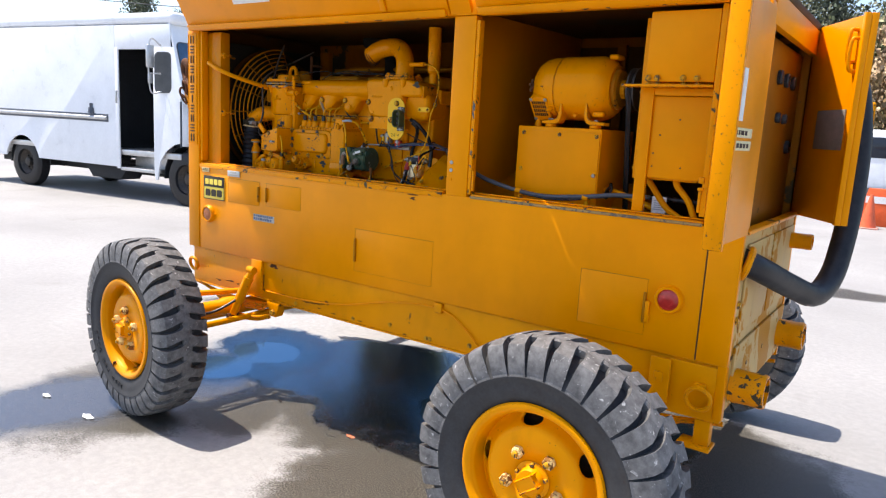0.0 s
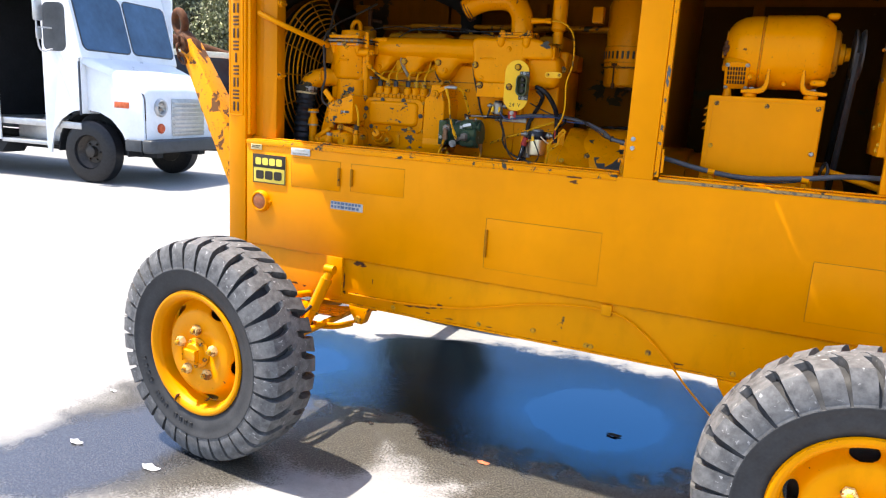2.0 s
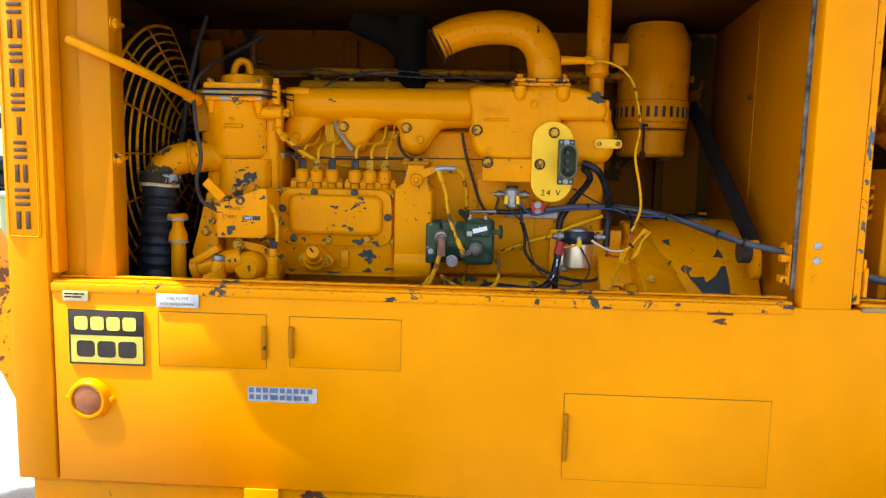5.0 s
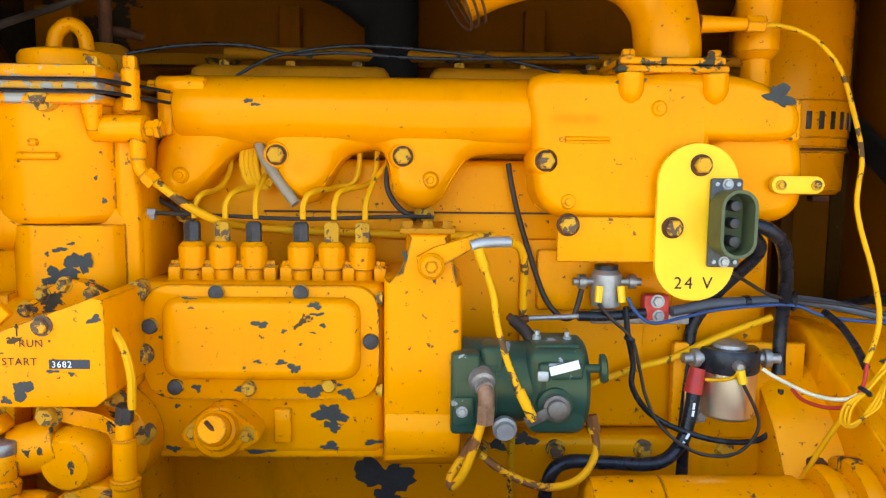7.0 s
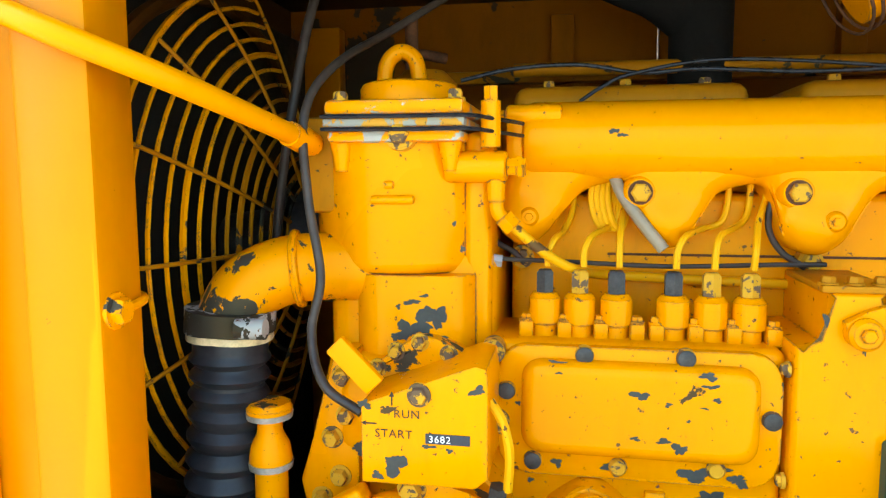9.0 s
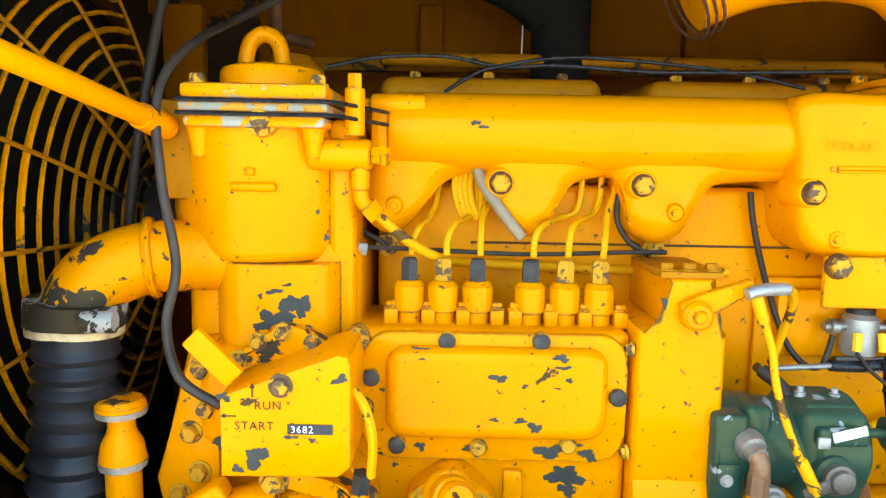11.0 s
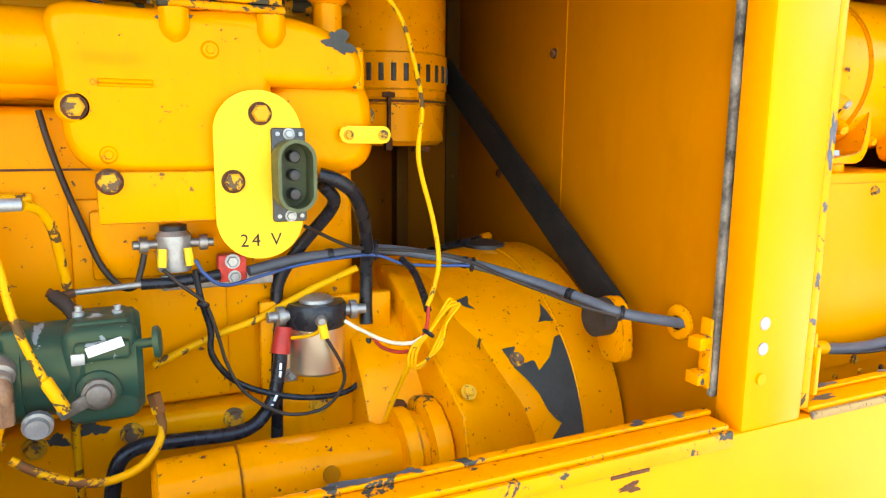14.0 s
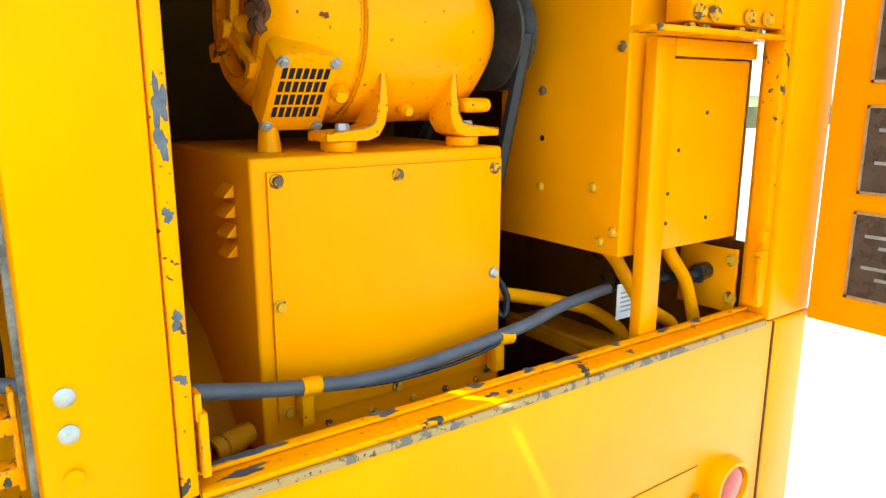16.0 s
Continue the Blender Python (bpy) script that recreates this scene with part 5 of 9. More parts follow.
for i, x in enumerate((-1.335, -0.945, -0.535)):
    c = part("valve_cover", box(B(), (x, 0.49, 1.801), (x + (0.325 if i < 2 else 0.12), 0.73, 1.874), 0.02, 3), paint_grimy_dim, eng, "greasy yellow valve cover")
    bm = B()
    for dx in ((0.05, 0.16, 0.27) if i < 2 else (0.06,)):
        bolt(bm, (x + dx, 0.53, 1.872), (0, 0, 1), 0.009, 0.012)
    part("cover_bolt", bm, bolt_steel, c)
part("rear_pipe", tube(B(), [(-1.36, 0.80, 1.940), (-1.2, 0.80, 1.940), (-0.6, 0.80, 1.938), (-0.10, 0.82, 1.94)], 0.013, 10), paint_grimy_dim, eng)
part("exhaust_pipe", cyl(B(), (-1.024, 0.83, 1.86), (-1.024, 0.83, 2.13), 0.056, 24), soot_and_shade, eng, "sooty black exhaust pipe")
part("exhaust_bend", tube(B(), [(-1.04, 0.83, 2.03), (-1.10, 0.82, 2.075), (-1.16, 0.81, 2.10), (-1.22, 0.80, 2.125)], 0.050, 18), soot_and_shade, eng)

# intake manifold
FOOT = [(-1.348, 1.704), (-1.342, 1.678), (-1.325, 1.660), (-1.308, 1.655), (-1.284, 1.668), (-1.260, 1.698), (-1.236, 1.724), (-1.210, 1.735), (-1.184, 1.734), (-1.176, 1.704), (-1.157, 1.669), (-1.131, 1.654), (-1.108, 1.662), (-1.088, 1.694),
        (-1.071, 1.720), (-1.047, 1.731), (-1.014, 1.731), (-1.006, 1.707), (-0.998, 1.674), (-0.976, 1.653), (-0.950, 1.648), (-0.926, 1.663), (-0.907, 1.694), (-0.888, 1.720), (-0.862, 1.729), (-0.785, 1.731)]
man = casting(B(), -1.348, -0.785, 1.832, FOOT, 0.352, 0.44, 0.036)
manifold = part("intake_manifold", man, paint_cast, eng, "cast yellow intake manifold with three runners", 50)
part("log", cyl(B(), (-1.312, 0.394, 1.790), (-0.78, 0.394, 1.790), 0.051, 32, soft=0.012), paint_cast, manifold)
bm = B()
box(bm, (-1.333, 0.352, 1.750), (-1.309, 0.432, 1.830), 0.008)
cyl(bm, (-1.333, 0.362, 1.822), (-1.262, 0.362, 1.822), 0.0135, 18, soft=0.005)
cyl(bm, (-1.345, 0.362, 1.822), (-1.331, 0.362, 1.822), 0.008, 6)
cyl(bm, (-1.340, 0.380, 1.760), (-1.331, 0.380, 1.760), 0.008, 6)
part("end_cover", bm, paint_engine, manifold)
bx = B()
outline = smooth_outline([(-0.794, 1.70), (-0.797, 1.76), (-0.80, 1.838), (-0.70, 1.843), (-0.60, 1.844), (-0.552, 1.838), (-0.541, 1.80), (-0.541, 1.73), (-0.541, 1.665), (-0.560, 1.640), (-0.66, 1.634), (-0.735, 1.636), (-0.772, 1.648), (-0.789, 1.672)], 4)
pillow(bx, outline, 0.47, 0.331, 0.020)
part("manifold_box", bx, paint_cast, manifold)
outline = smooth_outline([(-0.66, 1.775), (-0.66, 1.83), (-0.62, 1.846), (-0.54, 1.846), (-0.49, 1.840), (-0.445, 1.824), (-0.418, 1.803), (-0.412, 1.778), (-0.422, 1.757), (-0.47, 1.752), (-0.56, 1.752), (-0.64, 1.754)], 4)
part("outlet_arm", pillow(B(), outline, 0.47, 0.3318, 0.018), paint_cast, manifold)
part("end_flange", box(B(), (-0.427, 0.342, 1.752), (-0.409, 0.44, 1.812), 0.006, 3), paint_flaked, manifold)
outline = smooth_outline([(-0.52, 1.78), (-0.42, 1.775), (-0.392, 1.75), (-0.385, 1.70), (-0.388, 1.66), (-0.415, 1.636), (-0.47, 1.630), (-0.55, 1.635), (-0.56, 1.70)], 4)
part("rear_housing", pillow(B(), outline, 0.52, 0.358, 0.03), paint_cast, manifold)
BOLTS = ((-1.165, 1.725, 0.361), (-0.982, 1.725, 0.361), (-0.779, 1.720, 0.331))
bm = B()
for x, z, y in BOLTS:
    lathe(bm, (x, y + 0.05, z), (x, y, z), [(0, 0.024), (0.7, 0.0225), (0.94, 0.020), (1, 0.017)], 20)
part("cast_rib", bm, paint_cast, manifold)
bm = B()
for x, z, y in BOLTS:
    lathe(bm, (x, y + 0.002, z), (x, y - 0.002, z), [(0, 0.0155), (1, 0.015)], 18)
part("washer", bm, rust, manifold, "rusty washers")
bm = B()
for x, z, y in BOLTS:
    lathe(bm, (x, y - 0.001, z), (x, y - 0.011, z), [(0, 0.0125), (0.8, 0.0125), (1, 0.010)], 6)
part("manifold_bolt", bm, bolt_steel, manifold, "rusty-edged manifold bolts")
bm = B()
for x, z, y in ((-1.302, 1.694, 0.356), (-0.942, 1.691, 0.354), (-0.745, 1.663, 0.333), (-0.620, 1.795, 0.332)):
    lathe(bm, (x, y + 0.006, z), (x, y - 0.004, z), [(0, 0.013), (0.6, 0.0125), (1, 0.009)], 18)
    lathe(bm, (x, y - 0.003, z), (x, y - 0.007, z), [(0, 0.006), (1, 0.005)], 6)
part("core_plug", bm, paint_cast, manifold)
bm = B()
text_mesh(bm, "7F8628", (-0.770, 0.3300, 1.772), 0.013, depth=0.0025, spread=1.15)
for x in (-0.661, -0.541):
    part("flange_boss", lathe(B(), (x, 0.336, 1.843), (x, 0.336, 1.800), [(0, 0.019), (0.55, 0.019), (0.8, 0.014), (0.95, 0.006), (1, 0.001)], 20), paint_cast, manifold)
part("cast_number", bm, paint_cast, manifold, "raised casting number")
bm = B()
cyl(bm, (-0.752, 0.331, 1.752), (-0.69, 0.331, 1.752), 0.0028, 8)
cyl(bm, (-0.752, 0.331, 1.747), (-0.69, 0.331, 1.747), 0.0022, 8)
for x in (-0.757, -0.685):
    cyl(bm, (x, 0.333, 1.75), (x, 0.329, 1.75), 0.004, 10)
part("cast_bar", bm, paint_cast, manifold)
# elbow on the manifold
bm = B()
box(bm, (-0.680, 0.334, 1.845), (-0.520, 0.474, 1.856), 0.004)
box(bm, (-0.676, 0.338, 1.857), (-0.524, 0.470, 1.868), 0.004)
for x, y in ((-0.662, 0.350), (-0.538, 0.350), (-0.662, 0.458), (-0.538, 0.458)):
    bolt(bm, (x, y, 1.867), (0, 0, 1), 0.010, 0.012)
    cyl(bm, (x, y, 1.845), (x, y, 1.815), 0.014, 14, 0.010)
flange = part("elbow_flange", bm, paint_flaked, manifold, "flange with flaked paint")
elb = part("air_pipe", tube(B(), [(-0.590, 0.400, 1.862), (-0.590, 0.402, 1.90), (-0.600, 0.410, 1.955), (-0.640, 0.425, 2.005), (-0.705, 0.445, 2.025), (-0.79, 0.46, 2.022), (-0.85, 0.47, 2.008), (-0.90, 0.475, 1.985)], 0.049, 24, 10), paint_engine, eng, "thick bent yellow air pipe")
part("pipe_fitting", cyl(B(), (-0.545, 0.395, 1.925), (-0.470, 0.39, 1.925), 0.014, 12, 0.009), paint_engine, elb)
part("tee", cyl(B(), (-0.478, 0.39, 1.925), (-0.450, 0.39, 1.925), 0.013, 6), paint_engine, elb)
bm = B()
for k in range(3):
    ring(bm, (-0.905 + 0.012 * k, 0.475, 1.975 + 0.004 * k), (0.9, 0.1, 0.5), 0.053 - 0.002 * k, 0.0022, 24, 6)
part("wire_coil", bm, rust, elb, "loops of thin yellow wire")
# bracket and socket plate
brk = part("socket_bracket", box(B(), (-0.761, 0.3215, 1.577), (-0.600, 0.3305, 1.642), 0.003), paint_engine, manifold)
bm = B()
for x, z in ((-0.746, 1.630),):
    lathe(bm, (x, 0.323, z), (x, 0.3185, z), [(0, 0.0165), (1, 0.016)], 20)
part("washer", bm, rust, brk)
bm = lathe(B(), (-0.746, 0.319, 1.630), (-0.746, 0.308, 1.630), [(0, 0.0135), (0.8, 0.0135), (1, 0.011)], 6)
part("bracket_bolt", bm, bolt_steel, brk)
plate24 = part("socket_plate", prism(B(), rounded(-0.623, 1.524, -0.509, 1.746, 0.055, 10), 0.3135, 0.3213, 0.0015), bright_yellow, manifold, "bright yellow oblong plate marked 24 V")
bm = B()
for x, z in ((-0.563, 1.716), (-0.600, 1.628)):
    lathe(bm, (x, 0.3145, z), (x, 0.3100, z), [(0, 0.0155), (1, 0.015)], 20)
part("washer", bm, rust, plate24)
bm = B()
for x, z in ((-0.563, 1.716), (-0.600, 1.628)):
    lathe(bm, (x, 0.3105, z), (x, 0.3000, z), [(0, 0.012), (0.8, 0.012), (1, 0.0098)], 6)
part("plate_bolt", bm, bolt_steel, plate24, "brass-coloured plate bolts")
bm = B()
text_mesh(bm, "24 V", (-0.567, 0.3133, 1.541), 0.017, depth=0.0008, align="CENTER", spread=1.25)
part("plate_lettering", bm, ink, plate24, "handwritten 24 V")
sock = part("slave_socket", box(B(), (-0.551, 0.305, 1.573), (-0.505, 0.313, 1.698), 0.004), simple("dark_socket_flange", (0.07, 0.07, 0.065), 0.55, 0.2, 0.3, 40), plate24, "olive two-pin power socket")
shell = B()
o1 = rounded(-0.552, 1.590, -0.502, 1.683, 0.0245, 12)
o2 = rounded(-0.5475, 1.5945, -0.5065, 1.6785, 0.0203, 12)
a = [shell.verts.new((p[0], 0.305, p[1])) for p in o1]
b = [shell.verts.new((p[0], 0.263, p[1])) for p in o1]
c = [shell.verts.new((p[0], 0.263, p[1])) for p in o2]
d = [shell.verts.new((p[0], 0.301, p[1])) for p in o2]
n = len(a)
for i in range(n):
    j = (i + 1) % n
    for p, q in ((a, b), (b, c), (c, d)):
        shell.faces.new((p[i], p[j], q[j], q[i]))
shell.faces.new(d)
part("socket_shell", shell, olive_paint, sock, "olive green socket shell")
bm = B()
for z in (1.612, 1.637, 1.661):
    cyl(bm, (-0.527, 0.301, z), (-0.527, 0.275, z), 0.0078, 14, soft=0.003)
part("socket_pin", bm, dark_steel, sock)
bm = B()
for z in (1.690, 1.581):
    for x in (-0.543, -0.513):
        cyl(bm, (x, 0.306, z), (x, 0.302, z), 0.003, 8)
    bolt(bm, (-0.528, 0.305, z), r=0.006, h=0.005)
part("socket_screw", bm, zinc, sock)
part("lug_strap", prism(B(), rounded(-0.446, 1.677, -0.369, 1.702, 0.011, 6), 0.344, 0.354, 0.002), bright_yellow, manifold, "small yellow strap")
bm = B()
for x in (-0.433, -0.381):
    bolt(bm, (x, 0.344, 1.689), r=0.006, h=0.005)
bolt(bm, (-0.386, 0.412, 1.718), r=0.012, h=0.014)
part("strap_bolt", bm, bolt_steel, manifold)

# oil filter tower
tw = B()
lathe(tw, (-1.470, 0.398, 1.620), (-1.470, 0.398, 1.792), [(0, 0.105), (0.06, 0.118), (0.12, 0.122), (1, 0.122)], 56)
prism(tw, rounded(-1.518, 0.278, -1.363, 0.46, 0.045, 8), 1.520, 1.626, 0.0, "xy")
box(tw, (-1.380, 0.312, 1.52), (-1.345, 0.44, 1.80), 0.012, 3)
tower = part("filter_tower", tw, paint_engine, eng, "tall yellow cast filter housing", 50)
bm = B()
box(bm, (-1.540, 0.260, 1.818), (-1.372, 0.46, 1.836), 0.006)
box(bm, (-1.538, 0.262, 1.786), (-1.374, 0.46, 1.800), 0.006)
part("tower_flange", bm, chipped("flaked_cover_enamel", (0.86, 0.287, 0.0), (0.36, 0.34, 0.30), 26.0, 0.55, 0.66, 0.34, 0.4, edge=0.26), tower, "cover flange flaked to pale primer")
part("gasket", box(B(), (-1.541, 0.259, 1.804), (-1.371, 0.462, 1.814), 0.002), chipped("worn_joint", (0.60, 0.27, 0.03), (0.30, 0.28, 0.23), 34.0, 0.50, 0.62, 0.5, 0.5), tower, "bare metal gasket joint")
bm = B()
for z in (1.8015, 1.8165):
    tube(bm, [(-1.542, 0.2565, z), (-1.44, 0.255, z - 0.001), (-1.37, 0.2565, z - 0.001), (-1.342, 0.29, z - 0.003), (-1.31, 0.345, z - 0.006)], 0.0026, 6)
part("oily_wire", bm, black_cable, tower)
part("tower_cap", lathe(B(), (-1.459, 0.365, 1.834), (-1.459, 0.365, 1.866), [(0, 0.064), (0.7, 0.064), (0.9, 0.060), (1, 0.05)], 32), paint_engine, tower)
part("lifting_eye", tube(B(), [(-1.507, 0.42, 1.845), (-1.507, 0.42, 1.885), (-1.500, 0.422, 1.907), (-1.483, 0.424, 1.917), (-1.466, 0.424, 1.907), (-1.460, 0.424, 1.885), (-1.460, 0.424, 1.845)], 0.011, 12), paint_engine, tower)
bm = B()
lathe(bm, (-1.449, 0.280, 1.796), (-1.449, 0.268, 1.796), [(0, 0.021), (1, 0.019)], 24)
bolt(bm, (-1.449, 0.268, 1.796), r=0.013, h=0.010)
for x, y in ((-1.524, 0.278), (-1.384, 0.278)):
    bolt(bm, (x, y, 1.835), (0, 0, 1), 0.009, 0.012)
part("tower_bolt", bm, bolt_steel, tower)
bm = B()
cyl(bm, (-1.487, 0.275, 1.718), (-1.433, 0.275, 1.718), 0.0055, 10, soft=0.003)
cyl(bm, (-1.471, 0.275, 1.736), (-1.458, 0.275, 1.736), 0.005, 10, soft=0.003)
for x in (-1.527, -1.392):
    cyl(bm, (x, 0.288, 1.79), (x, 0.288, 1.752), 0.015, 14, 0.008)
part("cast_rib", bm, paint_engine, tower)
part("filter_breather", lathe(B(), (-1.468, 0.50, 1.80), (-1.468, 0.50, 1.90), [(0, 0.05), (0.8, 0.05), (1, 0.03)], 24), paint_grimy_dim, tower)
bm = B()
cyl(bm, (-1.400, 0.305, 1.757), (-1.325, 0.300, 1.757), 0.019, 20, soft=0.004)
cyl(bm, (-1.325, 0.300, 1.757), (-1.303, 0.300, 1.757), 0.0115, 6)
cyl(bm, (-1.313, 0.300, 1.757), (-1.306, 0.300, 1.757), 0.014, 6)
cyl(bm, (-1.338, 0.300, 1.742), (-1.338, 0.300, 1.716), 0.011, 14)
tube(bm, [(-1.338, 0.300, 1.718), (-1.336, 0.299, 1.703), (-1.327, 0.301, 1.693)], 0.009, 12)
cyl(bm, (-1.330, 0.301, 1.697), (-1.318, 0.304, 1.684), 0.013, 6)
part("outlet_fitting", bm, paint_engine, tower)
part("fuel_pipe", tube(B(), [(-1.320, 0.303, 1.687), (-1.278, 0.322, 1.650), (-1.240, 0.348, 1.628), (-1.19, 0.40, 1.615), (-1.0, 0.42, 1.606), (-0.84, 0.425, 1.604)], 0.0065, 10), yellow_wire, eng, "thin yellow fuel pipe")
part("vertical_stud", cyl(cyl(B(), (-1.345, 0.30, 1.78), (-1.345, 0.30, 1.835), 0.012, 12), (-1.345, 0.30, 1.835), (-1.345, 0.30, 1.852), 0.009, 6), paint_engine, tower)

# base of the tower and the lever box
part("tower_base", box(B(), (-1.535, 0.266, 1.40), (-1.335, 0.45, 1.528), 0.02, 3), paint_worn, eng)
bm = B()
prism(bm, smooth_outline([(-1.484, 1.512), (-1.462, 1.532), (-1.425, 1.556), (-1.385, 1.546), (-1.372, 1.528), (-1.42, 1.515)], 4), 0.258, 0.30, 0.004)
capp = part("tower_cover", bm, paint_flaked, eng)
bm = B()
for x, z in ((-1.476, 1.516), (-1.453, 1.537), (-1.424, 1.549), (-1.389, 1.536)):
    bolt(bm, (x, 0.259, z), r=0.0085, h=0.010)
part("cover_bolt", bm, bolt_steel, capp)
lever_box = part("lever_box", prism(B(), [(-1.470, 1.413), (-1.470, 1.502), (-1.345, 1.549), (-1.333, 1.546), (-1.331, 1.535), (-1.331, 1.426), (-1.345, 1.414)], 0.166, 0.285, 0.003), paint_worn, eng, "yellow sheet cover marked run and start")
bm = B()
text_mesh(bm, "RUN", (-1.433, 0.1655, 1.489), 0.0092, depth=0.0007, spread=1.1)
text_mesh(bm, "START", (-1.454, 0.1655, 1.4665), 0.0092, depth=0.0007, spread=1.1)
box(bm, (-1.4355, 0.1650, 1.502), (-1.4342, 0.1658, 1.512))
prism(bm, [(-1.4378, 1.512), (-1.4348, 1.5175), (-1.4320, 1.512)], 0.1650, 0.1658)
box(bm, (-1.464, 0.1650, 1.4805), (-1.452, 0.1658, 1.4818))
prism(bm, [(-1.464, 1.4785), (-1.4690, 1.4812), (-1.464, 1.4840)], 0.1650, 0.1658)
part("cover_lettering", bm, ink, lever_box, "hand-stamped words and arrows")
tagm = part("number_tape", box(B(), (-1.398, 0.1645, 1.4625), (-1.350, 0.1655, 1.4735)), tape_black, lever_box, "black embossed number tape")
bm = B()
text_mesh(bm, "3682", (-1.3945, 0.1643, 1.4645), 0.0075, depth=0.0006, spread=1.15)
part("tape_number", bm, white_ink, tagm)
part("cover_bolt", bolt(B(), (-1.405, 0.166, 1.515), r=0.010, h=0.008), bolt_steel, lever_box)
part("hand_lever", box(B(), (-0.033, -0.006, -0.013), (0.033, 0.006, 0.013), 0.003, m=Matrix.Translation((-1.479, 0.178, 1.541)) @ Matrix.Rotation(radians(45), 4, "Y")), paint_body, lever_box, "yellow lever handle")
part("control_cable", tube(B(), [(-1.44, 0.55, 2.02), (-1.50, 0.44, 1.95), (-1.545, 0.32, 1.885), (-1.563, 0.26, 1.82), (-1.555, 0.245, 1.72), (-1.538, 0.235, 1.63), (-1.545, 0.22, 1.565), (-1.522, 0.195, 1.512), (-1.475, 0.185, 1.485)], 0.0056, 10), simple("dusty_cable_sheath", (0.040, 0.029, 0.022), 0.42, 0, 0.6, 9), eng, "brown and grey control cable")
part("cable_end", tube(B(), [(-1.332, 0.19, 1.505), (-1.318, 0.185, 1.485), (-1.310, 0.185, 1.45), (-1.312, 0.19, 1.405)], 0.0055, 8), yellow_wire, lever_box)

# fuel injection pump
pump = part("injection_pump", box(B(), (-1.352, 0.292, 1.302), (-1.005, 0.44, 1.548), 0.012, 3), paint_worn, eng, "yellow fuel injection pump with chipped paint")
cover = part("pump_cover", prism(B(), rounded(-1.333, 1.387, -1.011, 1.546, 0.034, 8), 0.281, 0.293, 0.004), paint_worn, pump)
part("cover_raise", pillow(B(), rounded(-1.304, 1.417, -1.036, 1.531, 0.024, 8), 0.283, 0.262, 0.015), paint_worn, cover)
bm = B()
for x, z in ((-1.231, 1.537), (-1.117, 1.538), (-1.322, 1.49), (-1.022, 1.47), (-1.29, 1.405), (-1.19, 1.403), (-1.08, 1.408)):
    lathe(bm, (x, 0.285, z), (x, 0.274, z), [(0, 0.0115), (0.6, 0.011), (1, 0.008)], 14)
part("cover_screw", bm, bolt_steel, cover, "paint-flaked cover screws")
bm = B()
for x, z in ((-1.231, 1.537), (-1.117, 1.538), (-1.322, 1.49), (-1.022, 1.47), (-1.29, 1.405)):
    lathe(bm, (x, 0.2745, z), (x, 0.2725, z), [(0, 0.0105), (0.5, 0.010), (1, 0.0075)], 14)
part("screw", bm, dark_steel, cover, "bare dark screw heads")
part("pump_flange", box(B(), (-1.355, 0.294, 1.298), (-1.005, 0.305, 1.312), 0.003), paint_worn, pump)
bm = B()
for x, z in ((-1.339, 1.537), (-1.333, 1.451)):
    bolt(bm, (x, 0.274, z), r=0.010, h=0.010)
    cyl(bm, (x, 0.30, z), (x, 0.274, z), 0.015, 16)
part("pump_bolt", bm, bolt_steel, pump)
fp = part("transfer_pump", lathe(B(), (-1.226, 0.270, 1.345), (-1.214, 0.190, 1.378), [(0, 0.038), (0.25, 0.034), (0.32, 0.027), (0.60, 0.025), (0.64, 0.019), (0.68, 0.021), (0.92, 0.021), (1, 0.017)], 26), paint_worn, pump, "round knob of the transfer pump")
bm = B()
prism(bm, smooth_outline([(-1.276, 1.346), (-1.262, 1.364), (-1.222, 1.386), (-1.186, 1.366), (-1.170, 1.344), (-1.182, 1.330), (-1.222, 1.318), (-1.264, 1.330)], 4), 0.254, 0.296, 0.004)
part("pump_base", bm, paint_worn, fp)
bm = B()
for x, z in ((-1.258, 1.350), (-1.188, 1.347)):
    bolt(bm, (x, 0.255, z), r=0.009, h=0.009)
part("fitting", bm, bolt_steel, fp)
part("notch", box(B(), (-0.002, -0.002, -0.014), (0.002, 0.002, 0.014), m=Matrix.Translation((-1.2138, 0.1905, 1.3785)) @ Matrix.Rotation(radians(24), 4, "X") @ Matrix.Rotation(radians(-28), 4, "Y")), rust, fp)
bm = B()
box(bm, (-1.158, 0.284, 1.322), (-1.134, 0.295, 1.372), 0.003)
box(bm, (-1.348, 0.276, 1.312), (-1.318, 0.295, 1.338), 0.004)
part("pump_lug", bm, paint_worn, pump)
XS = (-1.280, -1.237, -1.193, -1.126, -1.082, -1.038)
for i, x in enumerate(XS):
    e = part("pump_element", lathe(B(), (x, 0.335, 1.545), (x, 0.335, 1.602), [(0, 0.015), (0.3, 0.015), (0.33, 0.0195), (0.88, 0.0195), (1, 0.014)], 22), paint_engine, pump)
    part("union_nut", lathe(B(), (x, 0.335, 1.601), (x, 0.335, 1.630), [(0, 0.0115), (0.85, 0.0115), (1, 0.008)], 6), dark_steel if i in (0, 2, 3) else bolt_steel, e, "flaked union nut")
bm = B()
for x in (-1.302, -1.255, -1.211, -1.168, -1.145, -1.100, -1.057, -1.012):
    box(bm, (x - 0.009, 0.318, 1.545), (x + 0.009, 0.345, 1.567), 0.003)
    bolt(bm, (x, 0.330, 1.567), (0, 0, 1), 0.0075, 0.008)
part("clamp", bm, paint_worn, pump)
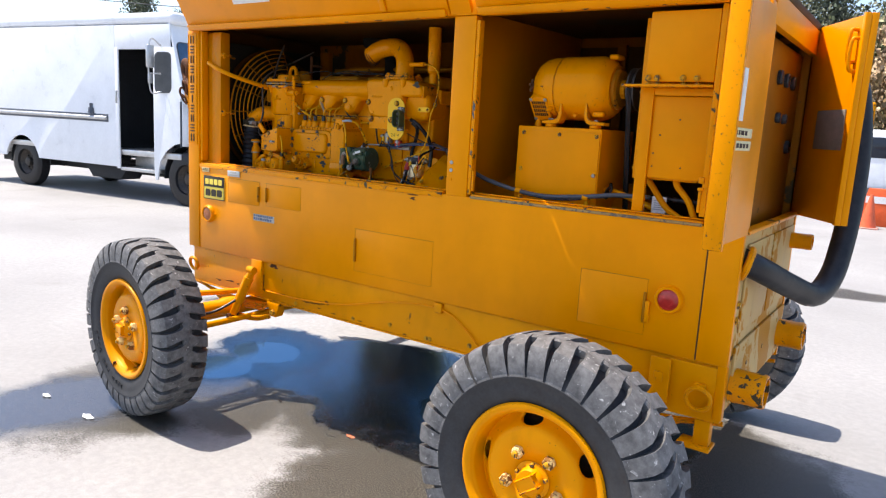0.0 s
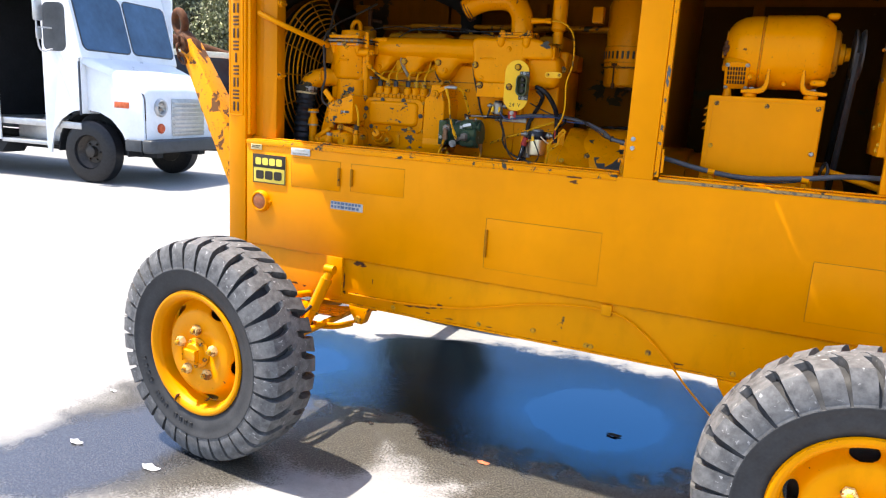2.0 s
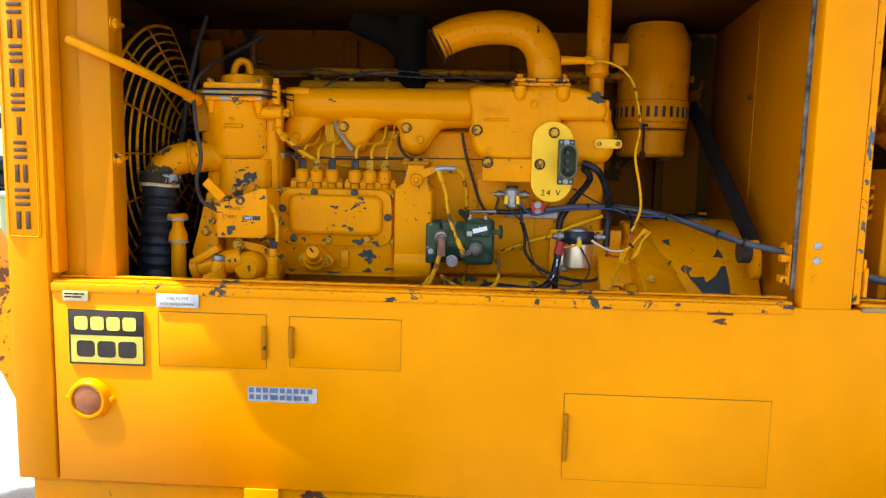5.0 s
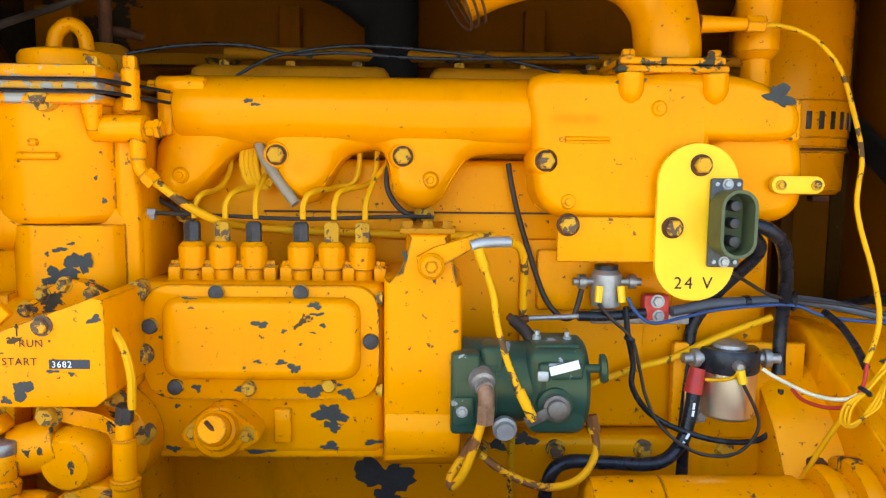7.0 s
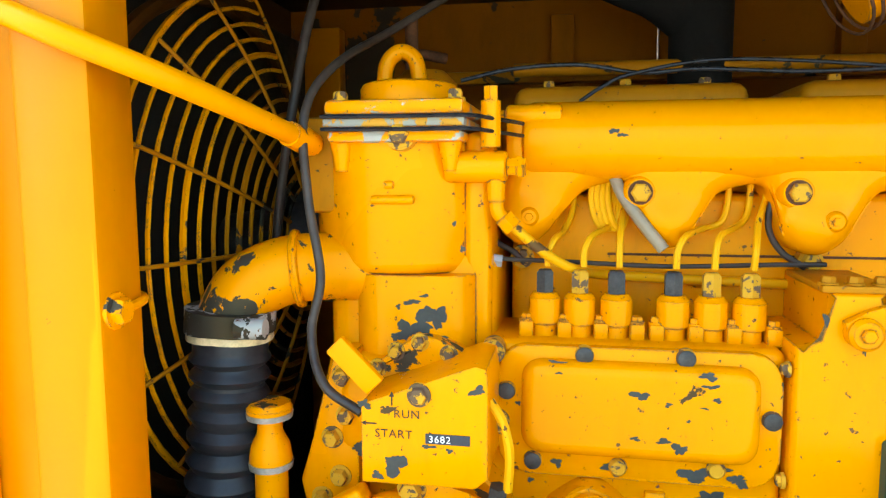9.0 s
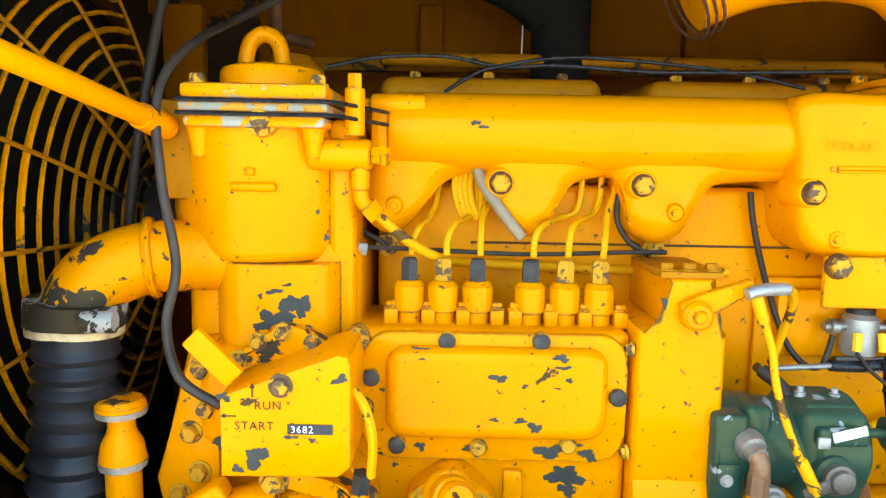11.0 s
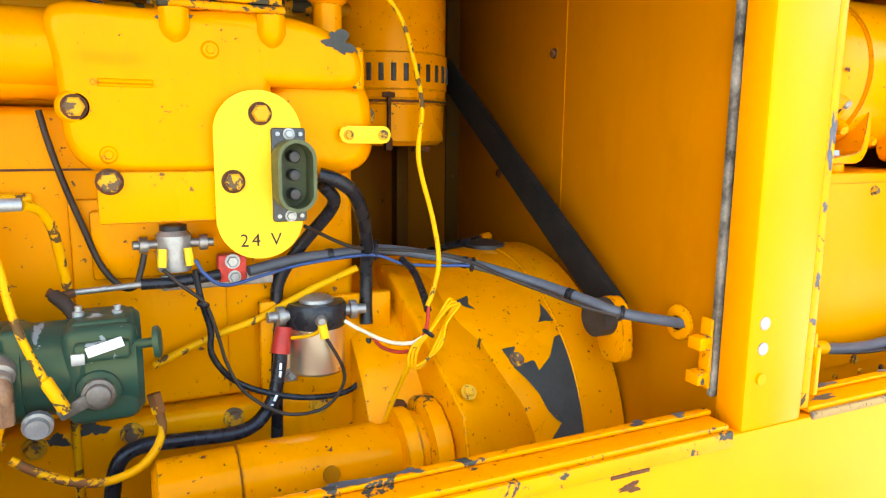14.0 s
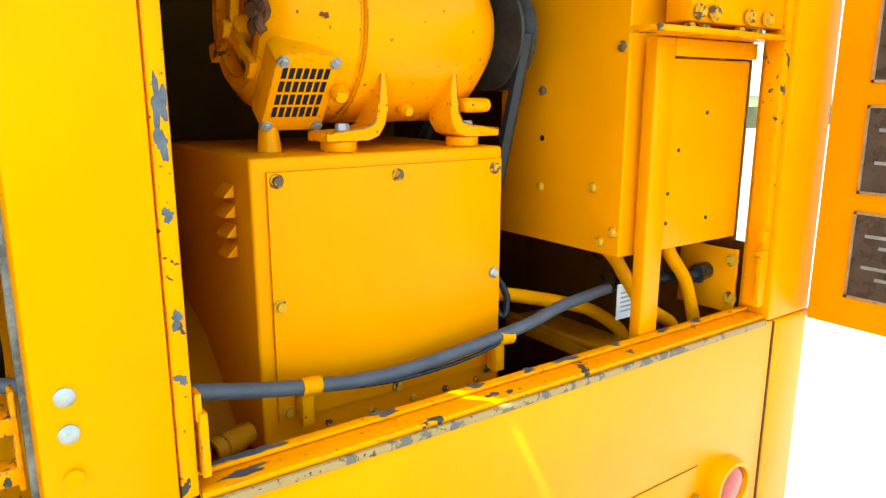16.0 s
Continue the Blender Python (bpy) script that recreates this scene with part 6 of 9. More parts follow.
# injector lines
LINES_FRONT = [
    [(-1.277, 0.335, 1.634), (-1.276, 0.336, 1.652), (-1.268, 0.345, 1.668), (-1.258, 0.39, 1.675), (-1.248, 0.415, 1.70), (-1.244, 0.42, 1.745)],
    [(-1.233, 0.335, 1.634), (-1.232, 0.336, 1.655), (-1.222, 0.35, 1.672), (-1.200, 0.395, 1.682), (-1.190, 0.415, 1.72), (-1.190, 0.42, 1.75)],
    [(-1.190, 0.335, 1.634), (-1.190, 0.338, 1.665), (-1.187, 0.36, 1.685), (-1.180, 0.41, 1.71), (-1.176, 0.42, 1.75)]]
LINES_BACK = [
    [(-1.123, 0.335, 1.634), (-1.122, 0.335, 1.655), (-1.112, 0.345, 1.672), (-1.085, 0.395, 1.678), (-1.056, 0.412, 1.69), (-1.048, 0.42, 1.75)],
    [(-1.079, 0.335, 1.634), (-1.078, 0.336, 1.655), (-1.070, 0.35, 1.674), (-1.040, 0.40, 1.682), (-1.026, 0.415, 1.70), (-1.022, 0.42, 1.75)],
    [(-1.035, 0.335, 1.634), (-1.033, 0.336, 1.66), (-1.024, 0.37, 1.69), (-1.008, 0.405, 1.715), (-1.000, 0.42, 1.75)]]
for L in LINES_FRONT + LINES_BACK:
    part("injector_line", tube(B(), L, 0.0043, 8), yellow_wire, pump, "thin chipped yellow injector line")
bm = B()
for k in range(4):
    tube(bm, [(-1.222 + 0.007 * k, 0.402, 1.745), (-1.224 + 0.007 * k, 0.395, 1.715), (-1.216 + 0.007 * k, 0.392, 1.685), (-1.203 + 0.006 * k, 0.395, 1.678), (-1.195 + 0.006 * k, 0.40, 1.70), (-1.196 + 0.006 * k, 0.41, 1.745)], 0.0042, 8)
part("coiled_line", bm, yellow_wire, pump)
part("plastic_sleeve", tube(B(), [(-1.196, 0.385, 1.745), (-1.185, 0.372, 1.72), (-1.160, 0.360, 1.685), (-1.136, 0.352, 1.655)], 0.0078, 12), cloudy_tube, pump, "clouded plastic sleeve")
bm = B()
tube(bm, [(-1.345, 0.345, 1.641), (-1.25, 0.365, 1.636), (-1.13, 0.37, 1.632), (-1.0, 0.375, 1.636), (-0.94, 0.385, 1.636)], 0.0030, 8)
part("brown_pipe", bm, brown_wire, eng, "thin brown pipe behind the pump")
part("pipe_nut", cyl(B(), (-1.362, 0.342, 1.641), (-1.335, 0.345, 1.638), 0.0085, 6), zinc, eng)
part("head_seam", box(B(), (-1.20, 0.4275, 1.6385), (-0.42, 0.4305, 1.6415)), rust, block)

# governor housing
gv = B()
outline = [(-1.004, 1.300), (-1.004, 1.560), (-0.974, 1.562), (-0.974, 1.622), (-0.914, 1.622), (-0.914, 1.566), (-0.897, 1.552), (-0.897, 1.325), (-0.905, 1.306)]
prism(gv, outline, 0.270, 0.43, 0.008, seg=3)
gov = part("governor", gv, paint_engine, eng, "yellow cast governor housing")
part("governor_belly", cyl(B(), (-1.003, 0.320, 1.341), (-0.897, 0.320, 1.341), 0.058, 40, soft=0.006), paint_engine, gov)
bm = B()
box(bm, (-0.982, 0.266, 1.620), (-0.908, 0.40, 1.628), 0.002)
for x in (-0.972, -0.945, -0.918):
    bolt(bm, (x, 0.28, 1.628), (0, 0, 1), 0.008, 0.009)
part("governor_cap", bm, paint_grimy_dim, gov)
lev = part("throttle_lever", prism(B(), [(-0.955, 1.570), (-0.960, 1.590), (-0.938, 1.602), (-0.880, 1.622), (-0.870, 1.610), (-0.925, 1.580), (-0.935, 1.564)], 0.258, 0.268, 0.002), paint_engine, gov)
bm = B()
lathe(bm, (-0.940, 0.270, 1.578), (-0.940, 0.249, 1.578), [(0, 0.018), (0.8, 0.018), (1, 0.014)], 22)
bolt(bm, (-0.940, 0.249, 1.578), r=0.008, h=0.006, washer=False)
part("lever_hub", bm, paint_engine, lev)
part("lever_clip", tube(B(), [(-0.888, 0.248, 1.606), (-0.87, 0.25, 1.611), (-0.836, 0.262, 1.611)], 0.0075, 10), zinc, lev, "zinc spring clip")
bm = B()
for z in (1.40, 1.53):
    bolt(bm, (-1.008, 0.282, z), (-1, 0, 0), 0.007)
part("governor_bolt", bm, bolt_steel, gov)
rod = part("throttle_rod", tube(B(), [(-0.878, 0.243, 1.601), (-0.869, 0.242, 1.576), (-0.858, 0.24, 1.542), (-0.852, 0.236, 1.502), (-0.841, 0.23, 1.462), (-0.826, 0.225, 1.424), (-0.814, 0.222, 1.399), (-0.804, 0.218, 1.38)], 0.0046, 10), yellow_wire, eng, "yellow throttle rod")
for a, b in (((-0.879, 0.243, 1.604), (-0.869, 0.242, 1.574)), ((-0.824, 0.224, 1.420), (-0.806, 0.219, 1.384))):
    part("rod_end", cyl(B(), a, b, 0.0072, 12, soft=0.002), yellow_wire, rod)
part("return_pipe", tube(B(), [(-0.834, 0.262, 1.61), (-0.82, 0.28, 1.602), (-0.81, 0.3, 1.578), (-0.806, 0.33, 1.536), (-0.803, 0.355, 1.496)], 0.0058, 10), yellow_wire, eng)

# green charging motor beside the governor
grn = thing("green_motor", (-0.81, 0.30, 1.34), "dark green hydraulic starter motor with scraped paint", "motor")
gb = part("motor_body", lathe(B(), (-0.905, 0.312, 1.406), (-0.722, 0.312, 1.406), [(0, 0.062), (0.30, 0.062), (0.305, 0.057), (0.60, 0.057), (0.66, 0.066), (0.96, 0.066), (1, 0.058)], 40), green_paint, grn)
bm = B()
box(bm, (-0.912, 0.252, 1.348), (-0.872, 0.36, 1.460), 0.006, 3)
box(bm, (-0.908, 0.247, 1.362), (-0.880, 0.26, 1.402), 0.004)
box(bm, (-0.872, 0.262, 1.398), (-0.838, 0.32, 1.468), 0.010, 3)
part("end_casting", bm, green_paint, gb)
bm = B()
box(bm, (-0.808, 0.252, 1.346), (-0.726, 0.36, 1.466), 0.016, 4)
box(bm, (-0.798, 0.268, 1.455), (-0.735, 0.345, 1.470), 0.006, 3)
box(bm, (-0.795, 0.240, 1.428), (-0.735, 0.26, 1.450), 0.005, 3)
lathe(bm, (-0.772, 0.256, 1.392), (-0.772, 0.238, 1.392), [(0, 0.026), (0.8, 0.024), (1, 0.020)], 24)
part("motor_casting", bm, green_paint, gb)
bm = B()
for x, z in ((-0.790, 1.468), (-0.747, 1.466)):
    lathe(bm, (x, 0.302, z), (x, 0.302, z + 0.014), [(0, 0.0065), (0.5, 0.0065), (0.55, 0.004), (1, 0.004)], 12)
lathe(bm, (-0.838, 0.262, 1.356), (-0.838, 0.246, 1.354), [(0, 0.017), (0.5, 0.017), (0.55, 0.013), (1, 0.012)], 14)
bolt(bm, (-0.897, 0.247, 1.382), r=0.006, h=0.005)
part("motor_bolt", bm, zinc, gb)
knob = part("pull_knob", lathe(B(), (-0.735, 0.262, 1.438), (-0.700, 0.258, 1.440), [(0, 0.006), (0.72, 0.006), (0.74, 0.019), (0.92, 0.020), (1, 0.015)], 22), green_paint, gb)
part("paper_tag", box(B(), (-0.020, -0.001, -0.006), (0.020, 0.001, 0.006), 0.0005, m=Matrix.Translation((-0.762, 0.2365, 1.446)) @ Matrix.Rotation(radians(-15), 4, "Y")), white_tape, gb, "torn white tag")
part("tag_clip", box(B(), (-0.798, 0.236, 1.427), (-0.783, 0.242, 1.441), 0.002), zinc, gb)
bm = B()
lathe(bm, (-0.872, 0.262, 1.428), (-0.868, 0.232, 1.418), [(0, 0.017), (0.3, 0.019), (0.6, 0.017), (0.65, 0.012), (1, 0.012)], 14)
part("elbow_nut", bm, bare_steel, gb)
bm = tube(B(), [(-0.869, 0.240, 1.420), (-0.866, 0.232, 1.410), (-0.866, 0.231, 1.392)], 0.0115, 12)
cyl(bm, (-0.866, 0.231, 1.398), (-0.867, 0.231, 1.372), 0.0125, 6)
part("elbow_fitting", bm, simple("dull_fitting", (0.20, 0.105, 0.055), 0.45, 0.4, 0.5, 30), gb, "bare metal hose elbow")
bm = B()
lathe(bm, (-0.772, 0.240, 1.392), (-0.772, 0.220, 1.392), [(0, 0.018), (0.5, 0.018), (0.55, 0.014), (0.9, 0.013), (1, 0.010)], 20)
box(bm, (-0.046, -0.003, -0.008), (0.0, 0.003, 0.008), 0.003, m=Matrix.Translation((-0.772, 0.230, 1.392)) @ Matrix.Rotation(radians(-24), 4, "Y"))
part("motor_lever", bm, simple("greasy_lever", (0.12, 0.10, 0.08), 0.5, 0.4, 0.5, 30), gb, "greasy steel lever")
hose_paint = chipped("rubbed_hose_paint", (0.80, 0.33, 0.004), (0.16, 0.055, 0.02), 11.0, 0.50, 0.68, 0.45, 0.4)
part("supply_hose", tube(B(), [(-0.866, 0.235, 1.4), (-0.871, 0.232, 1.374), (-0.88, 0.23, 1.344), (-0.893, 0.23, 1.306), (-0.908, 0.235, 1.283), (-0.911, 0.245, 1.291), (-0.894, 0.26, 1.314), (-0.879, 0.28, 1.333)], 0.0064, 10), hose_paint, grn, "rubbed yellow and brown hose")
part("drain_hose", tube(B(), [(-0.87, 0.27, 1.313), (-0.844, 0.265, 1.295), (-0.811, 0.26, 1.279), (-0.776, 0.26, 1.27), (-0.74, 0.265, 1.275), (-0.716, 0.275, 1.291), (-0.704, 0.285, 1.317), (-0.709, 0.29, 1.348)], 0.0056, 10), hose_paint, grn, "rubbed yellow and brown hose loop")
part("hose_joint", cyl(B(), (-0.712, 0.292, 1.362), (-0.707, 0.288, 1.338), 0.0095, 6), hose_paint, grn)

# solenoids, terminal block
sol = thing("small_solenoid", (-0.672, 0.38, 1.50), "small grey solenoid switch", "solenoid")
part("can", lathe(B(), (-0.672, 0.388, 1.502), (-0.672, 0.388, 1.560), [(0, 0.021), (0.1, 0.023), (0.85, 0.023), (0.95, 0.018), (1, 0.016)], 24), zinc, sol)
part("can_top", cyl(B(), (-0.672, 0.388, 1.558), (-0.672, 0.388, 1.565), 0.018, 20), bakelite, sol)
bm = B()
for s in (-1, 1):
    lathe(bm, (-0.672 + 0.02 * s, 0.385, 1.540), (-0.672 + 0.052 * s, 0.382, 1.540), [(0, 0.006), (0.4, 0.006), (0.42, 0.011), (0.75, 0.011), (0.77, 0.006), (1, 0.006)], 12)
part("terminal", bm, bare_steel, sol)
bm = B()
for s in (-1, 1):
    cyl(bm, (-0.672 + 0.016 * s, 0.363, 1.536), (-0.672 + 0.018 * s, 0.359, 1.512), 0.006, 8)
part("wire_lug", bm, bright_yellow, sol)
redb = thing("terminal_block", (-0.597, 0.37, 1.48), "red terminal block with two screws", "terminal block")
part("block", box(B(), (-0.617, 0.371, 1.482), (-0.577, 0.395, 1.522), 0.005), red_paint, redb)
bm = B()
bolt(bm, (-0.597, 0.371, 1.512), r=0.008, h=0.006)
bolt(bm, (-0.595, 0.371, 1.490), r=0.007, h=0.006)
part("screw", bm, zinc, redb)
part("base_plate", box(B(), (-0.69, 0.402, 1.470), (-0.535, 0.412, 1.492), 0.002), bare_steel, redb, "bare metal mounting strip")
big = thing("starter_solenoid", (-0.466, 0.38, 1.33), "nickel-plated starter solenoid with a black cap", "solenoid")
can = part("can", lathe(B(), (-0.472, 0.398, 1.328), (-0.472, 0.398, 1.400), [(0, 0.039), (0.06, 0.0425), (1, 0.0425)], 40), nickel, big)
part("cap", lathe(B(), (-0.472, 0.398, 1.400), (-0.472, 0.398, 1.437), [(0, 0.0435), (0.1, 0.046), (0.85, 0.046), (1, 0.043)], 40), bakelite, big, "black cap")
part("cap_dome", lathe(B(), (-0.472, 0.398, 1.437), (-0.472, 0.398, 1.447), [(0, 0.027), (0.5, 0.026), (1, 0.015)], 24), bare_steel, big)
bm = B()
for s in (-1, 1):
    lathe(bm, (-0.472 + 0.04 * s, 0.392, 1.420), (-0.472 + 0.076 * s, 0.388, 1.420), [(0, 0.009), (0.3, 0.009), (0.32, 0.015), (0.6, 0.015), (0.62, 0.008), (1, 0.008)], 12)
lathe(bm, (-0.477, 0.354, 1.418), (-0.478, 0.341, 1.418), [(0, 0.009), (0.6, 0.009), (1, 0.005)], 12)
part("terminal", bm, bare_steel, big)
strap = part("strap", box(B(), (-0.538, 0.398, 1.312), (-0.503, 0.404, 1.378), 0.003), nickel, big)
part("strap_screw", bolt(B(), (-0.512, 0.398, 1.325), r=0.008, h=0.006), bare_steel, strap)
part("mount_plate", box(B(), (-0.556, 0.407, 1.20), (-0.345, 0.424, 1.44), 0.004), paint_engine, big)
part("wire_lug", cyl(B(), (-0.478, 0.342, 1.414), (-0.474, 0.340, 1.394), 0.007, 8), bright_yellow, big)

# yellow starter motor low down, bell housing, pad
stm = thing("starter_motor", (-0.55, 0.30, 1.20), "long yellow starter motor lying along the engine", "motor")
sb = part("body", lathe(B(), (-0.722, 0.275, 1.226), (-0.372, 0.275, 1.226), [(0, 0.040), (0.02, 0.050), (0.30, 0.051), (0.303, 0.048), (0.309, 0.051), (0.86, 0.051), (0.885, 0.045), (1, 0.046)], 40), paint_engine, stm)
part("end_ring", lathe(B(), (-0.394, 0.275, 1.226), (-0.318, 0.275, 1.226), [(0, 0.046), (0.05, 0.062), (0.12, 0.066), (0.30, 0.066), (0.36, 0.058), (0.50, 0.058), (0.56, 0.074), (0.64, 0.078), (0.86, 0.078), (0.94, 0.070), (1, 0.06)], 44), paint_flaked, sb)
part("stud", cyl(cyl(B(), (-0.372, 0.313, 1.262), (-0.372, 0.311, 1.276), 0.013, 14), (-0.372, 0.311, 1.276), (-0.372, 0.309, 1.288), 0.014, 6), rust, sb)
part("pole_screw", cyl(B(), (-0.50, 0.2275, 1.238), (-0.50, 0.2225, 1.239), 0.012, 16), paint_grimy_dim, sb)
bell = thing("bell_housing", (-0.2, 0.58, 0.85), "big yellow flywheel housing with a large flaked patch", "engine housing")
BC, DR = (0.585, 1.125), 0.342
bh = B()
lathe(bh, (-0.415, *BC), (0.022, *BC), [(0, 0.24), (0.0, 0.30), (0.03, 0.31), (0.24, 0.315), (0.30, 0.336), (0.36, 0.340), (0.40, DR), (0.80, DR), (0.806, DR + 0.0025), (0.99, DR + 0.0025), (1, DR - 0.004)], 72)
part("drum", bh, paint_engine, bell)


def flake(bm, cx, a_mid, outline):
    """A patch of bare primer lying on the drum."""
    vs = []
    ol = even(outline, 0.012)
    for u, v in ol:
        a = a_mid + v
        vs.append(bm.verts.new((cx + u, BC[0] - (DR + 0.001) * math.cos(a), BC[1] + (DR + 0.001) * math.sin(a))))
    fill(bm, vs, ol)
    return bm


# faceted bulge of the housing behind the starter: depth, height, and the place of its far edge
boss = B()
BULGE = [(0.52, 1.466, -0.335, -0.26), (0.44, 1.463, -0.335, -0.24), (0.30, 1.384, -0.330, -0.205), (0.183, 1.308, -0.324, -0.165), (0.172, 1.24, -0.320, -0.150), (0.172, 1.14, -0.320, -0.145), (0.50, 1.14, -0.320, -0.145)]
near_end = [boss.verts.new((x, y, z)) for y, z, x, _ in BULGE]
far_end = []
for y, z, _, x in BULGE:
    a, r = math.atan2(z - BC[1], BC[0] - y), min(DR - 0.003, math.hypot(z - BC[1], BC[0] - y))
    far_end.append(boss.verts.new((x, BC[0] - r * math.cos(a), BC[1] + r * math.sin(a))))
boss.faces.new(near_end)
boss.faces.new(far_end[::-1])
for i in range(len(BULGE)):
    j = (i + 1) % len(BULGE)
    boss.faces.new((near_end[j], near_end[i], far_end[i], far_end[j]))
bmesh.ops.recalc_face_normals(boss, faces=boss.faces[:])
bmesh.ops.bevel(boss, geom=boss.edges[:], offset=0.011, segments=3, profile=0.5, affect="EDGES")
part("starter_boss", boss, paint_engine, bell)
bm = B()
for x, y, z in ((-0.30, 0.215, 1.328), (-0.20, 0.25, 1.353)):
    bolt(bm, (x, y, z), (0, -0.7, 0.7), 0.009)
part("case_bolt", bm, bolt_steel, bell)
part("cover_disc", lathe(B(), (-0.07, 0.60, 1.463), (-0.07, 0.60, 1.480), [(0, 0.042), (0.6, 0.040), (1, 0.02)], 24), dark_steel, bell, "dark oily cover disc")
fl = flake(B(), 0, 0, [(-0.185, 0.70), (-0.157, 0.706), (-0.172, 0.653), (-0.169, 0.615), (-0.150, 0.615), (-0.132, 0.626), (-0.128, 0.569), (-0.100, 0.63), (-0.079, 0.726), (-0.066, 0.735), (-0.065, 0.60), (-0.065, 0.48), (-0.065, 0.347), (-0.065, 0.226), (-0.093, 0.239), (-0.110, 0.233), (-0.122, 0.185), (-0.137, 0.19), (-0.126, 0.252), (-0.106, 0.31), (-0.116, 0.334), (-0.129, 0.384), (-0.139, 0.465), (-0.155, 0.537), (-0.172, 0.60)])
fl2 = flake(B(), 0, 0, [(-0.077, 0.926), (-0.071, 0.871), (-0.067, 0.809), (-0.088, 0.822), (-0.099, 0.812), (-0.086, 0.86)])
part("bare_patch", fl2, simple("bare_primer_top", GREY_UNDER, 0.55, 0, 0.2, 20), bell)
bmesh.ops.subdivide_edges(fl, edges=[e for e in fl.edges if e.calc_length() > 0.02], cuts=2, use_grid_fill=False)
for v in fl.verts:
    d = Vector((0, v.co.y - BC[0], v.co.z - BC[1])).normalized() * (DR + 0.001)
    v.co.y, v.co.z = BC[0] + d.y, BC[1] + d.z
part("bare_patch", fl, simple("bare_primer", GREY_UNDER, 0.55, 0, 0.2, 20), bell, "dark flaked patch of bare primer")
fl = flake(B(), 0, 0, [(-0.232, 1.00), (-0.205, 1.03), (-0.212, 0.97), (-0.202, 0.93), (-0.22, 0.955)])
part("bare_patch", fl, simple("bare_primer_small", GREY_UNDER, 0.55, 0, 0.2, 20), bell)
lug = part("lug", prism(B(), smooth_outline([(0.205, 1.345), (0.212, 1.41), (0.236, 1.436), (0.270, 1.430), (0.288, 1.398), (0.272, 1.36), (0.25, 1.33)], 4), -0.034, -0.016, 0.003, "yz"), paint_engine, bell)
part("lug_bush", cyl(B(), (-0.060, 0.250, 1.404), (-0.0345, 0.250, 1.404), 0.031, 24), dark_steel, lug, "dark rubber bush")

# air cleaner
AX, AY, AR = -0.175, 0.855, 0.124
acl = thing("air_cleaner", (AX, AY, 1.66), "yellow canister air cleaner with a slotted band", "air cleaner")
ab = part("canister", lathe(B(), (AX, AY, 1.665), (AX, AY, 2.115), [(0, 0.106), (0.02, 0.116), (0.19, 0.118), (0.195, 0.123), (0.215, 0.123), (0.22, 0.121), (0.255, 0.121), (0.26, AR), (0.42, AR), (0.425, 0.120), (0.86, 0.120), (0.90, 0.112), (1, 0.09)], 52), paint_engine, acl)
# dark blocks draw the shade inside the air slots
bm = B()
for i in range(30):
    a = 2 * math.pi * i / 30
    c = Vector((AX + (AR - 0.0005) * math.cos(a), AY + (AR - 0.0005) * math.sin(a), 1.815))
    box(bm, (-0.0055, -0.0025, -0.018), (0.0055, 0.0025, 0.018), 0.002, m=Matrix.Translation(c) @ Matrix.Rotation(a + math.pi / 2, 4, "Z"))
part("slot", bm, dark_steel, ab, "dark air slots")
bm = B()
ring(bm, (AX, AY, 1.757), (0, 0, 1), 0.1225, 0.003, 48, 6)
box(bm, (AX - 0.052, AY - 0.122, 1.680), (AX - 0.045, AY - 0.112, 1.775), 0.002)
box(bm, (AX - 0.062, AY - 0.122, 1.763), (AX - 0.036, AY - 0.110, 1.774), 0.002)
box(bm, (AX - 0.056, AY - 0.118, 1.655), (AX - 0.040, AY - 0.100, 1.682), 0.003)
box(bm, (AX + 0.01, AY - 0.115, 1.652), (AX + 0.045, AY - 0.09, 1.664), 0.003)
part("clamp_band", bm, rust, ab, "rusty clamp band")
part("neck_bracket", box(B(), (-0.345, 0.70, 1.955), (-0.292, 0.745, 2.03), 0.006), paint_engine, acl)
part("down_pipe", lathe(B(), (-0.432, 0.45, 1.83), (-0.432, 0.45, 2.12), [(0, 0.022), (0.18, 0.022), (0.22, 0.034), (1, 0.034)], 24), paint_engine, acl)
part("support_bracket", box(B(), (-0.135, 0.92, 1.20), (-0.105, 0.96, 1.66), 0.004), paint_shade, acl)

# fuel and oil details at the front of the engine
aux = part("accessory_pump", lathe(B(), (-1.385, 0.300, 1.335), (-1.400, 0.190, 1.330), [(0, 0.074), (0.35, 0.074), (0.40, 0.068), (0.62, 0.060), (0.66, 0.046), (0.92, 0.040), (1, 0.032)], 34), paint_flaked, eng, "cast accessory pump with chipped paint")
bm = B()
for a in (-2.6, -1.4, 0.2, 1.15, 2.1, 3.0):
    c = Vector((-1.388 + 0.064 * math.cos(a), 0.262, 1.334 + 0.064 * math.sin(a)))
    lathe(bm, c, c + Vector((0, -0.018, 0)), [(0, 0.015), (0.8, 0.014), (1, 0.011)], 14)
    bolt(bm, c + Vector((0, -0.017, 0)), r=0.0085, h=0.009, washer=False)
part("pump_bolt", bm, bolt_steel, aux)
bm = B()
# slanting valve body with a capped end
lathe(bm, (-1.562, 0.215, 1.318), (-1.415, 0.225, 1.350), [(0, 0.020), (0.03, 0.029), (0.16, 0.030), (0.17, 0.025), (0.55, 0.026), (0.6, 0.033), (1, 0.036)], 22)
box(bm, (-0.045, -0.016, -0.010), (0.045, 0.016, 0.012), 0.006, 3, m=Matrix.Translation((-1.515, 0.205, 1.358)) @ Matrix.Rotation(radians(-32), 4, "Y"))
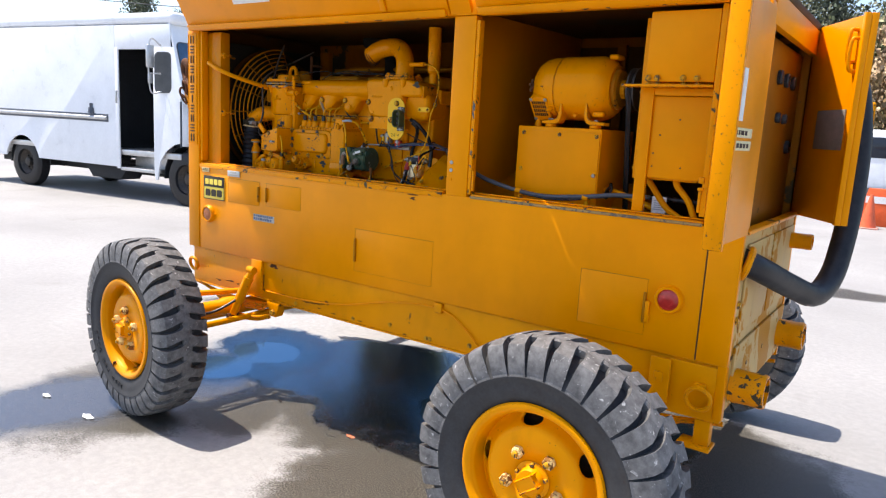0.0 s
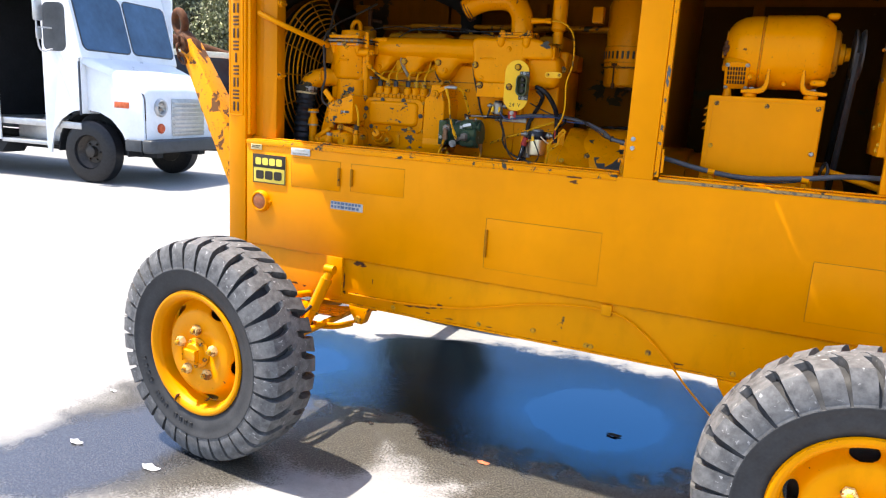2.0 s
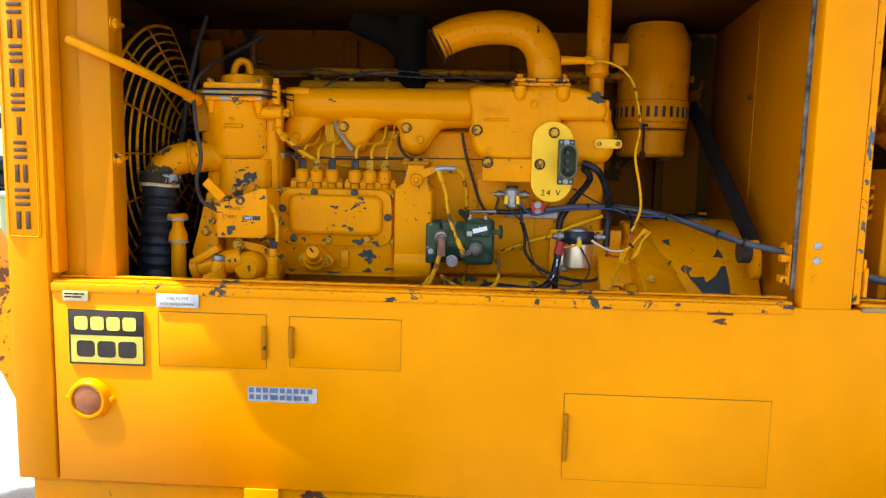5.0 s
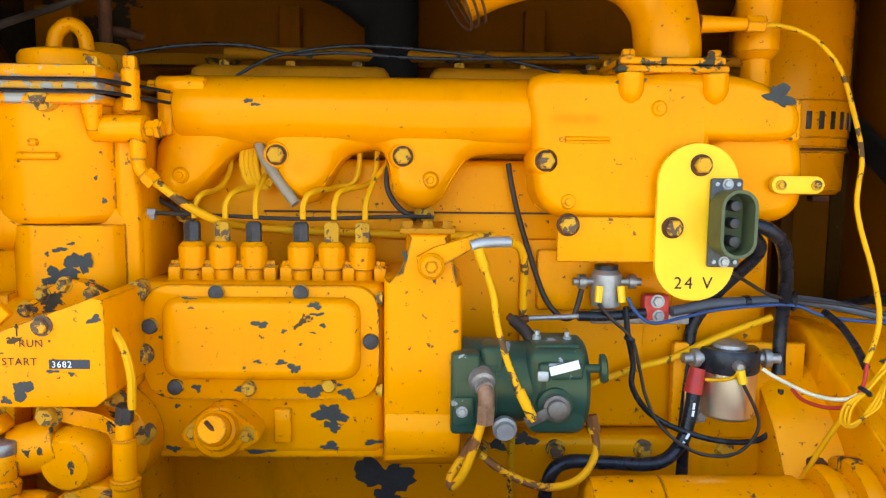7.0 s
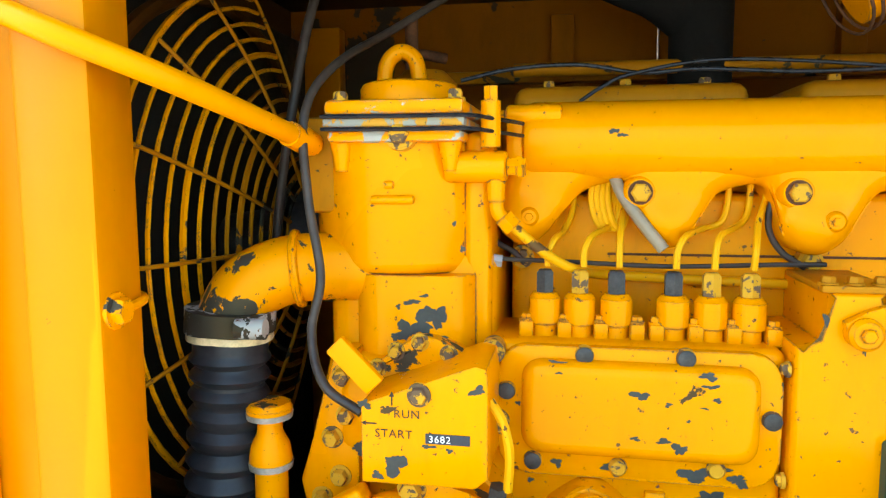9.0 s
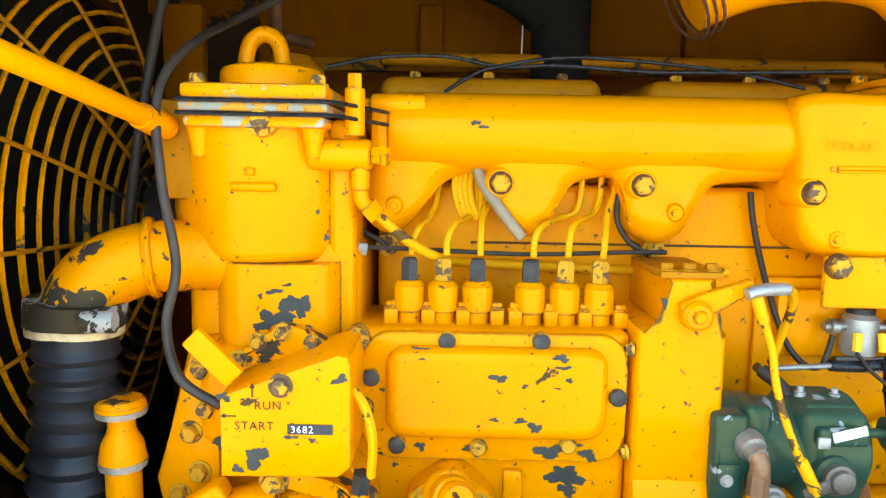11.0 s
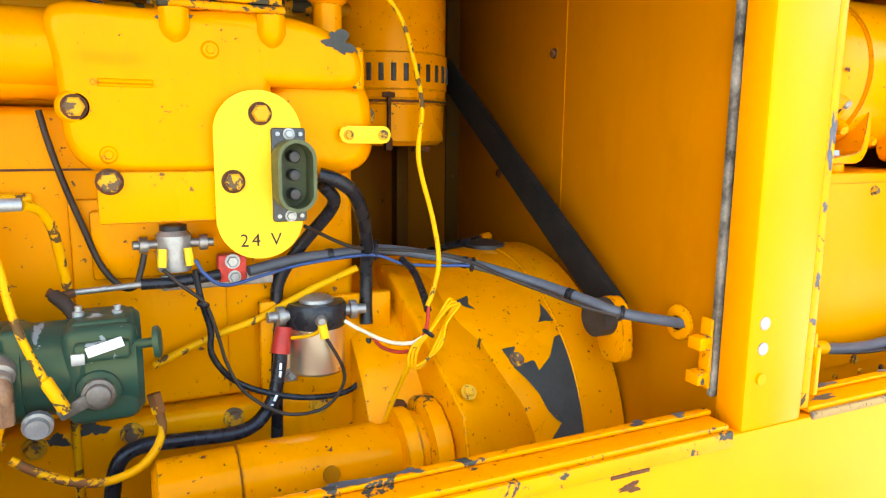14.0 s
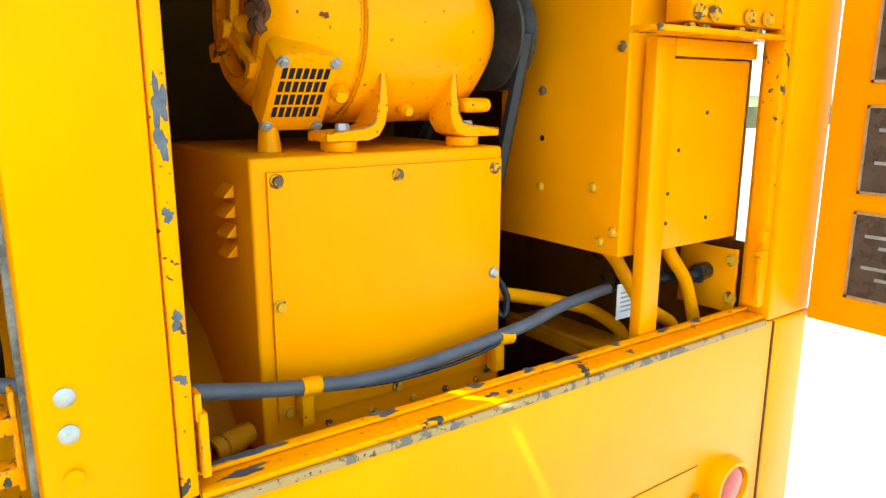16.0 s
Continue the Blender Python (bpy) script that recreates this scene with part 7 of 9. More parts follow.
# upright plug body and its boss
lathe(bm, (-1.482, 0.185, 1.282), (-1.475, 0.190, 1.348), [(0, 0.018), (0.1, 0.025), (0.42, 0.025), (0.5, 0.019), (0.92, 0.019), (1, 0.017)], 20)
lathe(bm, (-1.490, 0.175, 1.302), (-1.512, 0.170, 1.300), [(0, 0.012), (0.8, 0.011), (1, 0.008)], 12)
lathe(bm, (-1.462, 0.180, 1.290), (-1.440, 0.168, 1.268), [(0, 0.011), (0.6, 0.011), (0.62, 0.014), (1, 0.013)], 6)
part("pump_casting", bm, paint_flaked, aux)
low = lathe(B(), (-1.600, 0.195, 1.256), (-1.425, 0.200, 1.262), [(0, 0.012), (0.03, 0.024), (0.10, 0.030), (0.9, 0.031), (1, 0.026)], 22)
part("lower_body", low, paint_engine, aux)
bm = B()
prism(bm, smooth_outline([(-1.435, 1.262), (-1.400, 1.292), (-1.350, 1.300), (-1.338, 1.262), (-1.342, 1.235), (-1.42, 1.235)], 4), 0.195, 0.27, 0.006)
prism(bm, smooth_outline([(-1.442, 1.392), (-1.425, 1.402), (-1.36, 1.392), (-1.33, 1.372), (-1.345, 1.366), (-1.40, 1.380)], 4), 0.205, 0.30, 0.006)
part("pump_foot", bm, paint_flaked, aux)
bm = B()
cyl(bm, (-1.475, 0.190, 1.347), (-1.474, 0.190, 1.362), 0.0185, 12, 0.016, soft=0.002)
part("plug", bm, bare_steel, aux, "bare steel plug")
text = B()
for k in range(5):
    box(text, (-1.372 + 0.008 * k, 0.219, 1.352 - 0.006 * k), (-1.367 + 0.008 * k, 0.222, 1.362 - 0.006 * k), 0.001)
part("cast_marks", text, paint_engine, aux)
bm = B()
for x, z in ((-1.348, 1.285), (-1.395, 1.280), (-1.352, 1.250), (-1.413, 1.248)):
    bolt(bm, (x, 0.194, z), r=0.0095, h=0.010)
bolt(bm, (-1.423, 0.205, 1.392), r=0.013, h=0.014)
part("fitting", bm, bolt_steel, aux)
feed = part("feed_pipe", lathe(B(), (-1.327, 0.195, 1.20), (-1.325, 0.195, 1.385), [(0, 0.0165), (0.55, 0.0165), (0.56, 0.019), (0.60, 0.019), (0.61, 0.0145), (0.88, 0.0145), (0.89, 0.011), (1, 0.010)], 18), paint_engine, eng, "upright yellow feed pipe")
part("feed_nut", cyl(B(), (-1.325, 0.195, 1.385), (-1.322, 0.193, 1.408), 0.011, 6), dark_steel, feed)
filler = part("oil_filler", lathe(B(), (-1.612, 0.245, 1.20), (-1.612, 0.245, 1.470), [(0, 0.0205), (0.695, 0.0205), (0.70, 0.0265), (0.74, 0.0265), (0.80, 0.024), (0.85, 0.017), (0.87, 0.0155), (0.925, 0.0155), (0.93, 0.0275), (0.975, 0.0285), (1, 0.024)], 26), paint_flaked, eng, "yellow oil filler pipe with a round cap")
part("filler_ring", lathe(lathe(B(), (-1.612, 0.245, 1.387), (-1.612, 0.245, 1.395), [(0, 0.0270), (1, 0.0280)], 26), (-1.612, 0.245, 1.451), (-1.612, 0.245, 1.458), [(0, 0.0282), (1, 0.0292)], 26), simple("worn_rim", (0.34, 0.30, 0.24), 0.5, 0.3, 0.4, 40), filler)
cyl_mount = B()
prism(cyl_mount, [(-1.560, 1.24), (-1.585, 1.36), (-1.560, 1.44), (-1.540, 1.53), (-1.505, 1.535), (-1.505, 1.24)], 0.27, 0.31, 0.006)
fcase = part("front_case", cyl_mount, paint_engine, eng)
bm = B()
for x, z in ((-1.548, 1.28), (-1.555, 1.34), (-1.54, 1.42), (-1.52, 1.45), (-1.525, 1.50), (-1.53, 1.37)):
    bolt(bm, (x, 0.27, z), r=0.011, h=0.012)
part("case_bolt", bm, bolt_steel, fcase)
part("front_cover", box(B(), (-1.56, 0.311, 1.0), (-1.34, 0.80, 1.66), 0.03, 3), paint_engine, eng)
part("front_bracket", box(B(), (-1.585, 0.30, 1.70), (-1.52, 0.36, 1.82), 0.008), paint_grimy_dim, eng)

# radiator hose and elbow
rh = thing("radiator_hose", (-1.70, 0.27, 1.05), "ribbed black rubber radiator hose on a yellow elbow", "hose")
pts = [(-1.500, 0.33, 1.628), (-1.555, 0.318, 1.630), (-1.605, 0.295, 1.627), (-1.645, 0.275, 1.608), (-1.664, 0.265, 1.575), (-1.668, 0.262, 1.545)]
el = part("elbow", tube(B(), pts, 0.044, 24, 8), paint_flaked, rh, "yellow elbow with chipped paint")
part("elbow_ring", ring(B(), (-1.592, 0.301, 1.629), (1, 0.25, 0.1), 0.045, 0.006, 32, 8), paint_engine, el)
P = spline([(-1.668, 0.262, 1.572), (-1.672, 0.260, 1.48), (-1.682, 0.258, 1.36), (-1.692, 0.26, 1.22), (-1.70, 0.28, 1.08)], 22)
part("ribbed_hose", tube(B(), P, 0.05, 28, 1, smooth=False, radii=lambda s: 0.0465 + (0.0 if s < 0.13 else 0.0042 * math.sin((s - 0.13) * 2 * math.pi * 17))), black_rubber, rh, "ribbed black rubber")
cl = part("hose_clamp", tube(B(), [(-1.667, 0.262, 1.583), (-1.669, 0.262, 1.557), (-1.669, 0.262, 1.556)], 0.056, 32, 1, smooth=False), hose_clamp_paint, rh, "worn metal hose clamp")
part("clamp_screw", cyl(B(), (-1.635, 0.212, 1.568), (-1.600, 0.215, 1.568), 0.0125, 14), hose_clamp_paint, cl)
part("torn_edge", tube(B(), [(-1.669, 0.262, 1.556), (-1.670, 0.262, 1.547), (-1.670, 0.262, 1.5465)], 0.0535, 32, 1, smooth=False), simple("frayed_canvas", (0.55, 0.42, 0.22), 0.8, 0, 0.3, 60), rh, "frayed canvas edge")

# radiator, shroud and wire fan guard
rad = thing("radiator", (-1.88, 0.6, 0.82), "dark radiator behind a yellow steel shroud", "radiator")
part("core", box(B(), (-1.905, 0.17, 0.83), (-1.865, 1.05, 2.05), 0.004), radiator_core, rad)
bm = B()
box(bm, (-1.836, 0.052, 0.83), (-1.768, 0.110, 2.08), 0.005)
box(bm, (-1.764, 0.038, 0.83), (-1.682, 0.105, 2.08), 0.006)
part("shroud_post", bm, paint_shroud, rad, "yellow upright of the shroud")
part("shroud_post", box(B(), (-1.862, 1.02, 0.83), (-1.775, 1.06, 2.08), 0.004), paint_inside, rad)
# ring in the darkest enamel, the bay's shade put into its colour
bm = B()
ring(bm, (-1.83, 0.57, 1.63), (1, 0, 0), 0.40, 0.012, 64, 8)
part("shroud_ring", bm, paint_shade, rad)
guard = thing("fan_guard", (-1.79, 0.63, 1.2), "yellow wire fan guard of rings and spokes", "fan guard")
GC = Vector((-1.788, 0.600, 1.635))


def dome(r):
    return 0.098 * (1 - (r / 0.41) ** 2)


# inner rings and spokes darkened: bay shade and grime in their colour
for k in range(15):
    r = 0.408 - 0.0242 * k
    arc = [GC + Vector((dome(r), -r * math.sin(math.pi * i / 28), r * math.cos(math.pi * i / 28))) for i in range(29)]
    part("guard_ring", tube(B(), arc, 0.0034 if k % 4 else 0.0050, 6, 1, smooth=False), paint_frame if k < 6 else paint_grimy_dim, guard)
for k in range(9):
    a = math.pi / 2 + math.pi * k / 8
    part("guard_spoke", tube(B(), [GC + Vector((dome(r) + 0.007, r * math.cos(a), r * math.sin(a))) for r in (0.41, 0.34, 0.27, 0.19, 0.1)], 0.0032, 6), paint_grimy_dim, guard)
bm = B()
for z, y in ((1.618, 0.06), (1.95, 0.06)):
    tube(bm, [(-1.674, y, z), (-1.685, y + 0.05, z + 0.004), (-1.765, y + 0.12, z), (-1.785, y + 0.16, z)], 0.005, 8)
    bolt(bm, (-1.681, y, z), (1, 0, 0), 0.014, 0.012)
part("guard_tie", bm, paint_frame, guard)
part("fan_hub", lathe(B(), (-1.84, 0.60, 1.63), (-1.60, 0.60, 1.63), [(0, 0.05), (0.3, 0.06), (0.6, 0.07), (0.62, 0.1), (0.9, 0.1), (1, 0.08)], 28), dark_steel, eng, "dark fan hub and pulley")
part("tie_rod", tube(B(), [(-1.775, 0.022, 1.905), (-1.690, 0.020, 1.870), (-1.620, 0.065, 1.838), (-1.580, 0.17, 1.808), (-1.568, 0.285, 1.788)], 0.0120, 14, 6), paint_frame, eng, "slanting yellow stay rod")
part("stay_clamp", lathe(B(), (-1.573, 0.235, 1.796), (-1.567, 0.295, 1.786), [(0, 0.015), (0.5, 0.017), (1, 0.015)], 14), paint_flaked, eng, "chipped stay bracket")
part("grey_hose", tube(B(), [(-1.60, 0.45, 2.05), (-1.62, 0.42, 1.95), (-1.64, 0.40, 1.82), (-1.66, 0.40, 1.70), (-1.67, 0.40, 1.6)], 0.007, 10), brown_wire, eng, "dark grey hose hanging behind the tower")
bm = B()
tube(bm, [(-1.53, 0.62, 1.94), (-1.5, 0.62, 1.945), (-1.46, 0.64, 1.94)], 0.009, 10)
tube(bm, [(-1.51, 0.60, 1.86), (-1.51, 0.60, 2.00)], 0.011, 10)
part("rusty_pipework", bm, rust, eng, "rusty thin pipework")

# wiring, each run by itself
def wire(name, r, material, label, pts):
    """One cable, wire or thin pipe through its points."""
    kind = "wire" if "wire" in name else "cable" if "cable" in name or "conduit" in name else "pipe"
    return solo(name, tube(B(), pts, r, 12, 8), material, label, kind)


wire("battery_cable", 0.0105, black_cable, "thick black battery cable", [(-0.48, 0.335, 1.634), (-0.452, 0.33, 1.624), (-0.423, 0.345, 1.599), (-0.395, 0.385, 1.539), (-0.388, 0.405, 1.48), (-0.389, 0.405, 1.423), (-0.39, 0.4, 1.391)])
wire("battery_cable", 0.0098, black_cable, "thick black battery cable", [(-0.474, 0.34, 1.62), (-0.453, 0.36, 1.588), (-0.493, 0.4, 1.523), (-0.524, 0.415, 1.468), (-0.529, 0.415, 1.414), (-0.532, 0.41, 1.341), (-0.537, 0.4, 1.226)])
wire("battery_cable", 0.0105, black_cable, "thick black battery cable with white print", [(-0.53, 0.383, 1.381), (-0.535, 0.378, 1.343), (-0.551, 0.37, 1.292), (-0.592, 0.355, 1.265), (-0.675, 0.345, 1.27), (-0.732, 0.335, 1.275), (-0.76, 0.33, 1.256), (-0.772, 0.33, 1.194)])
con = thing("grey_conduit", (-0.3, 0.38, 1.5), "grey conduit running to the wall", "cable")
part("conduit", tube(B(), [(-0.575, 0.372, 1.496), (-0.507, 0.386, 1.506), (-0.448, 0.396, 1.508), (-0.373, 0.402, 1.51), (-0.31, 0.375, 1.504), (-0.235, 0.334, 1.489), (-0.175, 0.29, 1.471), (-0.141, 0.25, 1.46), (-0.112, 0.195, 1.449), (-0.083, 0.155, 1.437), (0.012, 0.125, 1.418)], 0.0082, 12), grey_cable, con)
for a, b in (((-0.455, 0.395, 1.508), (-0.446, 0.396, 1.508)), ((-0.250, 0.342, 1.492), (-0.243, 0.338, 1.491)), ((-0.128, 0.226, 1.455), (-0.124, 0.216, 1.453))):
    part("tie", cyl(B(), a, b, 0.0098, 14), black_cable, con, "black cable tie")
for x, z, tilt in ((-0.552, 1.292, 62), (-0.545, 1.305, 66), (-0.640, 1.2668, 4), (-0.655, 1.2678, 4), (-0.672, 1.2695, 3), (-0.688, 1.2712, 3), (-0.536, 1.338, 82), (-0.535, 1.350, 84)):
    part("cable_print", box(B(), (-0.005, -0.0006, -0.0018), (0.005, 0.0006, 0.0018), m=Matrix.Translation((x, 0.3425 if z < 1.28 else 0.3605 if z < 1.31 else 0.367, z)) @ Matrix.Rotation(-radians(tilt), 4, "Y")), white_ink, eng, "faint white print on the cable")
wire("blue_wire", 0.0026, blue_wire, "thin blue insulated wire", [(-0.648, 0.352, 1.521), (-0.637, 0.348, 1.501), (-0.611, 0.345, 1.484), (-0.559, 0.358, 1.491), (-0.491, 0.378, 1.5), (-0.383, 0.39, 1.504), (-0.335, 0.365, 1.49), (-0.244, 0.328, 1.488)])
wire("brown_wire", 0.0028, brown_wire, "thin brown insulated wire", [(-0.502, 0.335, 1.562), (-0.428, 0.375, 1.524), (-0.377, 0.392, 1.513), (-0.306, 0.365, 1.508), (-0.245, 0.328, 1.495), (-0.206, 0.29, 1.476), (-0.161, 0.25, 1.457), (-0.126, 0.19, 1.443), (-0.09, 0.15, 1.434)])
wire("black_sleeve", 0.0078, black_cable, "black sleeve of the terminal wiring", [(-0.717, 0.37, 1.489), (-0.681, 0.372, 1.488), (-0.64, 0.373, 1.491), (-0.614, 0.372, 1.494)])
wire("steel_link", 0.0042, bare_steel, "bare steel link rod", [(-0.798, 0.36, 1.487), (-0.752, 0.365, 1.488), (-0.713, 0.37, 1.489)])
wire("link_fork_pipe", 0.006, rust, "rusty fork end of the link rod", [(-0.825, 0.35, 1.492), (-0.814, 0.352, 1.485), (-0.796, 0.358, 1.487)])
wire("black_cable", 0.009, brown_wire, "short dark sleeve beside the green motor", [(-0.818, 0.35, 1.487), (-0.803, 0.335, 1.475), (-0.792, 0.32, 1.461)])
wire("black_wire", 0.0042, brown_wire, "thin black wire hanging from the manifold", [(-0.823, 0.41, 1.717), (-0.816, 0.412, 1.68), (-0.803, 0.412, 1.629), (-0.784, 0.41, 1.569), (-0.764, 0.4, 1.513), (-0.741, 0.39, 1.484), (-0.724, 0.38, 1.485), (-0.716, 0.38, 1.505), (-0.71, 0.382, 1.528)])
wire("black_wire", 0.0045, black_cable, "sagging loop of black wire", [(-0.648, 0.36, 1.505), (-0.642, 0.365, 1.462), (-0.631, 0.37, 1.417), (-0.63, 0.37, 1.378), (-0.601, 0.37, 1.337), (-0.55, 0.365, 1.311), (-0.486, 0.365, 1.295), (-0.425, 0.375, 1.295), (-0.395, 0.385, 1.325), (-0.39, 0.39, 1.37)])
wire("grey_wire", 0.0026, brown_wire, "thin grey-brown wire loop", [(-0.689, 0.36, 1.509), (-0.667, 0.362, 1.485), (-0.637, 0.36, 1.456), (-0.622, 0.365, 1.409), (-0.611, 0.362, 1.365), (-0.588, 0.355, 1.321), (-0.538, 0.345, 1.286), (-0.483, 0.345, 1.282), (-0.452, 0.345, 1.306), (-0.445, 0.345, 1.339), (-0.473, 0.345, 1.396)])
wire("yellow_rod", 0.0058, yellow_wire, "slanting chipped yellow pipe", [(-0.706, 0.405, 1.363), (-0.662, 0.403, 1.382), (-0.611, 0.4, 1.402), (-0.557, 0.4, 1.418), (-0.482, 0.405, 1.452), (-0.402, 0.41, 1.481)])
wire("yellow_wire", 0.0036, yellow_wire, "yellow painted wire hanging from the air pipe", [(-0.465, 0.39, 1.922), (-0.430, 0.39, 1.924), (-0.395, 0.388, 1.915), (-0.366, 0.385, 1.897), (-0.341, 0.375, 1.861), (-0.328, 0.36, 1.806), (-0.323, 0.335, 1.731), (-0.337, 0.315, 1.657), (-0.326, 0.285, 1.567), (-0.326, 0.265, 1.512), (-0.34, 0.252, 1.474), (-0.351, 0.248, 1.452)])
wire("red_wire", 0.0028, red_wire, "thin red insulated wire", [(-0.4, 0.34, 1.386), (-0.393, 0.318, 1.376), (-0.378, 0.28, 1.378), (-0.362, 0.258, 1.391), (-0.351, 0.25, 1.421), (-0.349, 0.248, 1.451)])
wire("cream_wire", 0.003, cream_wire, "thin cream insulated wire", [(-0.441, 0.35, 1.414), (-0.423, 0.335, 1.403), (-0.394, 0.295, 1.392), (-0.369, 0.262, 1.396), (-0.349, 0.249, 1.412)])
wire("yellow_wire", 0.0028, yellow_wire, "thin yellow wire to the solenoid", [(-0.516, 0.376, 1.389), (-0.496, 0.362, 1.393), (-0.482, 0.352, 1.401), (-0.476, 0.347, 1.416)])
wire("black_wire", 0.0055, black_cable, "short bent black wire", [(-0.34, 0.372, 1.497), (-0.335, 0.335, 1.483), (-0.344, 0.28, 1.463), (-0.349, 0.25, 1.445)])
wire("yellow_wire", 0.0036, yellow_wire, "yellow wire down to the starter", [(-0.363, 0.25, 1.394), (-0.373, 0.262, 1.364), (-0.383, 0.28, 1.323), (-0.396, 0.305, 1.261)])
wire("yellow_pipe", 0.012, paint_engine, "upright thin yellow pipe", [(-0.374, 0.4, 1.366), (-0.375, 0.4, 1.317), (-0.38, 0.395, 1.27), (-0.39, 0.385, 1.228)])
wire("black_wire", 0.0028, black_cable, "black wire lying along the valve covers", [(-1.40, 0.42, 1.875), (-1.33, 0.45, 1.893), (-1.24, 0.46, 1.897), (-1.16, 0.46, 1.884), (-1.08, 0.46, 1.887), (-0.95, 0.46, 1.880), (-0.80, 0.46, 1.882), (-0.68, 0.45, 1.884)])
wire("black_wire", 0.0026, black_cable, "black wire lying along the valve covers", [(-1.24, 0.43, 1.845), (-1.21, 0.44, 1.865), (-1.17, 0.45, 1.882), (-1.05, 0.47, 1.900), (-0.85, 0.47, 1.885), (-0.74, 0.45, 1.860)])
wire("yellow_pipe", 0.006, yellow_wire, "thin upright yellow pipe", [(-0.81, 0.40, 1.30), (-0.81, 0.40, 1.26), (-0.81, 0.40, 1.18)])
wire("runner_wire", 0.004, brown_wire, "thin dark wire round the manifold runner", [(-1.0, 0.39, 1.724), (-1.007, 0.39, 1.7), (-1.005, 0.39, 1.674), (-0.989, 0.39, 1.649), (-0.962, 0.39, 1.631)])
wire("runner_wire", 0.004, brown_wire, "thin dark wire round the manifold runner", [(-1.355, 0.39, 1.695), (-1.356, 0.39, 1.676), (-1.345, 0.39, 1.657), (-1.324, 0.39, 1.645), (-1.309, 0.39, 1.63)])
wire("black_cable", 0.008, black_cable, "black rubber grip lying on the bell housing", [(-0.22, 0.56, 1.468), (-0.14, 0.60, 1.473), (-0.06, 0.64, 1.476)])
wire("yellow_pipe", 0.009, paint_engine, "short yellow pipe end on the bell housing", [(-0.06, 0.64, 1.476), (-0.03, 0.655, 1.478)])
coil = B()
for k in range(3):
    d, e = 0.0022 * k, 0.004 * k
    tube(coil, [(-0.350, 0.249 - d, 1.412), (-0.332 + e, 0.249 - d, 1.436 + e), (-0.316 + e, 0.251 - d, 1.458 - e), (-0.309 + e, 0.252 - d, 1.448), (-0.322, 0.250 - d, 1.424), (-0.338 + e, 0.250 - d, 1.392), (-0.358, 0.250 - d, 1.363 + e), (-0.378 + e, 0.250 - d, 1.368), (-0.374 + e, 0.250 - d, 1.392), (-0.352, 0.248 - d, 1.411)], 0.0021, 6)
solo("coiled_wire", coil, yellow_wire, "small bundle of coiled thin yellow wire", "wire")
for p, ax, r in (((-0.373, 0.402, 1.509), (1, -0.3, 0.0), 0.014), ((-0.235, 0.334, 1.488), (1, -0.6, -0.25), 0.009), ((-0.083, 0.155, 1.437), (1, -0.6, -0.3), 0.009), ((-0.349, 0.248, 1.412), (0.6, 0, 0.8), 0.007), ((-0.640, 0.362, 1.456), (0.3, 0, 1), 0.006)):
    solo("cable_tie", ring(B(), p, ax, r, 0.0035, 18, 6), black_cable, "black cable tie round the wiring", "cable tie", "cable ties on the wiring")
solo("cable_boot", cyl(B(), (-0.524, 0.388, 1.404), (-0.532, 0.381, 1.366), 0.0125, 14, 0.0145), red_wire, "red rubber boot on a battery cable", "cable boot")

# flakes of missing paint with shapes of their own
primer = simple("bare_engine_primer", GREY_UNDER, 0.55, 0, 0.25, 30)


def chips(y, seed, spots):
    """Flakes of missing paint on one face: middle x and z, width, height."""
    for k, (x, z, w, h) in enumerate(spots):
        part("bare_patch", patch(B(), x, z, w, h, y - 0.00003 * k, seed + k), primer, eng)


chips(0.2613, 100, [(-1.095, 1.523, 0.019, 0.011), (-1.092, 1.511, 0.018, 0.006), (-1.085, 1.496, 0.011, 0.006), (-1.098, 1.486, 0.009, 0.003), (-1.137, 1.488, 0.01, 0.005), (-1.168, 1.497, 0.02, 0.012), (-1.115, 1.47, 0.006, 0.004), (-1.173, 1.446, 0.013, 0.005), (-1.141, 1.445, 0.018, 0.007), (-1.124, 1.437, 0.018, 0.014), (-1.263, 1.532, 0.018, 0.004), (-1.26, 1.519, 0.007, 0.004)])
chips(0.2803, 130, [(-1.308, 1.474, 0.006, 0.007), (-1.229, 1.532, 0.017, 0.023), (-1.261, 1.403, 0.012, 0.013), (-1.195, 1.4, 0.025, 0.017), (-1.102, 1.399, 0.032, 0.024), (-1.076, 1.41, 0.033, 0.008), (-1.055, 1.396, 0.024, 0.016)])
chips(0.2912, 160, [(-1.08, 1.363, 0.048, 0.032), (-1.077, 1.345, 0.027, 0.016), (-1.293, 1.374, 0.01, 0.006)])
chips(0.2772, 190, [(-1.445, 1.559, 0.031, 0.023), (-1.426, 1.568, 0.031, 0.027), (-1.408, 1.577, 0.027, 0.035), (-1.459, 1.551, 0.014, 0.01), (-1.438, 1.594, 0.021, 0.008), (-1.422, 1.602, 0.012, 0.005), (-1.455, 1.588, 0.008, 0.006), (-1.402, 1.551, 0.016, 0.008)])
chips(0.2752, 220, [(-1.375, 1.66, 0.006, 0.012), (-1.385, 1.69, 0.005, 0.008)])
chips(0.1652, 250, [(-1.432, 1.436, 0.028, 0.026), (-1.452, 1.423, 0.012, 0.012), (-1.342, 1.523, 0.016, 0.012), (-1.465, 1.502, 0.014, 0.012), (-1.395, 1.459, 0.016, 0.005), (-1.372, 1.456, 0.01, 0.005)])
chips(0.3302, 280, [(-0.45, 1.815, 0.05, 0.03), (-0.66, 1.83, 0.04, 0.016)])
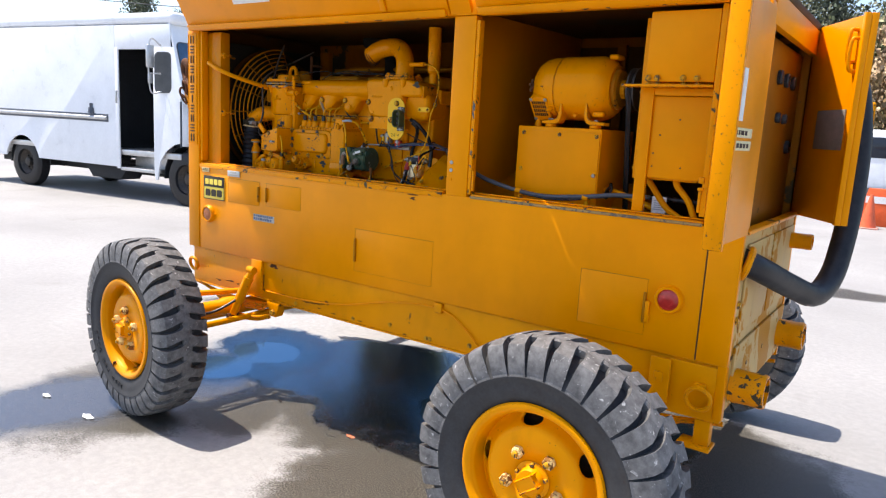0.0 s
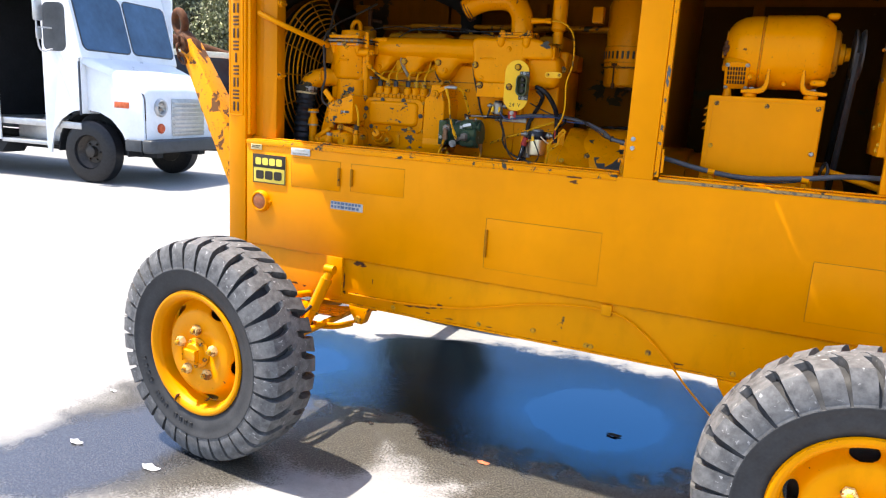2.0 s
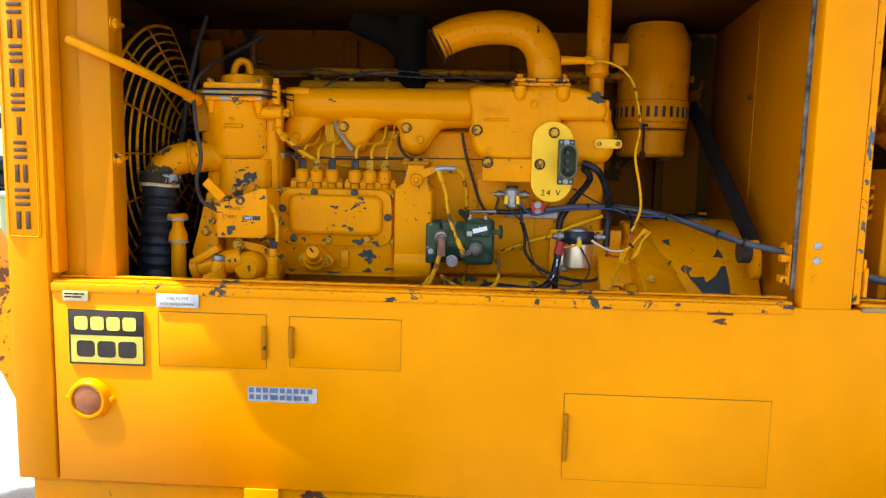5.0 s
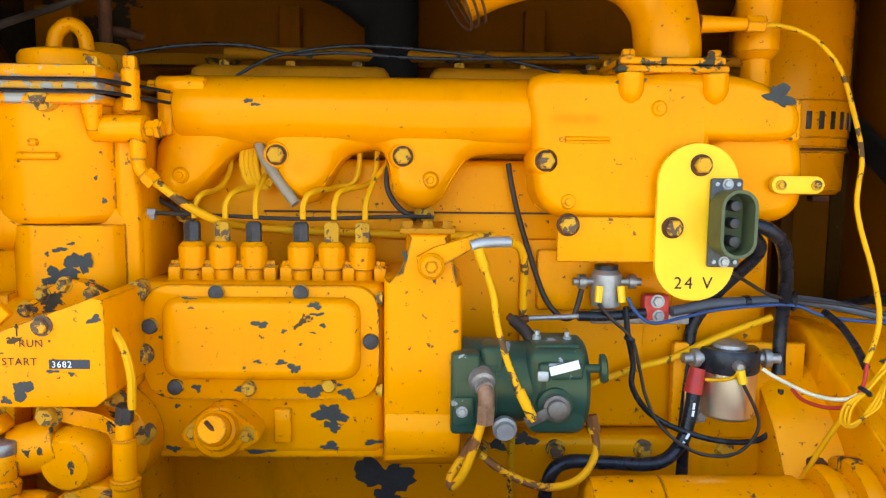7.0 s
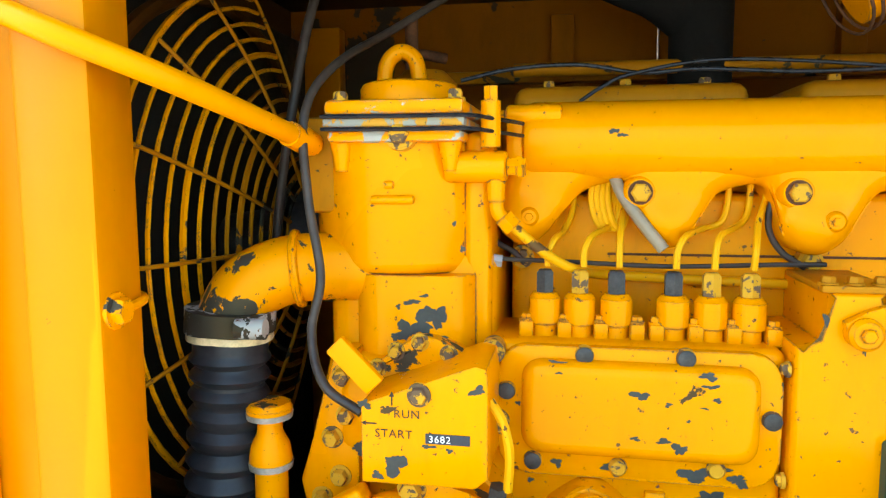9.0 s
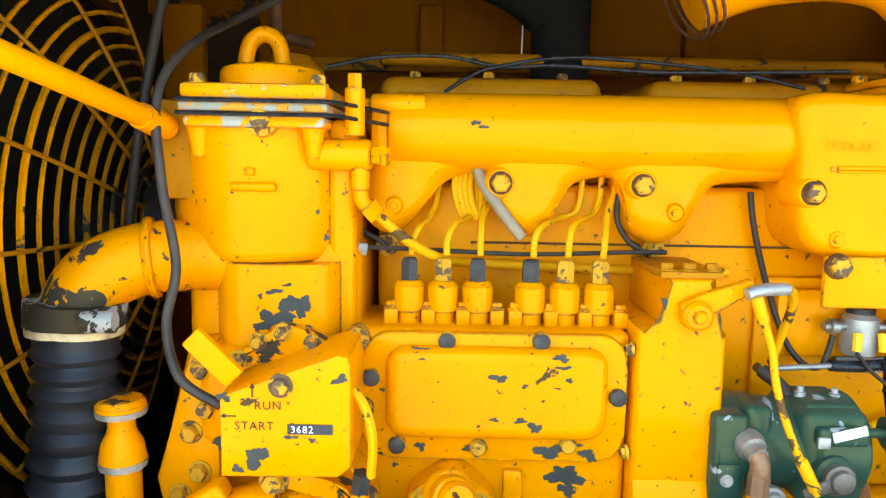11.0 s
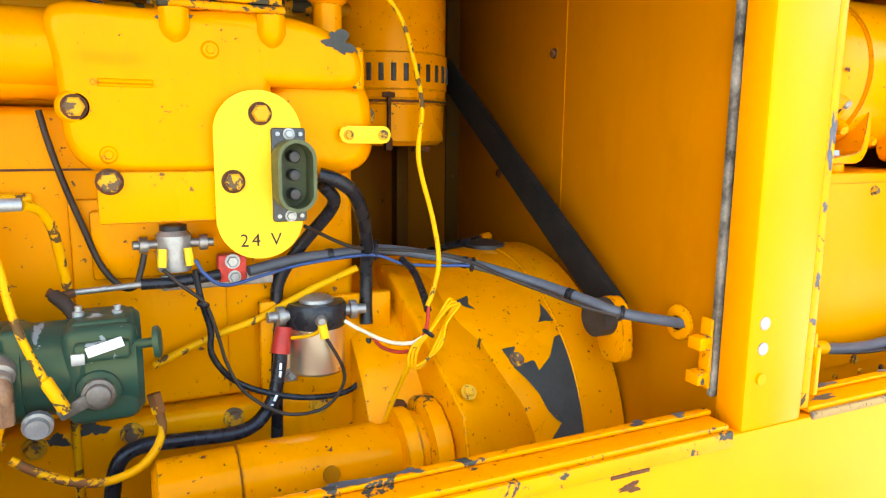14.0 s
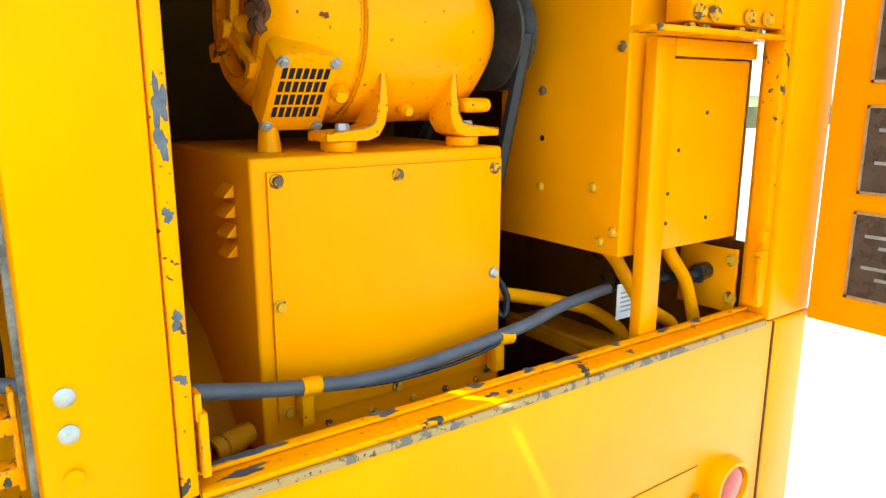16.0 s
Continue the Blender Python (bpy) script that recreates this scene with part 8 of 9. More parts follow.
chips(0.3425, 310, [(-1.2, 1.8, 0.012, 0.008), (-1.19, 1.795, 0.012, 0.006)])
chips(0.2692, 340, [(-0.935, 1.56, 0.006, 0.018), (-0.975, 1.59, 0.008, 0.014)])
chips(0.2912, 370, [(-1.08, 1.316, 0.03, 0.012), (-1.3, 1.312, 0.02, 0.01), (-1.02, 1.322, 0.03, 0.008), (-1.18, 1.308, 0.05, 0.006)])
chips(0.2912, 400, [(-1.336, 1.51, 0.014, 0.05), (-1.336, 1.47, 0.01, 0.03)])
chips(0.2652, 430, [(-1.365, 1.46, 0.02, 0.03), (-1.5, 1.41, 0.03, 0.02)])
chips(0.399, 600, [(-1.008, 1.222, 0.085, 0.075), (-1.0, 1.18, 0.06, 0.04), (-0.79, 1.285, 0.035, 0.028), (-0.832, 1.275, 0.03, 0.02)])


# ---- generator bay ----
gen = thing("generator_barrel", (0.45, 0.58, 0.82), "big yellow generator barrel low in the bay", "generator")
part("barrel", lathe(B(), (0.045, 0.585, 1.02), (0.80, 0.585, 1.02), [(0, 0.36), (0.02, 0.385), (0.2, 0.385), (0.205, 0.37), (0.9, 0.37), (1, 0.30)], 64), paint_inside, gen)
part("pipe_stub", lathe(B(), (0.245, 0.165, 1.283), (0.188, 0.140, 1.282), [(0, 0.014), (0.25, 0.0155), (0.3, 0.0165), (0.70, 0.0165), (0.73, 0.0145), (0.78, 0.0145), (0.80, 0.0165), (1, 0.016), (1, 0.011), (0.7, 0.010)], 22), paint_grimy_dim, gen, "short grimy pipe stub")

tb = thing("terminal_box", (0.46, 0.35, 1.24), "yellow sheet steel terminal box with a screwed cover", "terminal box")
part("box", box(B(), (0.267, 0.172, 1.225), (0.667, 0.545, 1.632), 0.005, 3), paint_body, tb)
tc = part("cover", box(B(), (0.287, 0.1665, 1.283), (0.662, 0.1712, 1.614), 0.0012), paint_body, tb)
bm = B()
for x, z in ((0.299, 1.603), (0.475, 1.600), (0.648, 1.600), (0.296, 1.442), (0.300, 1.295), (0.640, 1.279), (0.47, 1.290)):
    lathe(bm, (x, 0.1665, z), (x, 0.1585, z), [(0, 0.0095), (0.3, 0.0095), (0.35, 0.007), (1, 0.006)], 8)
part("cover_screw", bm, bolt_steel, tc)
part("cover_screw", lathe(B(), (0.648, 0.1665, 1.436), (0.648, 0.158, 1.436), [(0, 0.0085), (0.6, 0.0085), (1, 0.005)], 14), zinc, tc, "zinc screw")
bm = B()
for x in (0.36, 0.43, 0.50, 0.56, 0.62):
    bolt(bm, (x, 0.1722, 1.262), r=0.0055, h=0.005, washer=False)
part("box_screw", bm, bolt_steel, tb)
bm = B()
for k in range(4):
    z = 1.585 - 0.026 * k
    prism(bm, [(0.2645, z + 0.011), (0.2510, z - 0.003), (0.2500, z - 0.006), (0.2645, z - 0.006)], 0.222, 0.262, 0.002, "xz")
part("louver", bm, paint_body, tb)

ex = thing("exciter_generator", (0.50, 0.30, 1.632), "round yellow exciter generator with a grille", "generator")
XC = (0.30, 1.805)
eb = part("body", lathe(B(), (0.305, *XC), (0.668, *XC), [(0.06, 0.0), (0.06, 0.072), (0.0, 0.074), (0.0, 0.090), (0.05, 0.112), (0.13, 0.128), (0.22, 0.134), (0.325, 0.135), (0.33, 0.131), (0.343, 0.131), (0.348, 0.138), (0.82, 0.138), (0.86, 0.134), (0.93, 0.124), (1, 0.10)], 64), paint_engine, ex)
part("shaft_end", lathe(B(), (0.688, *XC), (0.728, *XC), [(0, 0.040), (0.5, 0.038), (0.6, 0.026), (1, 0.024)], 24), paint_engine, eb)
part("end_cap", lathe(B(), (0.664, *XC), (0.690, *XC), [(0, 0.086), (0.7, 0.086), (1, 0.076), (1, 0.03)], 40), paint_grimy_dim, eb)
lug = B()
box(lug, (0.632, 0.255, 1.925), (0.675, 0.335, 1.948), 0.010, 3)
box(lug, (0.606, 0.186, 1.682), (0.660, 0.225, 1.704), 0.010, 3)
part("end_lug", lug, paint_engine, eb)
# dark open end with a flaked spider and a star knob on its rim
# a black disc draws the shade inside the open end
part("end_recess", lathe(B(), (0.328, *XC), (0.334, *XC), [(0, 0.071), (1, 0.071)], 40), soot_and_shade, eb, "dark open end of the exciter")
sp = B()
lathe(sp, (0.322, XC[0], XC[1] - 0.012), (0.286, XC[0], XC[1] - 0.012), [(0, 0.020), (0.6, 0.020), (0.65, 0.013), (1, 0.012), (1, 0.005)], 20)
for k in range(3):
    a = k * 2.094 + 1.75
    arm = prism(B(), [(0.010, -0.009), (0.045, -0.007), (0.086, -0.012), (0.090, 0.0), (0.086, 0.012), (0.045, 0.007), (0.010, 0.009)], -0.006, 0.006, 0.003, axes="xz")
    bmesh.ops.transform(arm, matrix=Matrix.Translation((0.302, XC[0], XC[1] - 0.012)) @ Matrix.Rotation(a, 4, "X") @ Matrix.Rotation(math.pi / 2, 4, "Z"), verts=arm.verts)
    add_mesh(sp, arm)
part("end_spider", sp, paint_flaked, eb, "flaked cream-yellow spider")
star = lathe(B(), (0.318, 0.215, 1.808), (0.292, 0.205, 1.808), [(0, 0.016), (0.6, 0.016), (0.65, 0.010), (1, 0.009)], 12)
for k in range(5):
    a = 2 * math.pi * k / 5 + 0.4
    tube(star, [(0.306, 0.209, 1.808), (0.300, 0.209 + 0.020 * math.cos(a), 1.808 + 0.020 * math.sin(a)), (0.304, 0.211 + 0.030 * math.cos(a), 1.808 + 0.030 * math.sin(a))], 0.006, 8)
part("star_knob", star, rust, eb, "rusty star-shaped hand knob")
# grille low on the near side of the barrel
gm = Matrix.Translation((0.353, 0.209, 1.712)) @ Matrix.Rotation(radians(39), 4, "X")
arch = [(-0.044, -0.052), (-0.036, -0.061), (0.036, -0.061), (0.044, -0.052), (0.044, 0.050), (0.034, 0.060), (0.0, 0.066), (-0.034, 0.060), (-0.044, 0.050)]
gb = prism(B(), arch, -0.007, 0.030, 0.003)
bmesh.ops.transform(gb, matrix=gm, verts=gb.verts)
gr = part("grille_plate", gb, paint_engine, eb, "yellow plate with four rows of slots")
# black blocks draw the shade inside the grille slots
hole = B()
for i in range(7):
    for j in range(4):
        x, z = -0.0335 + 0.0096 * i, -0.036 + 0.0205 * j
        box(hole, (x, -0.0078, z), (x + 0.0066, -0.0060, z + 0.0160), m=gm)
part("grille_hole", hole, soot_and_shade, gr, "dark grille slots")
for x, z in ((-0.035, 0.050), (0.035, 0.050), (-0.036, -0.052), (0.036, -0.052)):
    part("grille_screw", bolt(B(), gm @ Vector((x, -0.007, z)), gm.to_3x3() @ Vector((0, -1, 0)), 0.0062, 0.005), zinc, gr)
# bent strap feet on round pads
LEFT = [(0.457, 1.744), (0.469, 1.744), (0.4695, 1.690), (0.466, 1.668), (0.456, 1.653), (0.440, 1.647), (0.376, 1.647), (0.376, 1.660), (0.430, 1.662), (0.448, 1.668), (0.456, 1.682)]
for outline, px in ((LEFT, 0.408), ([(1.044 - a, b) for a, b in LEFT], 0.618)):
    ft = part("foot", prism(B(), outline, 0.180, 0.238, 0.003), paint_engine, eb, "bent flat steel foot")
    part("foot_pad", cyl(B(), (px, 0.21, 1.632), (px, 0.21, 1.647), 0.025, 24, soft=0.002), paint_engine, ft)
    part("foot_bolt", bolt(B(), (px + 0.004, 0.205, 1.660), (0, 0, 1), 0.010, 0.010), zinc, ft)
part("pedestal", lathe(B(), (0.325, 0.25, 1.632), (0.325, 0.25, 1.69), [(0, 0.017), (0.15, 0.016), (0.7, 0.0115), (1, 0.011)], 18), paint_engine, eb)
part("side_plug", lathe(B(), (0.405, 0.20, 1.712), (0.400, 0.180, 1.704), [(0, 0.012), (0.6, 0.012), (1, 0.008)], 14), paint_engine, eb)
part("drain_plug", lathe(B(), (0.52, 0.225, 1.690), (0.52, 0.205, 1.684), [(0, 0.010), (0.7, 0.010), (1, 0.007)], 12), paint_engine, eb)
part("paint_chip", patch(B(), 0.372, 1.804, 0.012, 0.010, 0.1655, 77), rust, eb)

# belt drive in the shade behind
bm = B()
lathe(bm, (0.735, 0.30, 1.805), (0.768, 0.30, 1.805), [(0, 0.09), (0.2, 0.09), (0.5, 0.075), (0.8, 0.09), (1, 0.09)], 36)
part("belt_pulley", bm, dark_steel, ex)
bm = B()
for s in (-1, 1):
    tube(bm, [(0.751, 0.30 + 0.085 * s, 1.805), (0.735, 0.55 + 0.2 * s, 1.25)], 0.012, 6, smooth=False)
part("drive_belt", bm, black_rubber, ex, "black drive belt")

# cabinet at the rear of the bay
cab = thing("control_cabinet", (1.0, 0.2, 1.46), "yellow sheet steel control cabinet", "cabinet")
part("body", box(B(), (0.846, 0.0855, 1.447), (1.100, 0.39, 2.06), 0.004, 3), paint_body, cab)
bm = B()
for y, z in ((0.274, 1.716), (0.273, 1.546), (0.146, 1.557), (0.099, 1.782), (0.099, 1.488), (0.125, 1.468)):
    lathe(bm, (0.847, y, z), (0.839, y, z), [(0, 0.0085), (0.5, 0.0085), (1, 0.005)], 12)
part("rivet_hole", cyl(B(), (0.8475, 0.273, 1.633), (0.8452, 0.273, 1.633), 0.005, 12), soot_and_shade, cab)
part("rivet", bm, bolt_steel, cab)
part("upper_panel", box(B(), (0.888, 0.010, 1.815), (1.140, 0.058, 2.07), 0.005), paint_body, cab)
ledge = part("ledge", box(B(), (0.800, -0.002, 1.7965), (1.142, 0.05, 1.806), 0.002), paint_sill, cab)
bm = B()
for x in (0.90, 0.935, 1.03, 1.08):
    bolt(bm, (x, 0.004, 1.828), r=0.009, h=0.008)
    bolt(bm, (x, 0.02, 1.806), (0, 0, 1), 0.009, 0.008)
part("ledge_bolt", bm, bolt_steel, cab)
part("upright_bar", box(B(), (0.868, 0.051, 1.300), (0.914, 0.074, 1.7960), 0.004), paint_body, cab)
part("lower_frame", box(B(), (0.915, 0.052, 1.768), (1.140, 0.060, 1.7955), 0.002), paint_body, cab)
lp = part("lower_panel", box(B(), (0.880, 0.061, 1.455), (1.136, 0.085, 1.766), 0.004), paint_body, cab)
bm = B()
for x, z in ((0.93, 1.50), (0.93, 1.55), (0.95, 1.62), (1.04, 1.50), (1.02, 1.68)):
    cyl(bm, (x, 0.061, z), (x, 0.0595, z), 0.0035, 8)
part("panel_mark", bm, dark_steel, lp)
part("corner_plate", box(B(), (1.158, 0.064, 1.300), (1.164, 0.190, 1.425), 0.002), paint_body, cab)
for y, z in ((0.075, 1.404), (0.073, 1.330)):
    part("corner_bolt", bolt(B(), (1.158, y, z), (-1, 0, 0), r=0.010, h=0.009), bolt_steel, cab)
part("cable_gland", cyl(cyl(B(), (1.158, 0.128, 1.374), (1.130, 0.124, 1.373), 0.0165, 18), (1.130, 0.124, 1.373), (1.116, 0.122, 1.372), 0.0185, 6), bakelite, cab, "black cable gland")
part("floor_channel", box(box(B(), (0.895, 0.10, 1.225), (1.0, 0.42, 1.250), 0.003), (0.895, 0.10, 1.2505), (0.905, 0.42, 1.262), 0.002), paint_grimy_dim, cab)
YC = [
    [(0.875, 0.150, 1.460), (0.907, 0.142, 1.426), (0.973, 0.140, 1.343), (1.020, 0.138, 1.310), (1.075, 0.136, 1.272), (1.09, 0.136, 1.20)],
    [(1.010, 0.118, 1.460), (1.021, 0.115, 1.428), (1.060, 0.114, 1.385), (1.080, 0.113, 1.353), (1.112, 0.112, 1.267), (1.115, 0.112, 1.20)],
    [(0.66, 0.26, 1.374), (0.72, 0.24, 1.372), (0.83, 0.22, 1.345), (0.92, 0.21, 1.315), (1.0, 0.20, 1.26), (1.03, 0.20, 1.20)],
]
for pts in YC:
    solo("yellow_cable", tube(B(), pts, 0.0125, 14), paint_frame, "thick yellow painted power cable", "cable", "yellow cables below the cabinet")
con = thing("bay_conduit", (0.5, 0.12, 1.33), "grey conduit sagging across the terminal box", "cable")
cpts = [(0.04, 0.135, 1.415), (0.12, 0.13, 1.385), (0.17, 0.125, 1.372), (0.30, 0.125, 1.345), (0.44, 0.125, 1.331), (0.614, 0.125, 1.345), (0.70, 0.125, 1.357), (0.77, 0.135, 1.367), (0.905, 0.155, 1.371)]
part("conduit", tube(B(), cpts, 0.0100, 14), grey_cable, con)
part("thin_wire", tube(B(), [(0.30, 0.123, 1.338), (0.44, 0.12, 1.322), (0.57, 0.12, 1.327), (0.66, 0.122, 1.345)], 0.003, 8), black_cable, con)
bm = B()
for x, z in ((0.315, 1.343), (0.640, 1.343)):
    cyl(bm, (x - 0.013, 0.125, z + 0.001), (x + 0.013, 0.125, z - 0.001), 0.0122, 18)
    box(bm, (x - 0.009, 0.134, z - 0.060), (x + 0.009, 0.158, z - 0.004), 0.003)
part("plug_end", tube(B(), [(0.900, 0.155, 1.371), (0.95, 0.165, 1.371), (1.04, 0.150, 1.371), (1.12, 0.123, 1.372)], 0.0105, 12), black_cable, con, "black cable end")
part("clip", bm, paint_frame, con, "yellow cable clip")
pl = part("paper_label", box(B(), (0.918, 0.143, 1.312), (0.976, 0.1445, 1.378)), white_tape, con, "white paper label with unreadable print")
bm = B()
for k in range(5):
    box(bm, (0.927, 0.1424, 1.325 + 0.0085 * k), (0.965 - 0.004 * (k % 3), 0.1431, 1.3285 + 0.0085 * k))
part("label_print", bm, simple("label_grey", (0.35, 0.35, 0.36), 0.6, 0, 0.2, 50, 0), pl)
solo("cable_hank", tube(B(), [(0.70, 0.25, 1.40), (0.69, 0.22, 1.37), (0.70, 0.20, 1.345), (0.715, 0.21, 1.375), (0.705, 0.23, 1.405), (0.69, 0.24, 1.36)], 0.006, 8), black_cable, "short black hank of wire beside the terminal box", "wire")


# ---- delivery van ----
# glass tint and some of the sky's reflection, both in the blue base colour
dark_blue_glass = simple("sky_tinted_glass", (0.035, 0.085, 0.16), 0.05, 0, 0.35, 1.2, 0.0, 0.5)
white_paint = simple("white_van_paint", (0.78, 0.80, 0.82), 0.34, 0, 0.05, 3, 0.02, 0.2)
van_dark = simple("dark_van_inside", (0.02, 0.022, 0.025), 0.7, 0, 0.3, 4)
van_trim = simple("grey_rub_rail", (0.10, 0.11, 0.13), 0.4, 0.3, 0.2, 10)
bumper_grey = simple("dark_grey_bumper", (0.06, 0.065, 0.07), 0.5, 0, 0.2, 8)
alloy = simple("dull_aluminium", (0.5, 0.5, 0.5), 0.4, 0.7, 0.15, 10)
VU = Vector((0.9911, 0.1331, 0))
VN = Vector((-0.1331, 0.9911, 0))
VM = Matrix(((VU.x, VN.x, 0, -8.785), (VU.y, VN.y, 0, 4.662), (0, 0, 1, 0), (0, 0, 0, 1)))
van = thing("delivery_van", (-11.0, 5.4, 0), "white step van with an open side door", "van")
VW = 2.15


def vpart(name, bm, material, parent=None, label="", angle=38):
    for v in bm.verts:
        v.co = VM @ v.co
    return part(name, bm, material, parent or van, label, angle)


def arch_outline(x0, x1, z0, z1, wheels, r):
    """A side panel with round wheel arches cut from its foot."""
    pts = [(x0, z1), (x0, z0)]
    for wx in wheels:
        h = 0.46 - z0
        a0 = math.asin(max(-1, min(1, -h / r)))
        for i in range(15):
            a = math.pi - a0 + (2 * a0 - math.pi) * i / 14
            pts.append((wx + r * math.cos(a), 0.46 + r * math.sin(a)))
    pts += [(x1, z0), (x1, z1)]
    return pts


side = vpart("side_panel", prism(B(), arch_outline(-6.3, -1.70, 0.58, 3.08, (-4.543,), 0.55), -0.03, 0.0, 0.006), white_paint)
b = B()
box(b, (-1.72, -0.022, 2.665), (-0.30, 0.0, 3.08), 0.006)
box(b, (-1.70, -0.030, 0.55), (-1.615, 0.0, 2.70), 0.006)
vpart("door_frame", b, white_paint)
b = B()
prism(b, [(-0.71, 0.55), (-0.71, 2.70), (-0.20, 2.70), (0.02, 1.85), (-0.06, 1.85), (-0.06, 1.09), (-0.22, 1.06), (-0.42, 0.94), (-0.56, 0.76), (-0.62, 0.52), (-0.63, 0.42), (-0.69, 0.42)], -0.03, 0.0, 0.006)
cabside = vpart("cab_side", b, white_paint)
vpart("cab_window", prism(B(), rounded(-0.665, 1.93, -0.26, 2.62, 0.10), -0.040, -0.031, 0.0), bumper_grey, cabside, "dark side window")
vpart("roof", box(B(), (-6.32, -0.03, 3.08), (-0.22, VW + 0.03, 3.29), 0.09, 4), white_paint)
vpart("far_side", box(B(), (-6.3, VW, 0.55), (-0.1, VW + 0.03, 3.08), 0.006), white_paint)
vpart("rear_wall", box(B(), (-6.32, 0.001, 0.55), (-6.28, VW - 0.001, 3.08), 0.01), white_paint)
vpart("floor", box(B(), (-6.28, 0.02, 0.80), (-0.1, VW - 0.02, 0.90), 0.01), alloy)
vpart("door_step", box(B(), (-1.61, -0.02, 0.52), (-0.715, 0.30, 0.58), 0.01), alloy)
vpart("step_riser", box(B(), (-1.61, 0.30, 0.58), (-0.715, 0.32, 0.90), 0.005), alloy, None, "dull aluminium step riser")
# dark sheets added inside, coloured for the shade beyond the door opening
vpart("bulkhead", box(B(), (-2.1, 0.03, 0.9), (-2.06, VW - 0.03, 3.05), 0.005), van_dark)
vpart("shade_backing", box(B(), (-2.05, 1.5, 0.9), (-0.4, 1.52, 3.05), 0.005), van_dark)
rail = vpart("rub_rail", cyl(B(), (-6.2, -0.045, 1.445), (-1.93, -0.045, 1.445), 0.035, 12, soft=0.01), alloy, None, "grey rub rail")
vpart("rail_base", box(B(), (-6.2, -0.036, 1.375), (-1.90, -0.0305, 1.515), 0.004), van_trim, rail)
vpart("side_lamp", cyl(cyl(B(), (-2.35, -0.05, 1.52), (-2.35, -0.05, 1.62), 0.06, 16, 0.045), (-2.35, -0.05, 1.62), (-2.35, -0.05, 1.70), 0.028, 12), van_trim)
vpart("door_handle", box(B(), (-1.685, -0.055, 1.72), (-1.645, -0.03, 1.95), 0.01), alloy)
# hood, nose, windscreen
hood = B()
rows = []
for s, z, inset in ((-0.08, 1.90, 0.0), (0.04, 1.84, 0.03), (0.25, 1.77, 0.07), (0.70, 1.60, 0.12), (0.88, 1.52, 0.14), (0.945, 1.47, 0.145), (0.975, 1.38, 0.14), (0.98, 0.66, 0.13)):
    rows.append([hood.verts.new((s, y, z - c)) for y, c in ((inset, 0.10), (inset + 0.03, 0.03), (inset + 0.12, 0.0), (VW / 2, -0.02), (VW - inset - 0.12, 0.0), (VW - inset - 0.03, 0.03), (VW - inset, 0.10))])
for a, c in zip(rows, rows[1:]):
    for i in range(6):
        hood.faces.new((a[i], a[i + 1], c[i + 1], c[i]))
vpart("hood", hood, white_paint, None, "", 50)
b = B()
prism(b, [(-0.055, 1.78), (0.25, 1.67), (0.70, 1.50), (0.90, 1.42), (0.96, 1.32), (0.975, 0.62), (0.66, 0.62), (0.58, 0.80), (0.40, 0.98), (0.20, 1.07), (0.0, 1.09), (-0.055, 1.09)], 0.095, 0.125, 0.004)
vpart("fender", b, white_paint)
b = B()
prism(b, [(-0.055, 1.78), (0.25, 1.67), (0.70, 1.50), (0.90, 1.42), (0.96, 1.32), (0.975, 0.62), (0.66, 0.62), (0.0, 1.09), (-0.055, 1.09)], VW - 0.125, VW - 0.095, 0.004)
vpart("fender", b, white_paint)
vpart("hood_seam", box(B(), (-0.062, -0.032, 1.02), (-0.057, 0.01, 1.80)), van_trim)
SLOPE = Matrix.Translation((-0.02, 0, 1.87)) @ Matrix.Rotation(radians(-15), 4, "Y")
ws = vpart("windscreen_frame", box(B(), (-0.03, 0.0, -0.02), (0.02, VW, 1.28), 0.02, 3, m=SLOPE), white_paint)
for y0, y1 in ((0.07, VW / 2 - 0.035), (VW / 2 + 0.035, VW - 0.07)):
    seal = prism(B(), [(a, c) for a, c in rounded(y0 - 0.02, 0.09, y1 + 0.02, 0.96, 0.10)], 0.019, 0.026, 0.002, "yz")
    bmesh.ops.transform(seal, matrix=SLOPE, verts=seal.verts)
    sl = vpart("window_seal", seal, bumper_grey, ws, "black rubber window seal")
    pane = prism(B(), [(a, c) for a, c in rounded(y0, 0.11, y1, 0.94, 0.085)], 0.0262, 0.030, 0.001, "yz")
    bmesh.ops.transform(pane, matrix=SLOPE, verts=pane.verts)
    vpart("windscreen", pane, dark_blue_glass, sl, "dark blue windscreen pane reflecting the sky")
vpart("dashboard", box(B(), (-0.45, 0.05, 1.55), (-0.09, VW - 0.05, 1.80), 0.04), van_dark)
vpart("steering_wheel", ring(B(), (-0.55, 1.45, 1.92), (1, 0, 0.9), 0.22, 0.018, 32, 8), van_dark)
vpart("front_wall", box(B(), (-0.055, 0.001, 1.04), (-0.03, VW - 0.001, 1.86), 0.004), white_paint)
b = B()
box(b, (0.982, 0.70, 0.76), (1.00, VW - 0.66, 1.33), 0.006)
gr = vpart("grille", b, alloy, None, "ribbed aluminium grille")
b = B()
for k in range(8):
    box(b, (0.998, 0.72, 0.79 + 0.066 * k), (1.025, VW - 0.68, 0.82 + 0.066 * k), 0.004)
vpart("grille_rib", b, alloy, gr)
